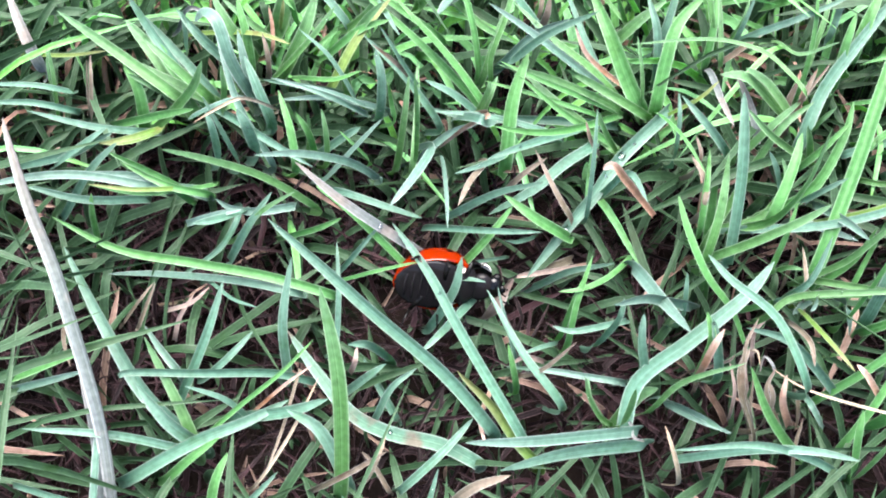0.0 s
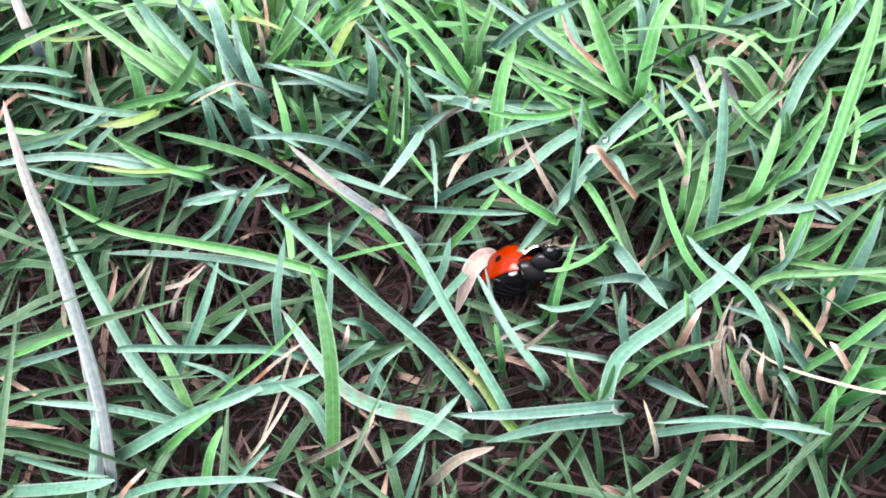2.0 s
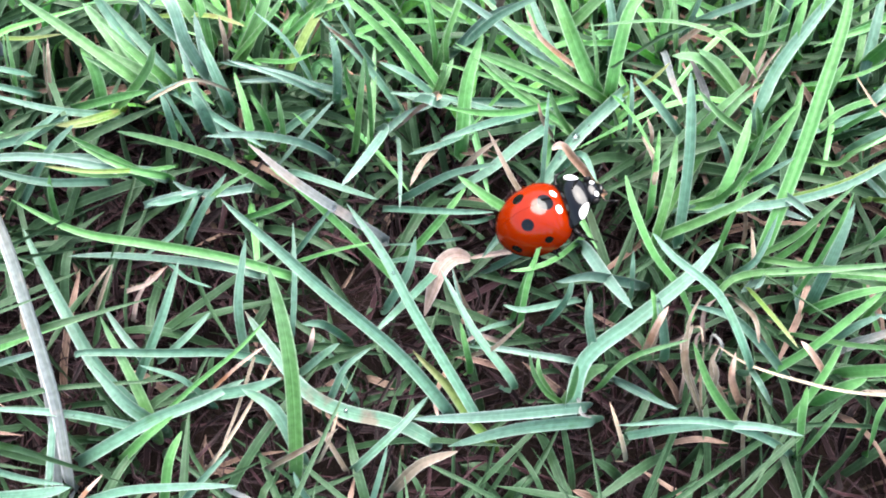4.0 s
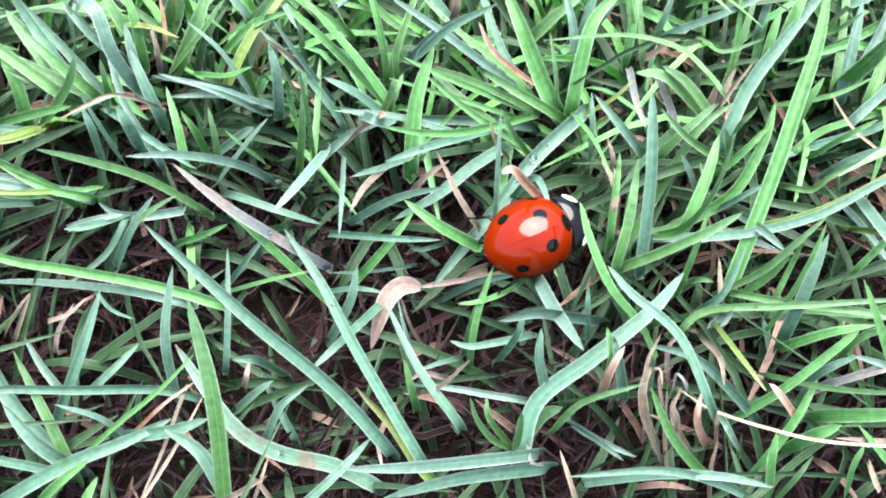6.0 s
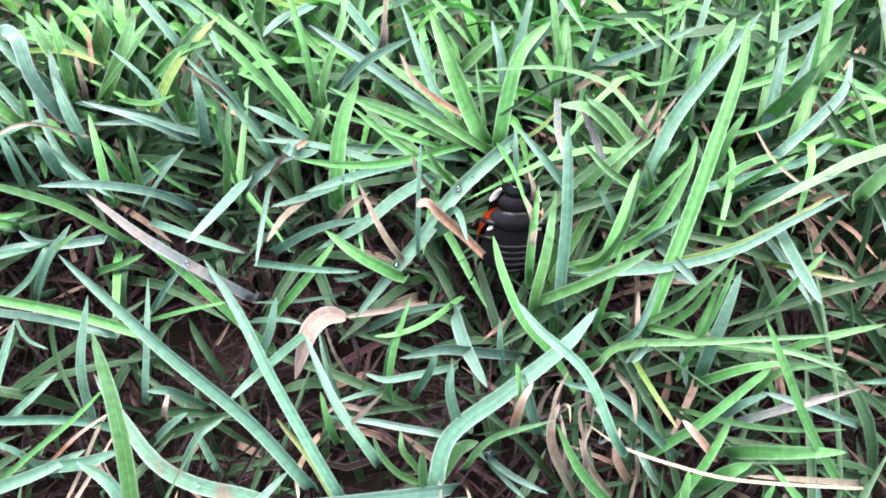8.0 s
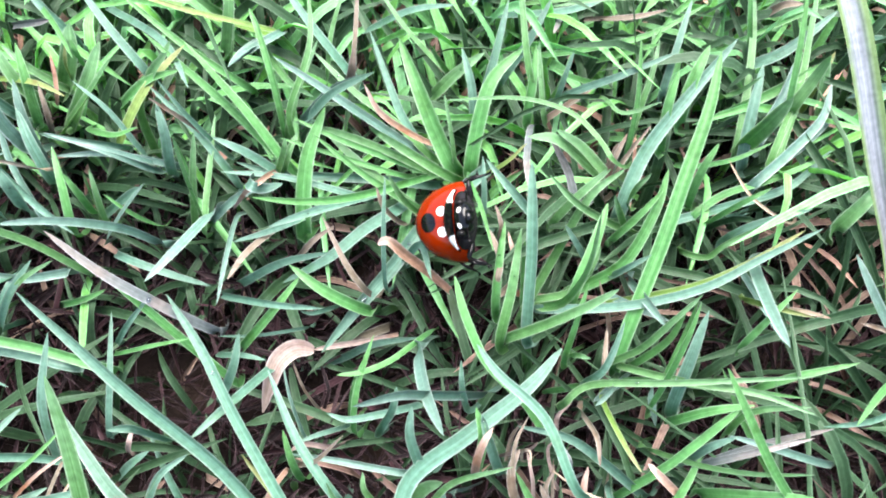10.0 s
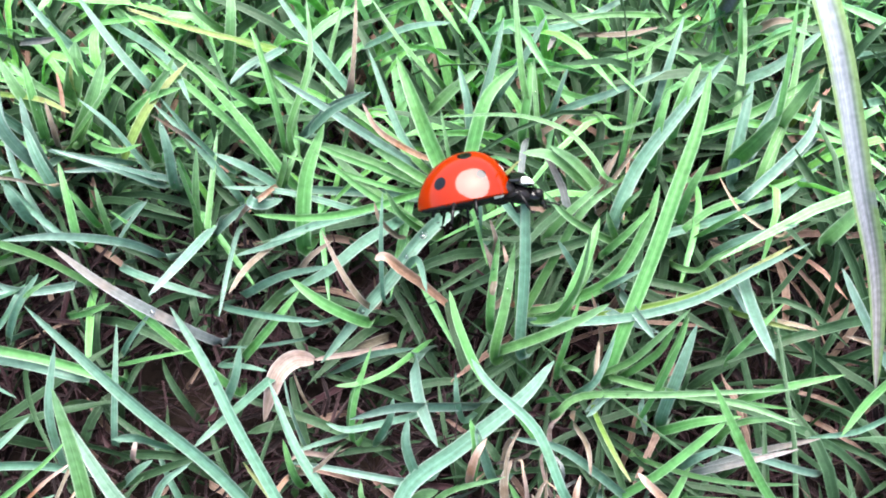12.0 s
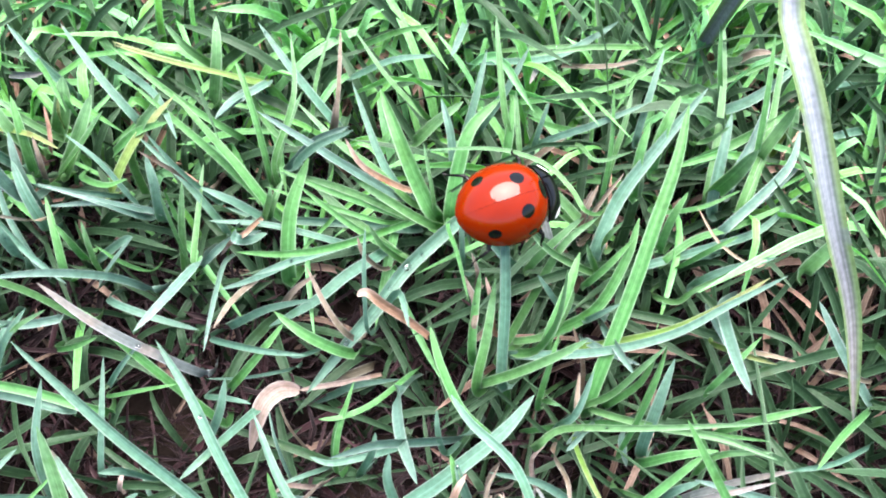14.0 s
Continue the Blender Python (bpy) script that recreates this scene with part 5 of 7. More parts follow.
blade("bright", 0.82, (-19.5, 51.1, -0.8), (-15.9, 44.8, 7.2), (-14.7, 42.2, 11.6), (-15.8, 42.5, 14.3), (-17.1, 44.4, 16.0))
blade("bright", 0.89, (-16.4, 49.0, -0.8), (-13.7, 42.6, 7.5), (-12.1, 40.2, 12.0), (-10.1, 41.6, 15.5), (-9.2, 43.6, 17.0))
blade("green", 0.65, (-19.5, 49.0, -0.8), (-16.2, 42.8, 7.1), (-14.7, 40.6, 11.5), (-14.6, 41.8, 14.6), (-15.2, 44.0, 16.2))
blade("teal", 0.71, (-17.3, 43.6, -0.8), (-13.9, 37.9, 7.4), (-12.7, 35.8, 12.0), (-13.3, 36.9, 14.8), (-14.2, 38.9, 16.0))
blade("bright", 0.57, (-10.8, 54.1, -0.8), (-8.8, 47.2, 7.9), (-7.3, 44.0, 12.5), (-5.5, 43.4, 15.3), (-4.6, 44.1, 16.6))
blade("green", 0.57, (-15.5, 54.0, -0.8), (-12.5, 47.2, 7.5), (-11.2, 44.1, 12.2), (-11.1, 43.5, 15.6), (-11.3, 44.0, 16.7))
blade("green", 0.56, (-12.3, 51.2, -0.8), (-10.1, 44.3, 8.1), (-8.5, 41.4, 12.9), (-6.1, 41.5, 15.6), (-3.8, 41.8, 16.4))
blade("teal", 0.63, (-7.4, 44.6, -0.8), (-5.6, 38.8, 7.5), (-4.7, 36.6, 12.2), (-4.4, 37.4, 15.6), (-4.8, 38.8, 16.9))
blade("green", 0.47, (-14.8, 48.4, -0.8), (-12.4, 42.6, 7.9), (-10.6, 39.5, 12.3), (-7.7, 37.3, 15.3), (-5.7, 37.0, 16.9))
blade("green", 0.80, (-28.5, 42.9, -0.8), (-24.3, 37.7, 6.7), (-22.4, 35.9, 11.0), (-22.0, 37.0, 14.4), (-22.9, 38.5, 15.6))
blade("green", 0.55, (-30.8, 43.5, -0.8), (-27.0, 38.9, 6.6), (-24.5, 36.6, 10.6), (-19.7, 34.6, 15.1), (-17.0, 33.9, 16.9))
blade("green", 0.46, (-13.2, 40.6, -0.8), (-10.5, 35.5, 7.5), (-9.4, 33.3, 12.2), (-9.4, 33.1, 15.1), (-10.1, 33.8, 16.6))
blade("teal", 0.53, (-21.6, 39.6, -0.8), (-17.9, 34.6, 7.5), (-16.2, 32.5, 12.2), (-15.8, 32.8, 15.8), (-16.2, 33.7, 17.0))
blade("teal", 0.76, (-18.3, 40.2, -0.8), (-14.8, 35.0, 7.6), (-13.4, 32.9, 12.4), (-13.5, 33.1, 15.8), (-14.1, 33.9, 16.9))
blade("green", 0.80, (36.0, 49.6, -0.8), (31.7, 42.3, 8.6), (30.0, 39.7, 13.6), (30.5, 41.4, 16.6), (31.6, 43.5, 17.7))
blade("teal", 0.72, (41.2, 46.1, -0.8), (36.2, 39.1, 8.6), (34.1, 36.9, 13.5), (34.3, 39.3, 16.2), (35.1, 42.3, 17.4))
blade("green", 0.64, (34.1, 47.2, -0.8), (30.4, 40.6, 8.1), (28.8, 38.2, 12.9), (28.7, 39.6, 16.4), (29.3, 41.4, 17.7))
blade("green", 0.59, (29.4, 56.6, -0.8), (26.5, 50.4, 6.8), (25.6, 47.2, 11.0), (26.7, 45.3, 14.3), (28.6, 44.5, 16.4))
blade("green", 0.66, (22.5, 49.5, -0.8), (20.5, 42.9, 7.5), (19.7, 40.6, 12.0), (19.9, 42.1, 14.9), (20.2, 44.5, 16.2))
blade("pale", 0.82, (42.5, 47.9, -0.8), (37.0, 40.6, 8.9), (35.2, 38.3, 13.5), (37.0, 41.1, 15.1), (38.7, 44.8, 15.6))
blade("bright", 0.77, (47.7, 49.2, -0.8), (43.9, 44.4, 5.1), (42.0, 42.6, 8.8), (41.0, 43.4, 12.8), (41.0, 44.9, 14.8))
blade("green", 0.54, (36.0, 41.9, -0.8), (32.0, 36.3, 7.8), (30.4, 34.1, 12.6), (30.5, 34.8, 16.0), (31.4, 36.1, 17.4))
blade("green", 0.46, (29.1, 38.5, -0.8), (25.8, 33.4, 8.0), (24.8, 31.2, 12.8), (26.0, 31.5, 15.6), (27.6, 32.8, 17.1))
blade("teal", 0.61, (38.5, 38.6, -0.8), (33.8, 33.5, 8.1), (32.3, 31.3, 12.9), (33.6, 31.2, 15.5), (36.6, 31.5, 17.3))
blade("teal", 0.53, (20.1, 20.0, -0.8), (18.3, 17.0, 8.9), (17.3, 16.0, 14.1), (16.5, 16.9, 17.4), (16.0, 18.1, 18.8))
blade("green", 0.62, (30.1, 12.3, -0.8), (27.7, 10.8, 6.2), (26.4, 10.6, 10.3), (25.7, 12.1, 13.4), (25.9, 13.6, 14.5))
blade("green", 0.47, (35.6, 12.3, -0.8), (32.4, 10.8, 6.8), (30.7, 10.5, 11.1), (29.9, 11.6, 14.5), (30.3, 12.7, 15.7))
blade("teal", 0.48, (33.4, 20.5, -0.8), (29.9, 18.0, 7.5), (28.5, 17.0, 12.1), (29.0, 17.1, 15.7), (30.2, 17.4, 17.0))
blade("green", 0.55, (33.0, 23.7, -0.8), (29.0, 20.6, 8.3), (27.7, 19.2, 13.2), (29.1, 19.0, 16.4), (31.2, 19.0, 17.8))
blade("bright", 0.41, (36.9, 22.8, -0.8), (32.5, 19.7, 8.2), (30.9, 18.6, 13.1), (31.6, 19.1, 16.1), (34.3, 18.9, 17.9))
blade("teal", 0.73, (-16.9, 16.6, -0.8), (-15.7, 15.5, 4.1), (-14.2, 15.0, 6.9), (-10.1, 14.6, 10.3), (-7.5, 15.1, 11.5))
blade("teal", 0.79, (-8.4, 11.7, -0.8), (-6.8, 10.4, 4.6), (-6.5, 10.5, 7.7), (-8.0, 13.2, 10.5), (-10.3, 14.6, 10.8))
blade("green", 0.57, (-21.9, 12.1, -0.8), (-19.8, 11.0, 4.6), (-18.3, 10.8, 7.7), (-16.4, 11.5, 10.2), (-14.3, 12.6, 11.6))
blade("teal", 0.60, (-5.1, 21.4, -0.8), (-3.9, 19.9, 3.9), (-3.7, 19.2, 7.1), (-4.9, 19.0, 11.0), (-6.3, 18.6, 12.2))
blade("teal", 0.59, (-8.4, 18.9, -0.8), (-7.5, 17.4, 4.2), (-6.5, 16.8, 7.4), (-5.1, 16.9, 10.2), (-3.8, 17.5, 11.4))
blade("green", 0.54, (-0.2, 29.1, -0.8), (0.1, 26.1, 5.5), (0.9, 25.2, 9.0), (3.0, 26.3, 12.0), (4.9, 28.3, 13.5))
blade("teal", 0.61, (-1.8, 24.5, -0.8), (-1.3, 22.3, 4.3), (-0.7, 21.7, 7.5), (0.8, 22.8, 11.4), (1.3, 24.5, 13.2))
blade("teal", 0.54, (14.3, 20.0, -0.8), (13.5, 17.0, 8.6), (12.8, 16.2, 13.6), (12.1, 17.4, 16.7), (12.2, 18.8, 17.7))
blade("green", 0.53, (18.3, 20.0, -0.8), (16.6, 17.0, 8.9), (15.9, 16.0, 14.1), (16.1, 17.1, 17.6), (15.7, 18.5, 18.8))
blade("teal", 0.49, (10.8, 22.7, -0.8), (10.1, 19.8, 7.5), (10.1, 18.7, 12.2), (11.0, 19.2, 15.5), (11.3, 20.2, 16.7))
blade("green", 0.44, (4.7, 19.0, -0.8), (5.0, 17.2, 4.9), (5.0, 16.7, 8.5), (4.7, 17.3, 10.7), (4.3, 18.7, 12.1))
blade("teal", 0.49, (26.5, 26.6, -0.8), (23.4, 22.9, 8.5), (22.4, 21.4, 13.6), (23.3, 21.6, 16.1), (24.2, 23.6, 18.5))
blade("green", 0.66, (26.2, 33.6, -0.8), (22.9, 28.0, 9.7), (21.9, 26.4, 14.8), (23.1, 29.1, 16.9), (24.0, 31.7, 17.4))
blade("green", 0.58, (19.9, 32.5, -0.8), (17.9, 27.2, 9.3), (17.1, 25.7, 14.4), (17.2, 27.8, 16.8), (17.6, 30.3, 17.6))
blade("bleached", 0.28, (-27.0, 53.9, -0.8), (-22.8, 47.0, 7.7), (-20.5, 43.9, 12.3), (-19.4, 43.6, 14.7), (-18.7, 43.6, 15.5), (-17.6, 42.9, 16.0), (-16.9, 42.1, 16.1))
blade("tan", 0.36, (-18.0, 48.4, -0.8), (-14.7, 42.0, 7.8), (-13.1, 39.3, 12.6), (-12.7, 39.5, 15.1), (-13.0, 40.7, 16.3))
blade("yellowgreen", 0.33, (-17.2, 53.3, -0.8), (-14.2, 46.8, 7.4), (-12.7, 43.8, 12.0), (-11.9, 43.0, 15.3), (-11.6, 43.5, 16.7))
blade("tan", 0.46, (22.2, 16.0, -0.8), (20.2, 13.6, 8.8), (19.0, 13.0, 13.8), (17.8, 14.2, 16.7), (17.6, 15.4, 17.9), (18.0, 16.3, 18.6))
blade("tan", 0.36, (23.1, 15.8, -0.8), (20.9, 13.7, 8.2), (19.9, 13.0, 13.2), (19.6, 13.7, 16.6), (19.1, 14.6, 17.8))
blade("orange", 0.45, (32.8, 18.0, -0.8), (29.9, 15.8, 7.5), (28.1, 15.0, 12.1), (26.2, 15.6, 15.1), (25.5, 16.2, 15.6))
blade("orange", 0.43, (18.4, 20.0, -0.8), (16.5, 16.9, 9.5), (15.8, 15.8, 15.1), (16.0, 16.5, 18.0), (16.6, 17.4, 18.8))
blade("straw", 0.13, (21.9, 20.7, -0.8), (19.6, 17.7, 9.4), (18.5, 16.4, 15.0), (18.3, 16.5, 17.2), (18.6, 16.3, 18.0), (18.6, 15.3, 18.2))
blade("tan", 0.31, (26.3, 24.6, -0.8), (23.2, 21.7, 9.2), (22.1, 19.6, 14.3), (22.6, 17.6, 16.2), (22.7, 15.9, 16.1))
blade("tan", 0.29, (4.6, 19.9, -0.8), (4.6, 18.1, 5.6), (5.0, 17.2, 9.3), (6.5, 16.8, 12.5), (8.3, 17.6, 15.7))
blade("tan", 0.38, (3.8, 36.6, -0.8), (3.9, 32.2, 7.2), (4.4, 30.3, 11.6), (5.6, 30.3, 14.3), (7.1, 30.8, 15.6))
blade("tan", 0.30, (12.0, 40.0, -0.8), (11.6, 34.7, 8.2), (11.1, 32.3, 13.1), (10.1, 32.1, 15.8), (9.7, 32.9, 16.9))
blade("tan", 0.34, (20.1, 38.4, -0.8), (18.1, 33.0, 8.5), (17.4, 30.7, 13.7), (17.5, 30.8, 15.8), (17.1, 31.9, 16.7))
blade("bleached_tall", 1.3, (36.5, 56.0, -0.8), (33.5, 44.0, 31.3), (33.4, 38.7, 31.5), (34.5, 34.9, 29.8), (36.8, 30.0, 24.9), (39.5, 26.7, 19.4), (41.4, 21.9, 13.3))
blade("green", 0.57, (1.6, 43.2, -0.8), (2.7, 39.9, 5.5), (3.5, 37.6, 10.0), (-0.9, 40.6, 14.0), (-6.5, 44.5, 17.0))
blade("teal", 0.49, (-3.1, 42.1, -0.8), (-1.4, 38.6, 6.0), (-0.2, 36.1, 11.0), (-2.8, 38.5, 14.0), (-5.8, 40.8, 16.0))
blade("bright", 0.38, (1.2, 46.3, -0.8), (2.5, 42.1, 6.6), (3.5, 39.1, 12.0), (3.5, 39.6, 15.0), (4.6, 41.9, 17.0), (5.0, 44.0, 18.0), (4.6, 47.5, 19.0))
blade("green", 0.43, (0.4, 46.8, -0.8), (1.7, 42.9, 6.1), (2.7, 40.1, 11.0), (2.3, 41.8, 15.0), (1.3, 44.7, 17.0), (0.5, 46.6, 17.0))
blade("pale", 0.62, (1.7, 48.3, -0.8), (3.1, 43.6, 7.1), (4.2, 40.1, 13.0), (6.4, 40.6, 16.0), (8.9, 40.6, 18.0))
blade("bright", 0.72, (-5.7, 55.0, -0.8), (-3.5, 49.6, 7.1), (-1.8, 45.5, 13.0), (-0.9, 47.0, 17.0), (-1.0, 49.7, 18.0))
blade("yellowgreen", 0.35, (-1.6, 57.7, -0.8), (0.5, 51.2, 8.2), (2.0, 46.2, 15.0), (-3.6, 46.3, 17.0), (-7.9, 47.1, 18.0))
blade("pale", 0.53, (-1.0, 57.6, -0.8), (0.9, 51.0, 8.3), (2.4, 46.1, 15.0), (0.4, 43.7, 16.0), (-0.4, 41.8, 17.0))
blade("bright", 0.72, (-10.3, 45.0, -0.8), (-8.6, 42.5, 3.8), (-7.5, 40.7, 7.0), (-7.5, 41.5, 12.0), (-5.7, 41.8, 16.0), (-4.2, 42.1, 18.0))
blade("pale", 0.41, (-8.1, 43.6, -0.8), (-5.8, 39.7, 6.6), (-4.1, 36.9, 12.0), (-8.1, 36.7, 14.0), (-11.6, 35.9, 15.0))
blade("teal", 0.41, (-12.8, 45.4, -0.8), (-9.7, 41.0, 7.1), (-7.5, 37.8, 13.0), (-10.6, 37.2, 15.0), (-12.9, 37.6, 15.0))
blade("bright", 0.49, (-6.2, 38.1, -0.8), (-4.7, 35.7, 4.4), (-3.7, 34.1, 8.0), (-2.9, 35.3, 13.0), (-2.4, 37.4, 16.0))
blade("green", 0.35, (-7.3, 42.6, -0.8), (-5.2, 39.1, 6.1), (-3.7, 36.5, 11.0), (-3.8, 37.0, 13.0), (-3.9, 37.3, 15.0))
blade("bright", 0.42, (-14.2, 39.0, -0.8), (-12.1, 36.6, 4.4), (-10.6, 35.0, 8.0), (-9.8, 34.6, 12.0), (-9.5, 34.8, 15.0))
blade("teal", 0.56, (-13.7, 39.3, -0.8), (-11.5, 36.6, 5.0), (-9.8, 34.7, 9.0), (-6.9, 34.2, 13.0), (-5.9, 34.2, 14.0))
blade("green", 0.44, (12.2, 39.9, -0.8), (12.3, 36.4, 6.6), (12.5, 33.8, 12.0), (8.9, 35.2, 14.0), (5.3, 37.3, 16.0))
blade("bright", 0.48, (12.6, 43.6, -0.8), (12.7, 39.5, 7.2), (12.8, 36.4, 13.0), (8.0, 37.6, 15.0), (3.9, 38.2, 16.0))
blade("pale", 0.48, (-4.9, 38.9, -0.8), (-3.1, 35.7, 6.0), (-1.7, 33.5, 11.0), (0.4, 34.3, 13.0), (2.8, 34.7, 14.0))
blade("teal", 0.41, (7.6, 40.9, -0.8), (8.2, 37.3, 6.6), (8.7, 34.6, 12.0), (3.5, 35.1, 14.0), (-0.6, 34.9, 15.0))
blade("bright", 0.42, (-0.0, 42.9, -0.8), (1.3, 39.4, 6.0), (2.3, 36.8, 11.0), (3.2, 37.0, 14.0), (3.4, 37.5, 15.0))
blade("orange", 0.28, (-19.7, 49.7, -0.8), (-15.8, 44.8, 7.1), (-13.0, 41.3, 13.0), (-12.6, 42.1, 15.0), (-12.8, 43.3, 16.0))
blade("green", 0.41, (44.0, 49.8, -0.8), (40.3, 44.6, 7.7), (37.6, 40.7, 14.0), (37.3, 42.7, 18.0), (37.5, 46.4, 21.0))
blade("green", 0.36, (41.4, 55.2, -0.8), (38.3, 49.7, 7.1), (36.0, 45.6, 13.0), (34.9, 46.6, 17.0), (34.8, 49.4, 19.0))
blade("tan", 0.56, (27.2, 41.7, -0.8), (26.0, 38.5, 5.5), (25.2, 36.3, 10.0), (25.2, 36.6, 13.0), (25.5, 37.5, 15.0))
blade("green", 0.35, (29.5, 45.0, -0.8), (28.0, 41.2, 6.0), (26.9, 38.6, 11.0), (27.1, 40.8, 15.0), (27.0, 44.0, 18.0))
blade("bright", 0.75, (44.3, 49.8, -0.8), (40.6, 44.6, 7.7), (37.8, 40.7, 14.0), (38.6, 41.5, 17.0), (38.9, 41.8, 19.0))
blade("tan", 0.33, (28.5, 59.7, -0.8), (26.7, 53.3, 7.7), (25.4, 48.5, 14.0), (27.4, 47.2, 16.0), (29.1, 46.9, 17.0))
blade("bright", 0.40, (34.5, 62.1, -0.8), (31.8, 54.9, 8.2), (29.8, 49.6, 15.0), (25.9, 48.8, 16.0), (21.3, 47.9, 16.0))
blade("bright", 0.42, (22.2, 49.7, -0.8), (21.3, 45.2, 6.6), (20.7, 41.9, 12.0), (19.6, 42.8, 16.0), (19.1, 46.6, 18.0), (18.9, 49.2, 19.0))
blade("yellowgreen", 0.48, (26.3, 31.5, -0.8), (24.9, 28.9, 6.6), (24.0, 27.0, 12.0), (29.2, 27.1, 15.0), (32.6, 28.3, 16.0), (36.1, 30.2, 17.0))
blade("pale", 0.46, (37.9, 35.0, -0.8), (35.6, 32.3, 6.0), (33.8, 30.3, 11.0), (33.8, 26.6, 14.0), (34.5, 23.6, 15.0))
blade("straw", 0.29, (40.0, 31.6, -0.8), (37.2, 29.0, 6.6), (35.2, 27.1, 12.0), (36.6, 26.0, 14.0), (38.1, 25.6, 14.0))
blade("green", 0.46, (28.7, 26.8, -0.8), (27.4, 25.2, 5.0), (26.6, 24.0, 9.0), (28.3, 24.7, 12.0), (28.9, 25.8, 15.0))
blade("green", 0.39, (30.8, 25.2, -0.8), (29.4, 23.7, 5.0), (28.4, 22.7, 9.0), (29.4, 25.1, 12.0), (29.6, 26.3, 15.0))
blade("pale", 0.45, (27.0, 32.4, -0.8), (25.6, 29.7, 6.6), (24.6, 27.8, 12.0), (26.1, 26.1, 14.0), (28.0, 25.3, 14.0))
blade("bright", 0.47, (21.5, 32.1, -0.8), (20.8, 29.9, 5.5), (20.3, 28.2, 10.0), (22.5, 28.1, 12.0), (23.8, 29.8, 14.0), (23.4, 31.1, 15.0))
blade("green", 0.71, (20.6, 26.2, -0.8), (20.3, 25.2, 3.0), (19.7, 27.9, 8.0), (19.2, 30.9, 14.0))
blade("green", 0.44, (22.3, 24.7, -0.8), (21.6, 23.2, 5.0), (21.1, 22.2, 9.0), (25.6, 21.8, 13.0), (30.3, 20.8, 15.0), (35.3, 20.2, 15.0))
blade("green", 0.39, (38.3, 18.6, -0.8), (37.0, 18.0, 2.8), (36.2, 17.7, 5.0), (33.1, 20.0, 10.0), (30.9, 22.3, 14.0))
blade("bleached", 0.45, (33.7, 19.4, -0.8), (32.3, 18.6, 3.8), (31.4, 18.0, 7.0), (34.3, 18.6, 10.0), (37.6, 18.9, 13.0))
blade("green", 0.50, (37.3, 24.6, -0.8), (35.0, 22.9, 6.0), (33.3, 21.7, 11.0), (35.2, 21.8, 14.0), (38.9, 22.4, 15.0))
blade("tan", 0.27, (18.7, 18.4, -0.8), (18.5, 17.9, 2.8), (18.3, 17.5, 5.0), (18.5, 19.2, 8.0), (19.1, 19.9, 10.0))
blade("dead", 0.27, (18.3, 19.9, -0.8), (18.1, 19.1, 3.3), (17.9, 18.6, 6.0), (19.5, 18.4, 9.0), (20.0, 18.6, 10.0))
blade("tan", 0.34, (26.4, 26.8, -0.8), (25.6, 25.4, 3.8), (25.0, 24.6, 7.0), (24.8, 26.1, 11.0), (23.8, 28.0, 14.0))
blade("pale", 0.52, (27.9, 25.4, -0.8), (26.6, 23.8, 5.5), (25.7, 22.6, 10.0), (24.4, 21.5, 12.0), (23.1, 20.4, 13.0))
blade("bright", 0.72, (-24.0, 46.4, -0.8), (-21.1, 40.8, 7.7), (-19.0, 36.6, 14.0), (-23.6, 39.4, 16.0), (-27.2, 41.3, 18.0))
blade("bright", 0.65, (-20.9, 46.1, -0.8), (-18.5, 40.9, 7.1), (-16.8, 37.0, 13.0), (-19.0, 37.9, 16.0), (-21.1, 39.6, 17.0))
blade("teal", 0.66, (-23.8, 48.6, -0.8), (-20.9, 42.7, 7.7), (-18.8, 38.3, 14.0), (-21.0, 40.9, 16.0), (-22.5, 42.8, 18.0))
blade("pale", 0.78, (-17.6, 46.7, -0.8), (-15.6, 41.4, 7.1), (-14.1, 37.5, 13.0), (-14.8, 37.7, 17.0), (-15.5, 39.5, 19.0), (-16.5, 40.4, 19.0), (-17.4, 40.4, 18.0))
blade("teal", 0.40, (-34.0, 47.0, -0.8), (-30.2, 41.7, 7.1), (-27.3, 37.8, 13.0), (-29.3, 37.1, 15.0), (-33.0, 37.2, 15.0))
blade("teal", 0.44, (-33.2, 45.1, -0.8), (-29.7, 40.3, 6.6), (-27.1, 36.8, 12.0), (-29.6, 36.3, 14.0), (-33.2, 36.3, 14.0))
blade("bleached", 0.83, (-36.7, 48.9, -0.8), (-32.8, 43.7, 6.6), (-30.0, 40.0, 12.0), (-30.5, 41.1, 15.0), (-32.4, 45.0, 16.0))
blade("teal", 0.58, (-34.2, 39.5, -0.8), (-30.9, 35.6, 6.0), (-28.5, 32.8, 11.0), (-25.3, 32.8, 14.0), (-23.5, 33.6, 15.0))
blade("pale", 0.56, (-24.4, 37.0, -0.8), (-21.9, 33.1, 6.6), (-20.0, 30.3, 12.0), (-24.9, 30.3, 14.0), (-28.3, 29.6, 15.0), (-31.3, 28.9, 15.0))
blade("green", 0.49, (-22.2, 36.8, -0.8), (-19.8, 32.9, 6.6), (-18.1, 30.1, 12.0), (-20.7, 30.8, 14.0), (-22.6, 31.0, 16.0))
blade("pale", 0.42, (-21.8, 33.7, -0.8), (-19.5, 30.2, 6.6), (-17.9, 27.6, 12.0), (-15.4, 27.3, 14.0), (-13.7, 27.7, 14.0))
blade("teal", 0.56, (-17.9, 30.3, -0.8), (-16.4, 27.8, 5.0), (-15.4, 26.1, 9.0), (-13.4, 26.9, 13.0), (-11.6, 28.5, 15.0))
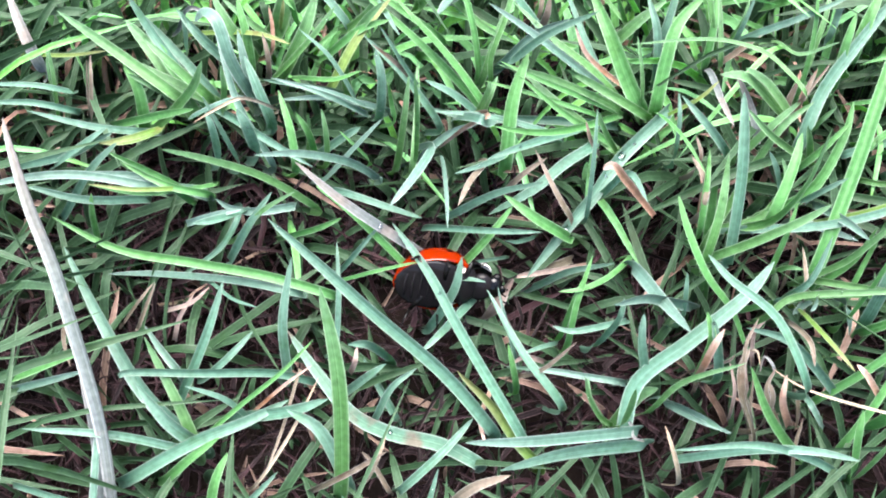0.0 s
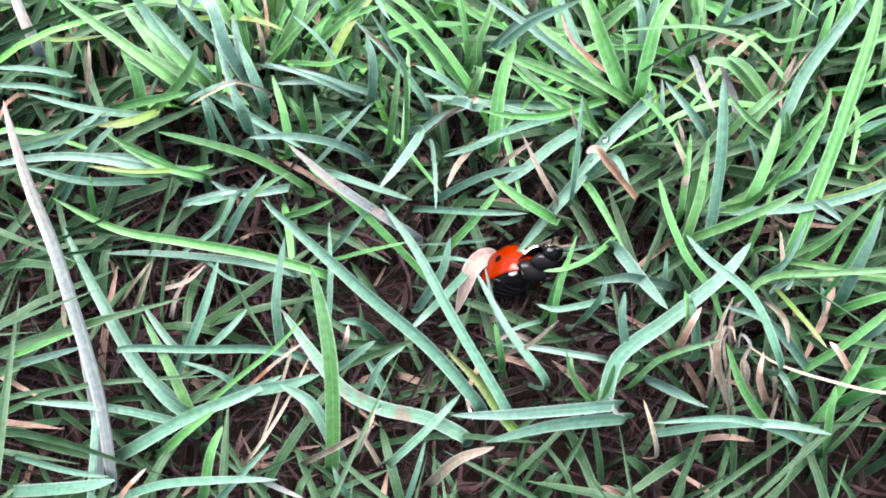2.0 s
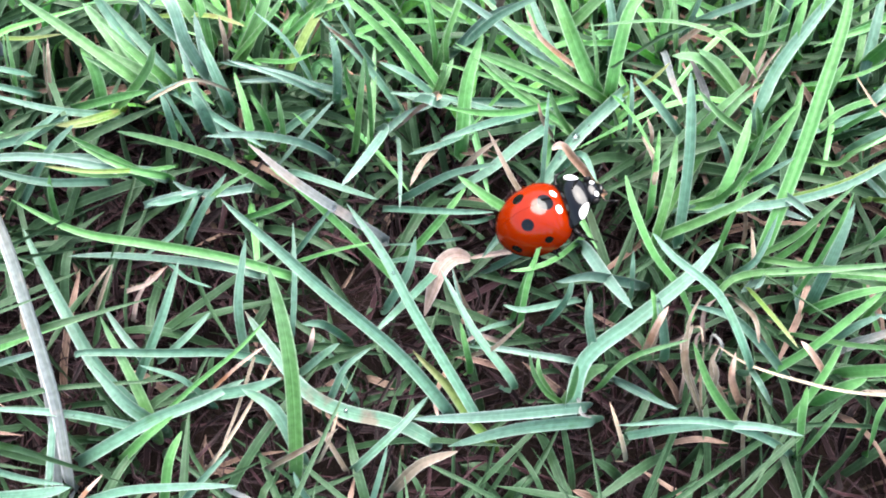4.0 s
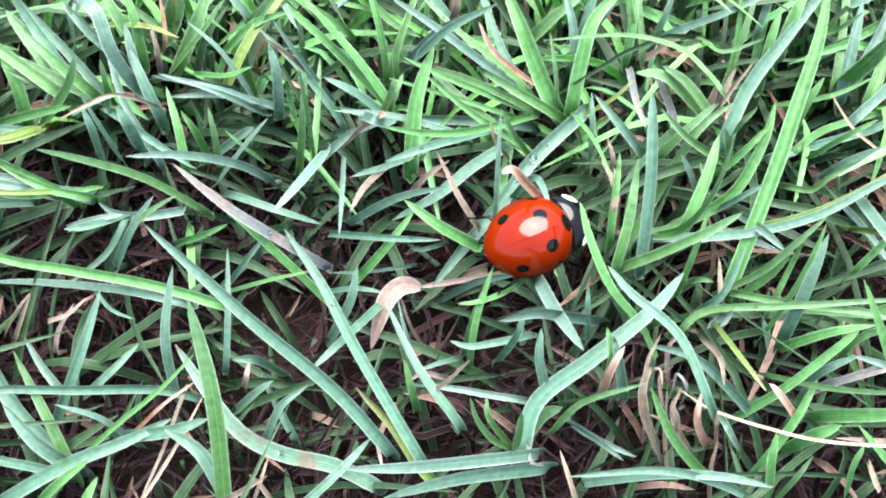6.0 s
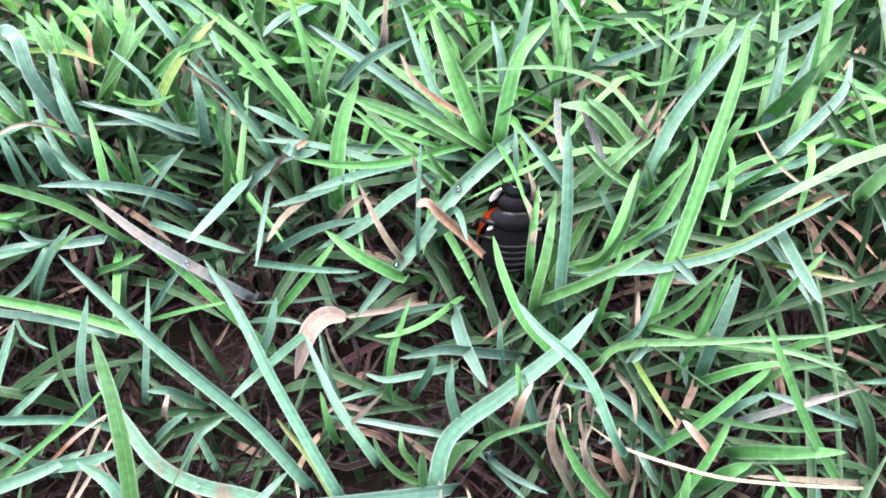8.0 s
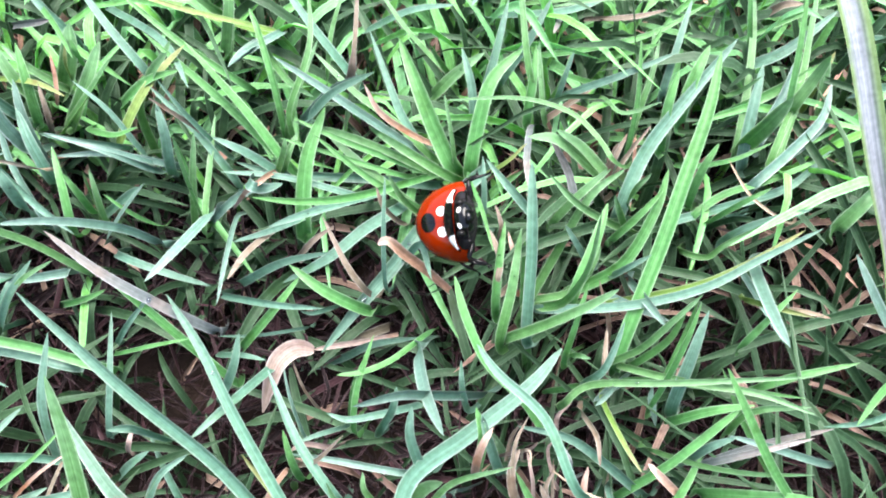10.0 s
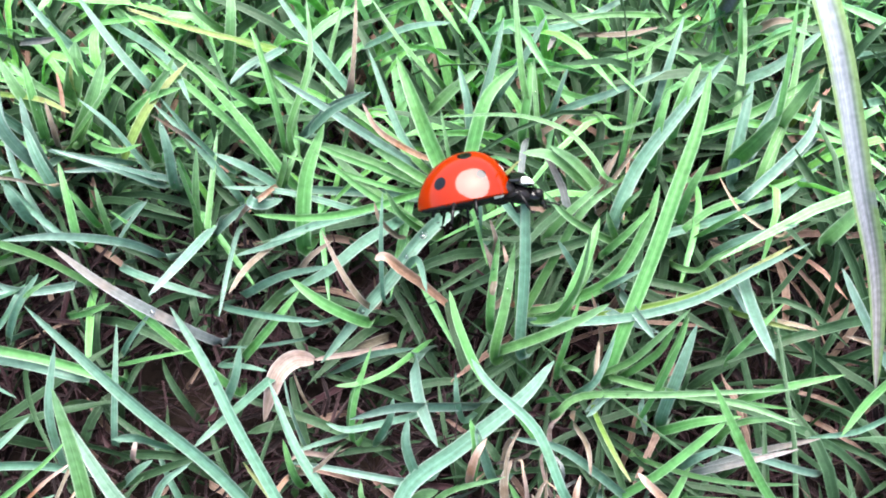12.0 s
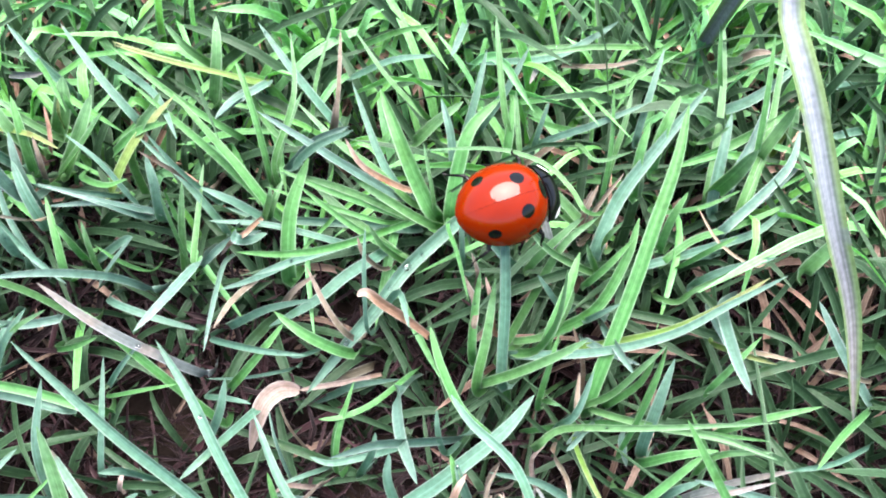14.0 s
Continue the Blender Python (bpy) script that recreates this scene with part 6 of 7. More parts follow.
blade("yellowgreen", 0.32, (-22.5, 37.2, -0.8), (-20.1, 33.3, 6.6), (-18.4, 30.4, 12.0), (-21.2, 29.2, 14.0), (-24.2, 29.1, 15.0))
blade("yellowgreen", 0.42, (-25.2, 43.4, -0.8), (-22.2, 38.1, 7.7), (-19.9, 34.2, 14.0), (-21.2, 32.2, 16.0), (-23.3, 31.7, 16.0))
blade("pale", 0.42, (-23.0, 44.1, -0.8), (-20.2, 38.8, 7.7), (-18.2, 34.9, 14.0), (-15.7, 34.8, 16.0), (-13.7, 34.9, 17.0))
blade("tan", 0.26, (-32.2, 44.9, -0.8), (-29.1, 40.5, 6.0), (-26.8, 37.3, 11.0), (-25.9, 37.8, 14.0), (-25.4, 38.6, 16.0))
blade("bright", 0.37, (-34.9, 44.9, -0.8), (-31.5, 40.5, 6.0), (-29.1, 37.3, 11.0), (-28.2, 37.6, 15.0), (-27.9, 38.9, 17.0))
blade("bleached", 0.51, (28.2, 42.2, -0.8), (25.3, 37.7, 6.6), (23.1, 34.5, 12.0), (22.2, 35.9, 14.0), (20.7, 37.7, 16.0))
blade("bright", 0.64, (31.6, 44.6, -0.8), (28.1, 39.5, 7.1), (25.4, 35.8, 13.0), (22.9, 36.5, 16.0), (21.1, 37.2, 17.0))
blade("bright", 0.57, (21.9, 31.4, -0.8), (20.3, 29.0, 4.4), (19.2, 27.4, 8.0), (21.3, 30.5, 12.0), (23.1, 32.8, 16.0), (25.4, 34.4, 17.0))
blade("green", 0.70, (26.6, 34.0, -0.8), (24.0, 30.7, 6.0), (22.1, 28.3, 11.0), (25.2, 29.0, 14.0), (27.2, 31.9, 16.0), (28.1, 34.4, 17.0))
blade("tan", 0.36, (31.3, 44.3, -0.8), (27.8, 39.3, 7.1), (25.2, 35.6, 13.0), (26.1, 36.7, 15.0), (27.6, 38.3, 16.0))
blade("orange", 0.37, (21.8, 33.7, -0.8), (20.2, 31.3, 4.4), (19.1, 29.5, 8.0), (18.6, 30.5, 12.0), (18.2, 31.8, 13.0))
blade("bright", 0.37, (12.6, 16.3, -0.8), (11.7, 15.1, 4.4), (11.1, 14.2, 8.0), (9.5, 15.0, 12.0), (9.3, 16.1, 13.0))
blade("bright", 0.81, (12.8, 15.7, -0.8), (12.0, 14.6, 3.8), (11.4, 13.9, 7.0), (12.7, 15.3, 11.0), (14.0, 15.7, 12.0))
blade("pale", 0.42, (17.2, 18.1, -0.8), (15.7, 16.5, 5.5), (14.6, 15.4, 10.0), (15.9, 13.5, 13.0), (17.8, 12.3, 14.0))
blade("dead", 0.28, (24.8, 21.2, -0.8), (23.0, 19.6, 4.4), (21.7, 18.5, 8.0), (21.1, 19.8, 11.0), (22.0, 20.7, 12.0))
blade("dead", 0.21, (24.2, 18.4, -0.8), (22.6, 17.2, 3.8), (21.5, 16.3, 7.0), (20.6, 18.1, 10.0), (21.3, 18.6, 11.0))
blade("bleached", 0.20, (25.4, 19.1, -0.8), (23.3, 17.5, 5.0), (21.9, 16.4, 9.0), (21.7, 16.9, 12.0), (21.2, 17.8, 12.0), (21.1, 17.0, 11.0))
blade("orange", 0.48, (27.0, 16.3, -0.8), (25.2, 15.2, 3.8), (24.0, 14.5, 7.0), (22.7, 15.4, 10.0), (22.9, 16.9, 11.0))
blade("tan", 0.31, (23.7, 13.1, -0.8), (22.1, 12.2, 4.0), (21.0, 14.7, 8.0), (20.8, 17.4, 11.0))
blade("dead", 0.24, (22.4, 16.8, -0.8), (20.9, 15.7, 3.8), (19.9, 14.9, 7.0), (19.6, 16.1, 10.0), (19.2, 17.8, 11.0))
blade("tan", 0.28, (26.4, 10.7, -0.8), (24.6, 10.0, 4.0), (23.7, 12.4, 8.0), (23.9, 14.2, 10.0))
blade("orange", 0.32, (3.9, 19.1, -0.8), (3.7, 18.1, 2.8), (3.5, 17.5, 5.0), (2.6, 14.9, 7.0), (2.9, 12.8, 8.0))
blade("dead", 0.31, (8.0, 21.4, -0.8), (7.4, 19.6, 5.0), (6.9, 18.4, 9.0), (5.5, 18.1, 11.0), (4.6, 17.6, 11.0))
blade("tan", 0.29, (-31.0, 26.0, -0.8), (-28.4, 23.9, 5.0), (-26.7, 22.4, 9.0), (-27.0, 20.4, 8.0), (-26.6, 18.6, 7.0))
blade("dead", 0.29, (-21.8, 23.3, -0.8), (-20.3, 21.8, 3.8), (-19.4, 20.7, 7.0), (-18.6, 21.7, 9.0), (-17.5, 23.1, 10.0))
blade("tan", 0.25, (-24.9, 24.3, -0.8), (-23.1, 22.5, 4.4), (-21.8, 21.2, 8.0), (-20.7, 22.4, 10.0), (-20.0, 23.5, 11.0))
blade("dead", 0.28, (-22.6, 25.8, -0.8), (-20.7, 23.7, 5.0), (-19.4, 22.2, 9.0), (-17.3, 22.0, 11.0), (-15.9, 22.8, 12.0))
blade("tan", 0.20, (-11.5, 20.5, -0.8), (-10.6, 18.9, 4.4), (-10.1, 17.9, 8.0), (-10.8, 13.7, 9.0), (-11.5, 10.5, 10.0))
blade("orange", 0.24, (-10.0, 15.0, -0.8), (-9.4, 14.0, 3.8), (-8.9, 13.4, 7.0), (-9.3, 14.5, 9.0), (-9.7, 15.2, 9.0))
blade("dead", 0.36, (-7.4, 20.5, -0.8), (-7.0, 19.3, 3.3), (-6.7, 18.5, 6.0), (-6.2, 18.7, 8.0), (-6.1, 19.8, 8.0))
blade("tan", 0.31, (-4.0, 11.2, -0.8), (-3.8, 10.6, 2.8), (-3.7, 10.2, 5.0), (-4.8, 11.8, 7.0), (-5.5, 12.4, 8.0))
blade("teal", 0.50, (18.1, 13.6, -0.8), (16.6, 12.5, 5.0), (15.6, 11.7, 9.0), (19.2, 11.5, 13.0), (22.6, 11.2, 14.0), (25.4, 10.6, 14.0))
blade("pale", 0.28, (6.0, 21.4, -0.8), (5.6, 20.0, 3.8), (5.3, 19.0, 7.0), (4.4, 21.0, 10.0), (3.8, 23.2, 11.0))
blade("bleached", 0.60, (-25.8, 9.9, -0.8), (-24.1, 9.3, 3.8), (-22.9, 8.8, 7.0), (-22.8, 12.7, 10.0), (-23.2, 15.6, 12.0), (-23.5, 17.2, 13.0))
blade("bleached", 1.18, (-24.6, 9.9, -0.8), (-22.7, 9.2, 4.4), (-21.5, 8.7, 8.0), (-21.7, 12.5, 11.0), (-22.2, 15.3, 13.0), (-23.6, 19.6, 15.0), (-24.8, 22.7, 16.0), (-26.5, 26.2, 17.0), (-27.8, 29.4, 18.0), (-29.3, 32.5, 18.0))


# ---- ladybird (its own space in millimetres: y ahead, z towards its back) ----
def shell_half(y):
    u = (y - 0.2) / (2.4 if y > 0.2 else 3.25)
    return 2.42 * max(1e-6, 1 - abs(u) ** (2.6 if u > 0 else 2.1)) ** (0.5 if u > 0 else 0.62)


def shell_z(x, y):
    u = (y - 0.2) / (2.4 if y > 0.2 else 3.25)
    high = 2.84 * max(1e-6, 1 - abs(u) ** (2.4 if u > 0 else 2.1)) ** (0.55 if u > 0 else 0.6)
    return high * max(0.0, 1 - (abs(x) / shell_half(y)) ** 2.1) ** 0.55 + 0.15


def spotted_mat(name, ground_col, marks, rough=0.4, coat=0.42):
    """marks: (x, y, z, radius, colour), mirrored on both sides of the body."""
    m, nodes, links, bsdf = node_mat(name)
    tc = nodes.new("ShaderNodeTexCoord")
    sep = nodes.new("ShaderNodeSeparateXYZ")
    links.new(tc.outputs["Object"], sep.inputs[0])
    fold = nodes.new("ShaderNodeMath")
    fold.operation = 'ABSOLUTE'
    links.new(sep.outputs[0], fold.inputs[0])
    comb = nodes.new("ShaderNodeCombineXYZ")
    links.new(fold.outputs[0], comb.inputs[0])
    links.new(sep.outputs[1], comb.inputs[1])
    links.new(sep.outputs[2], comb.inputs[2])
    wob = noise_node(nodes, links, 1500.0, 2.0, tc.outputs["Object"])
    tone = noise_node(nodes, links, 380.0, 3.0, tc.outputs["Object"])
    col = ramp_node(nodes, links, tone.outputs["Fac"], [(0.3, tuple(0.85 * c for c in ground_col)), (0.7, tuple(min(1, 1.12 * c) for c in ground_col))]).outputs[0]
    for x, y, z, rad, mark in marks:
        dist = nodes.new("ShaderNodeVectorMath")
        dist.operation = 'DISTANCE'
        links.new(comb.outputs[0], dist.inputs[0])
        dist.inputs[1].default_value = (x * MM, y * MM, z * MM)
        add = nodes.new("ShaderNodeMath")
        add.operation = 'MULTIPLY_ADD'
        links.new(wob.outputs["Fac"], add.inputs[0])
        add.inputs[1].default_value = 0.16 * rad * MM
        links.new(dist.outputs["Value"], add.inputs[2])
        rim = nodes.new("ShaderNodeMapRange")
        rim.inputs["From Min"].default_value = rad * MM * 1.12
        rim.inputs["From Max"].default_value = rad * MM * 0.98
        links.new(add.outputs[0], rim.inputs["Value"])
        col = mix_node(nodes, links, rim.outputs[0], col, mark)
    links.new(col, bsdf.inputs["Base Color"])
    bsdf.inputs["Roughness"].default_value = rough
    bsdf.inputs["Coat Weight"].default_value = coat
    bsdf.inputs["Coat Roughness"].default_value = 0.03
    bsdf.inputs["Coat IOR"].default_value = 1.6
    bsdf.inputs["Specular IOR Level"].default_value = 0.0
    pits = noise_node(nodes, links, 6000.0, 2.0, tc.outputs["Object"])
    bump = nodes.new("ShaderNodeBump")
    bump.inputs["Strength"].default_value, bump.inputs["Distance"].default_value = 0.12, 0.00002
    links.new(pits.outputs["Fac"], bump.inputs["Height"])
    links.new(bump.outputs[0], bsdf.inputs["Normal"])
    return m


BLACK, WHITE, RED = (0.0018, 0.0018, 0.002), (0.58, 0.57, 0.55), (0.128, 0.0078, 0.0001)
SHELL = spotted_mat("wing_case", RED, [
    (0.60, 2.18, shell_z(0.60, 2.18), 0.30, WHITE),
    (0.0, 1.70, shell_z(0.0, 1.70), 0.60, BLACK),
    (1.00, 0.10, shell_z(1.00, 0.10), 0.44, BLACK),
    (2.10, 0.70, shell_z(2.10, 0.70), 0.30, BLACK),
    (1.60, -1.65, shell_z(1.60, -1.65), 0.40, BLACK)])
SHIELD = spotted_mat("neck_shield", BLACK, [(1.42, 3.5, 1.0, 0.62, WHITE)], 0.16)
FACE = spotted_mat("head_skin", BLACK, [(0.46, 4.50, 0.98, 0.18, WHITE)], 0.2)
UNDER = spotted_mat("underside_skin", (0.009, 0.008, 0.009), [(1.75, 1.55, 0.05, 0.34, (0.6, 0.55, 0.48))], 0.3, 0.2)
LIMB = spotted_mat("leg_skin", (0.005, 0.0045, 0.0045), [], 0.3, 0.2)


def dome(bm, zfun, rows_y, half, cols, x_from, x_to, bottom):
    """A curved plate over rows of y, each cols wide, closed with an inner skin."""
    skins = []
    mid_y = 0.5 * (rows_y[0] + rows_y[-1])
    for inner in (0, 1):
        grid = []
        for y in rows_y:
            w = half(y)
            row = []
            for i in range(cols + 1):
                x = w * math.sin((x_from + (x_to - x_from) * i / cols) * math.pi / 2)
                z = zfun(x, y)
                row.append(bm.verts.new(Vector((x * (1 - .035 * inner), mid_y + (y - mid_y) * (1 - .035 * inner), z - 0.09 * inner)) * MM))
            grid.append(row)
        skins.append(grid)
    for grid in skins:
        for a, b in zip(grid, grid[1:]):
            for i in range(cols):
                bm.faces.new((a[i], a[i + 1], b[i + 1], b[i]))
    out, inn = skins
    ring_o = out[0] + [r[-1] for r in out[1:-1]] + out[-1][::-1] + [r[0] for r in out[-2:0:-1]]
    ring_i = inn[0] + [r[-1] for r in inn[1:-1]] + inn[-1][::-1] + [r[0] for r in inn[-2:0:-1]]
    rim_o, rim_i = [bm.verts.new(v.co) for v in ring_o], [bm.verts.new(v.co) for v in ring_i]
    for k in range(len(rim_o)):
        j = (k + 1) % len(rim_o)
        bm.faces.new((rim_o[k], rim_o[j], rim_i[j], rim_i[k]))


def tube(bm, pts, radii, sides=8):
    rings = []
    for k, p in enumerate(pts):
        p = Vector(p) * MM
        t = (Vector(pts[min(k + 1, len(pts) - 1)]) - Vector(pts[max(k - 1, 0)])).normalized()
        a = t.orthogonal().normalized()
        b = t.cross(a)
        rings.append([bm.verts.new(p + (a * math.cos(q) + b * math.sin(q)) * radii[k] * MM) for q in (math.tau * i / sides for i in range(sides))])
    for r0, r1 in zip(rings, rings[1:]):
        for i in range(sides):
            bm.faces.new((r0[i], r0[(i + 1) % sides], r1[(i + 1) % sides], r1[i]))
    bm.faces.new(rings[0][::-1])
    bm.faces.new(rings[-1])


def ball(bm, centre, radii, rings=12, sides=20, shape=None):
    first = len(bm.verts)
    bmesh.ops.create_uvsphere(bm, u_segments=sides, v_segments=rings, radius=1.0)
    bm.verts.ensure_lookup_table()
    for v in bm.verts[first:]:
        c = v.co.copy()
        if shape:
            c = shape(c)
        v.co = Vector([(centre[i] + c[i] * radii[i]) * MM for i in range(3)])


def ladybird():
    bug = new("ladybird")
    bug.empty_display_size = 0.002
    tagged(bug, "glossy red seven-spotted ladybird climbing over grass blades", "ladybird")

    ys = [0.2 + (3.25 if k < 0 else 2.4) * math.sin(math.pi / 2 * k / 16) * 0.997 for k in range(-16, 16)]
    for name, a, b in (("right_wing_case", 0.0025, 1.0), ("left_wing_case", -0.0025, -1.0)):
        bm = bmesh.new()
        dome(bm, shell_z, ys, shell_half, 14, a, b, 0)
        part(name, bm, SHELL, bug, "shiny red wing case with round black spots")

    bm = bmesh.new()
    ball(bm, (0, -0.25, 0.08), (2.2, 2.7, 0.5), shape=lambda c: Vector((c.x, c.y, c.z * (0.75 if c.z < 0 else 1))))
    for k in range(5):
        y = -2.1 + k * 0.55
        w = 1.95 * max(0.05, 1 - abs((y + .2) / 2.6) ** 2) ** .5
        tube(bm, [(-w, y, 0.12), (-w * .5, y - .12, -.22), (0, y - .16, -.32), (w * .5, y - .12, -.22), (w, y, 0.12)], [.05, .1, .12, .1, .05])
    part("abdomen", bm, UNDER, bug, "black segmented underside")

    bm = bmesh.new()
    ball(bm, (0, 1.9, 0.35), (1.75, 1.0, 0.8))
    part("thorax", bm, UNDER, bug)

    def shield_half(y):
        u = (y - 2.3) / 1.65
        return 1.8 * max(0.0, 1 - max(0.0, u) ** 4) ** 0.5 * (0.9 + 0.1 * (1 - u))

    def shield_z(x, y):
        u = (y - 2.3) / 1.65
        return 0.35 + (0.8 + 0.5 * math.sin(math.pi * (0.12 + 0.8 * u))) * max(0.0, 1 - (abs(x) / 2.05) ** 2.2) ** 0.7

    bm = bmesh.new()
    dome(bm, shield_z, [2.3 + 1.65 * k / 14 * 0.98 for k in range(15)], shield_half, 18, -1, 1, 0)
    nods = [part("neck_shield", bm, SHIELD, bug, "black neck shield with white corner patches")]

    bm = bmesh.new()
    ball(bm, (0, 3.2, 0.4), (1.2, 0.9, 0.55))
    nods.append(part("neck", bm, UNDER, bug))

    bm = bmesh.new()
    ball(bm, (0, 4.08, 0.58), (0.92, 0.70, 0.56))
    tube(bm, [(-.35, 4.66, .5), (0, 4.84, .42), (.35, 4.66, .5)], [.14, .2, .14])
    head = part("head", bm, FACE, bug, "black head with two white spots")
    nods.append(head)
    for side in (-1, 1):
        bm = bmesh.new()
        ball(bm, (side * .84, 4.24, .82), (.2, .3, .26), 8, 12)
        part("eye", bm, LIMB, head)
        bm = bmesh.new()
        tube(bm, [(side * .58, 4.58, .56), (side * .95, 4.74, .48), (side * 1.25, 5.32, .56), (side * 1.4, 5.52, .56)], [.06, .045, .06, .1])
        part("antenna", bm, LIMB, head)
        bm = bmesh.new()
        tube(bm, [(side * .25, 4.72, .4), (side * .32, 4.98, .27), (side * .3, 5.1, .2)], [.07, .05, .08])
        part("palp", bm, LIMB, head)

    legs = []
    for y, ahead in ((1.75, 0.5), (0.45, 0.0), (-0.85, -0.7)):
        for side in (-1, 1):
            bm = bmesh.new()
            tube(bm, [(0, 0, 0), (side * .7, ahead * .45, .02), (side * 1.5, ahead * 1.0, .14)], [.17, .21, .12])
            leg = part("leg", bm, LIMB, bug, "jointed black leg")
            leg.location = Vector((side * 0.85, y, -0.12)) * MM
            bm = bmesh.new()
            tube(bm, [(side * 1.48, ahead * .98, .14), (side * 1.65, ahead * 1.3, -.3), (side * 1.8, ahead * 1.65, -.9)], [.11, .10, .07])
            part("shin", bm, LIMB, leg)
            bm = bmesh.new()
            tube(bm, [(side * 1.79, ahead * 1.63, -.88), (side * 1.9, ahead * 1.8, -1.1), (side * 2.05, ahead * 2.0, -1.12)], [.06, .08, .04])
            part("foot", bm, LIMB, leg)
            legs.append((leg, side, y))
    return bug, legs, nods


BUG, LEGS, NODS = ladybird()

# a broad dead leaf that the ladybird pushes up, and a rolled one beside its way
LEAF = blade("dead", 1.2, (5.2, 25.4, 7.2), (4.0, 25.2, 8.0), (3.0, 24.2, 8.2), (2.4, 22.9, 7.2), (1.8, 21.4, 5.6), fold=0.45, roll=0.25, leafy=True, label="broad dead tan leaf, curled, hanging from a dry stalk")
blade("dead", 0.35, (10.9, 27.0, 6.0), (8.7, 26.2, 6.8), (6.8, 25.8, 7.0), (5.1, 25.4, 7.2), fold=0.6)
blade("orange", 0.55, (14.3, 27.2, 13.9), (12.8, 27.6, 16.1), (11.6, 27.7, 18.1), (10.7, 27.9, 19.5), (10.1, 27.8, 19.4), fold=0.9, roll=0.4, label="rolled orange-brown dead leaf with a torn pale tip")
blade("green", 0.5, (20.1, 18.9, 11.7), (18.5, 20.1, 14.8), (16.4, 21.4, 17.4), (15.1, 23.7, 19.0), (14.5, 25.7, 19.9))


def dew_material():
    m, nodes, links, bsdf = node_mat("dew_water")
    bsdf.inputs["Roughness"].default_value, bsdf.inputs["IOR"].default_value = 0.0, 1.33
    bsdf.inputs["Transmission Weight"].default_value = 1.0
    return m


DEW = dew_material()


def dew_drop(size, place):
    bm = bmesh.new()
    ball(bm, (0, 0, 0), (size, size * 1.25, size * 0.7), 10, 16)
    me = bpy.data.meshes.new("dew_drop")
    for f in bm.faces:
        f.smooth = True
    bm.to_mesh(me)
    bm.free()
    me.materials.append(DEW)
    ob = new("dew_drop", me)
    ob.location = Vector(place) * MM
    tagged(ob, "clear dew drop resting on a grass blade", "dew drop", "dew drops")


for drop_size, drop_place in DROPS:
    dew_drop(drop_size, drop_place)
dew_drop(0.28, (12.83, 32.59, 12.89))
dew_drop(0.13, (11.70, 31.11, 12.48))
dew_drop(0.12, (13.81, 33.49, 13.01))
dew_drop(0.20, (8.78, 27.65, 11.16))
dew_drop(0.16, (-4.21, 26.17, 14.40))
dew_drop(0.14, (-2.63, 25.89, 12.51))
dew_drop(0.15, (-3.64, 13.88, 7.29))
dew_drop(0.12, (-0.21, 22.14, 12.51))

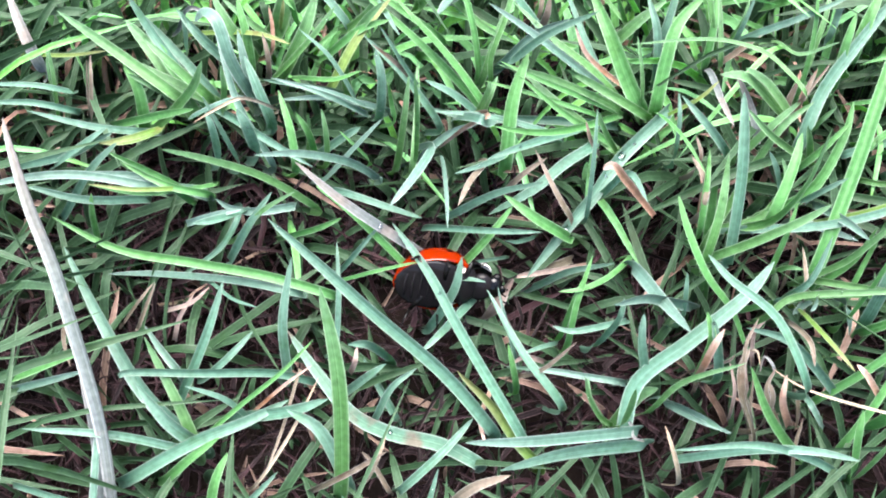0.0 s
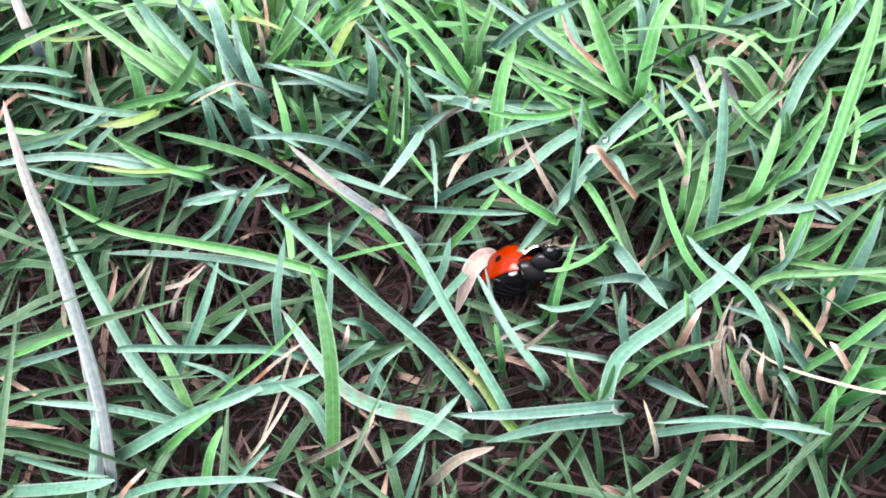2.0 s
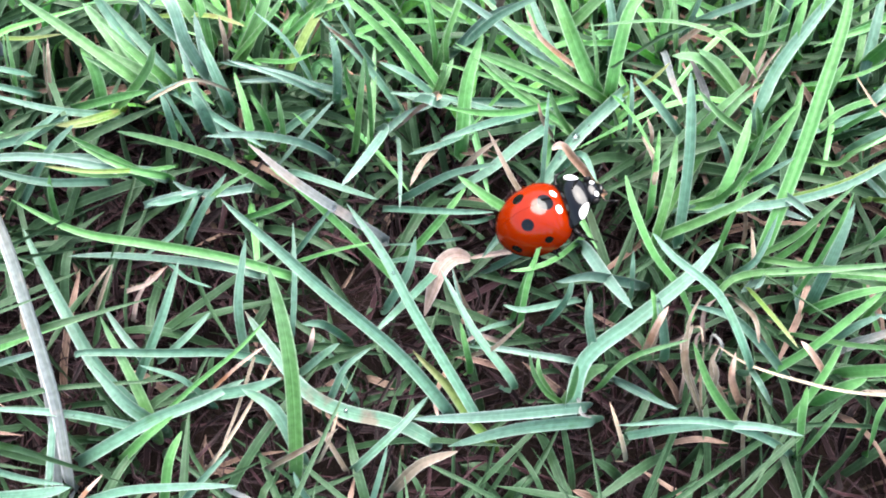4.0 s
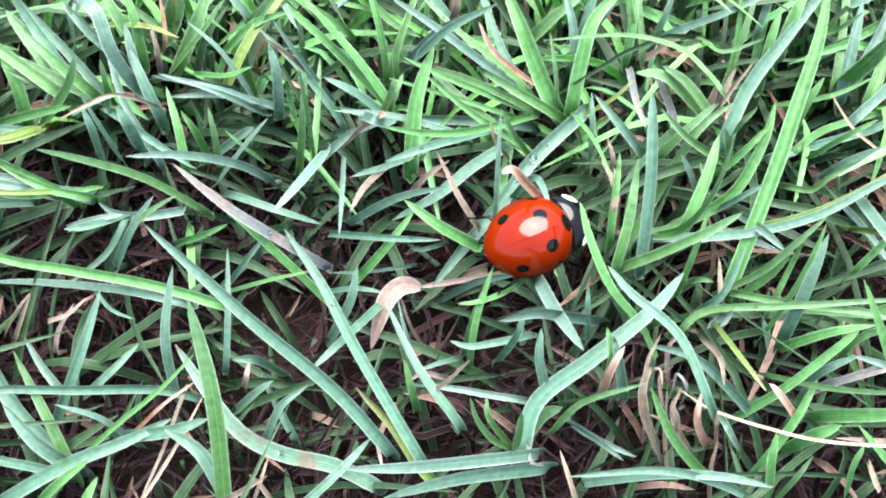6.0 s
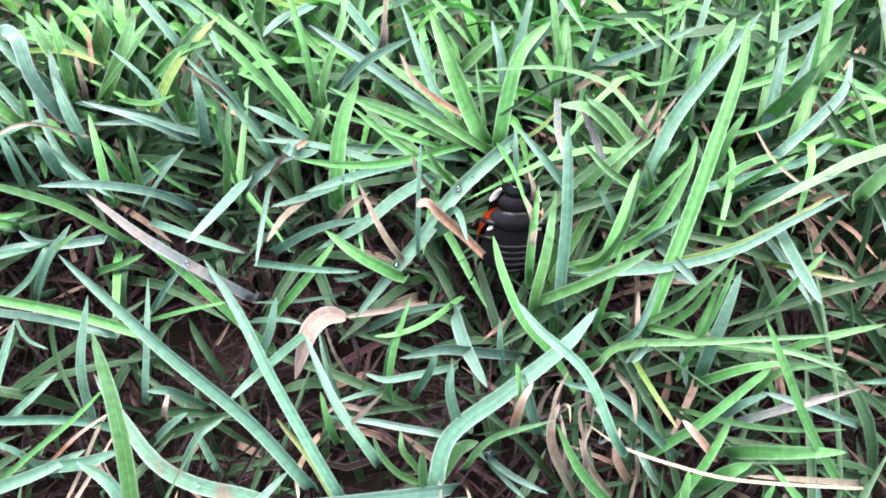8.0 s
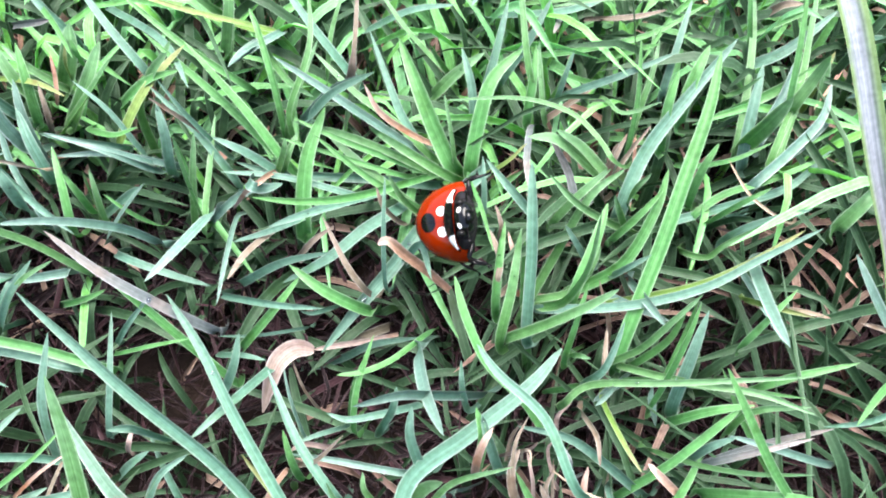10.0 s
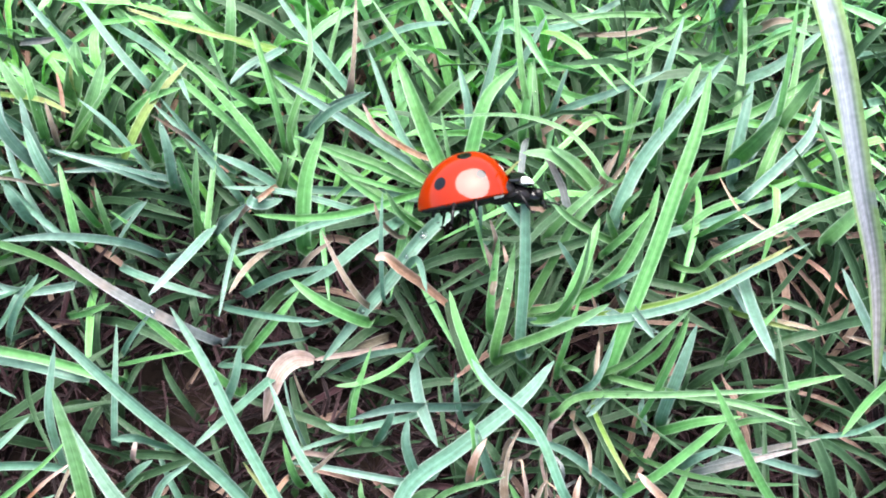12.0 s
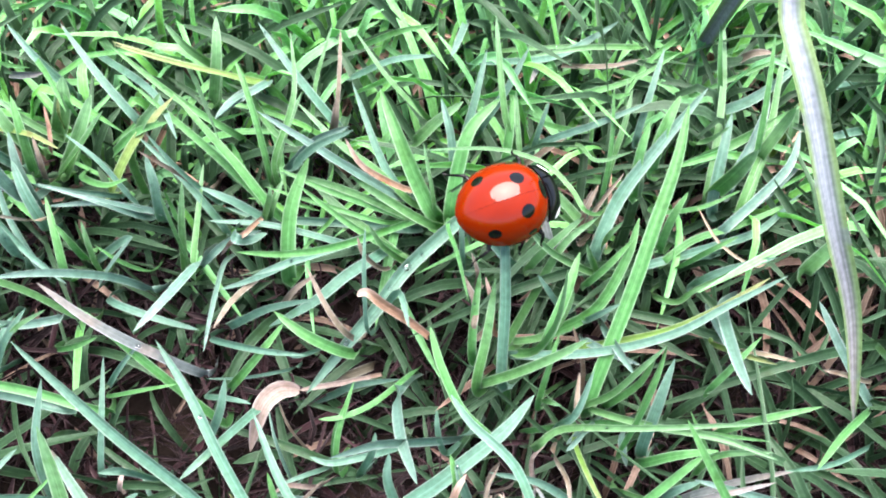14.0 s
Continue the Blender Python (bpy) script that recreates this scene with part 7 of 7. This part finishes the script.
# millimetres and degrees
BUG_ROWS = [
    (0.0, -0.47, 23.26, 10.92, -159.9, -62.3, 70.7),
    (0.5, 1.83, 24.07, 9.18, -163.8, -81.9, 62.0),
    (1.0, 1.35, 23.28, 8.99, -173.2, -61.5, 71.1),
    (1.5, 3.24, 22.47, 9.03, 139.1, -78.2, 125.2),
    (2.0, 6.15, 23.20, 7.29, 91.8, -42.0, -173.5),
    (2.5, 7.91, 23.14, 11.57, 82.7, -4.2, -109.0),
    (3.0, 7.98, 23.64, 12.43, 78.4, 0.6, -97.7),
    (3.2, 8.47, 24.26, 12.38, 74.1, -8.9, -98.5),
    (4.2, 9.85, 25.33, 14.30, 22.9, 11.8, -69.1),
    (5.3, 11.24, 26.41, 14.63, -27.3, 47.5, -65.6),
    (5.5, 11.46, 26.50, 12.84, -38.0, 36.0, -75.2),
    (5.7, 12.00, 25.62, 13.88, -15.5, 25.4, -68.7),
    (6.0, 11.86, 25.31, 15.61, -9.8, 19.6, -66.2),
    (6.3, 11.28, 25.06, 17.21, 9.1, 9.2, -71.5),
    (6.5, 11.70, 24.86, 16.84, 7.3, 7.0, -72.6),
    (6.7, 12.19, 25.01, 15.98, 6.4, -0.4, -75.5),
    (7.0, 12.86, 25.44, 15.31, 1.3, -39.8, -80.8),
    (7.3, 13.96, 26.65, 14.75, 39.1, -42.5, -101.3),
    (7.5, 15.60, 26.52, 13.72, 82.0, -35.2, -134.4),
    (8.0, 16.50, 29.00, 11.90, 111.9, -0.9, -179.1),
    (8.2, 16.00, 29.20, 12.70, 103.5, 5.4, 169.1),
    (9.3, 15.55, 29.64, 15.87, 90.0, 4.3, -106.4),
    (10.3, 15.12, 30.38, 18.54, 84.2, 23.3, -81.5),
    (10.5, 15.23, 30.77, 18.55, 80.5, 8.1, -83.4),
    (11.0, 15.29, 30.79, 19.85, 59.9, 0.2, -91.3),
    (11.5, 15.56, 30.90, 20.50, 53.3, -26.0, -111.4),
    (12.0, 15.64, 30.57, 21.43, 2.8, -65.3, -80.2),
    (12.3, 15.98, 31.34, 20.87, 17.4, -53.5, -53.0),
    (12.5, 15.77, 31.95, 21.04, -0.7, -56.1, -31.7),
    (12.7, 15.99, 31.62, 21.81, 6.8, -39.9, -42.0),
    (12.9, 16.07, 31.66, 21.99, 18.9, -20.8, -47.6),
    (13.0, 15.83, 32.16, 22.17, 15.0, -16.8, -44.8),
    (13.1, 16.31, 32.26, 22.90, 14.7, -11.1, -43.9),
    (13.3, 16.63, 32.16, 23.96, 12.3, -1.7, -38.8),
    (13.5, 17.05, 31.52, 24.11, -5.9, 14.0, -51.6),
    (14.0, 18.52, 32.08, 22.90, -15.8, 19.3, -69.4),
]

# how far neck shield and head nod (seconds, degrees; negative: down)
NOD_ROWS = [(0.0, -8), (0.5, -12), (1.0, -10), (1.5, 0), (2.0, 10), (2.5, 4), (3.0, 5), (5.3, -30), (6.0, -22), (6.5, 9), (7.0, 2), (8.0, 0),
            (10.5, 0), (11.0, 4), (11.5, -20), (12.0, -32), (12.5, -28), (12.8, -12), (13.0, -4), (13.5, -28), (14.0, -38)]


def motions():
    walk(BUG, [(t, pose(x * MM, y * MM, z * MM, rx, ry, rz)) for t, x, y, z, rx, ry, rz in BUG_ROWS])
    hinge = Vector((0, 2.35, 0.8)) * MM
    for ob in NODS:
        walk(ob, [(t, Matrix.Translation(hinge) @ pose(0, 0, 0, a) @ Matrix.Translation(-hinge)) for t, a in NOD_ROWS])
    at = LEAF.location.copy()
    walk(LEAF, [(t, pose(at.x, at.y, at.z, rx, 0, rz)) for t, rx, rz in ((0.0, 55, 20), (1.5, 50, 18), (1.8, 20, 6), (2.0, 0, 0), (14.0, 0, 0))])
    for leg, side, y in LEGS:
        first = 0 if (side > 0) == (abs(y) > 0.5) else 0.5
        rows = []
        for k in range(57):
            t = 0.25 * k
            swing = math.sin(math.tau * (t / 0.9 + first))
            lift = max(0.0, math.cos(math.tau * (t / 0.9 + first)))
            rows.append((t, pose(*leg.location, 0, -side * 12 * lift, 16 * swing)))
        walk(leg, rows)


motions()
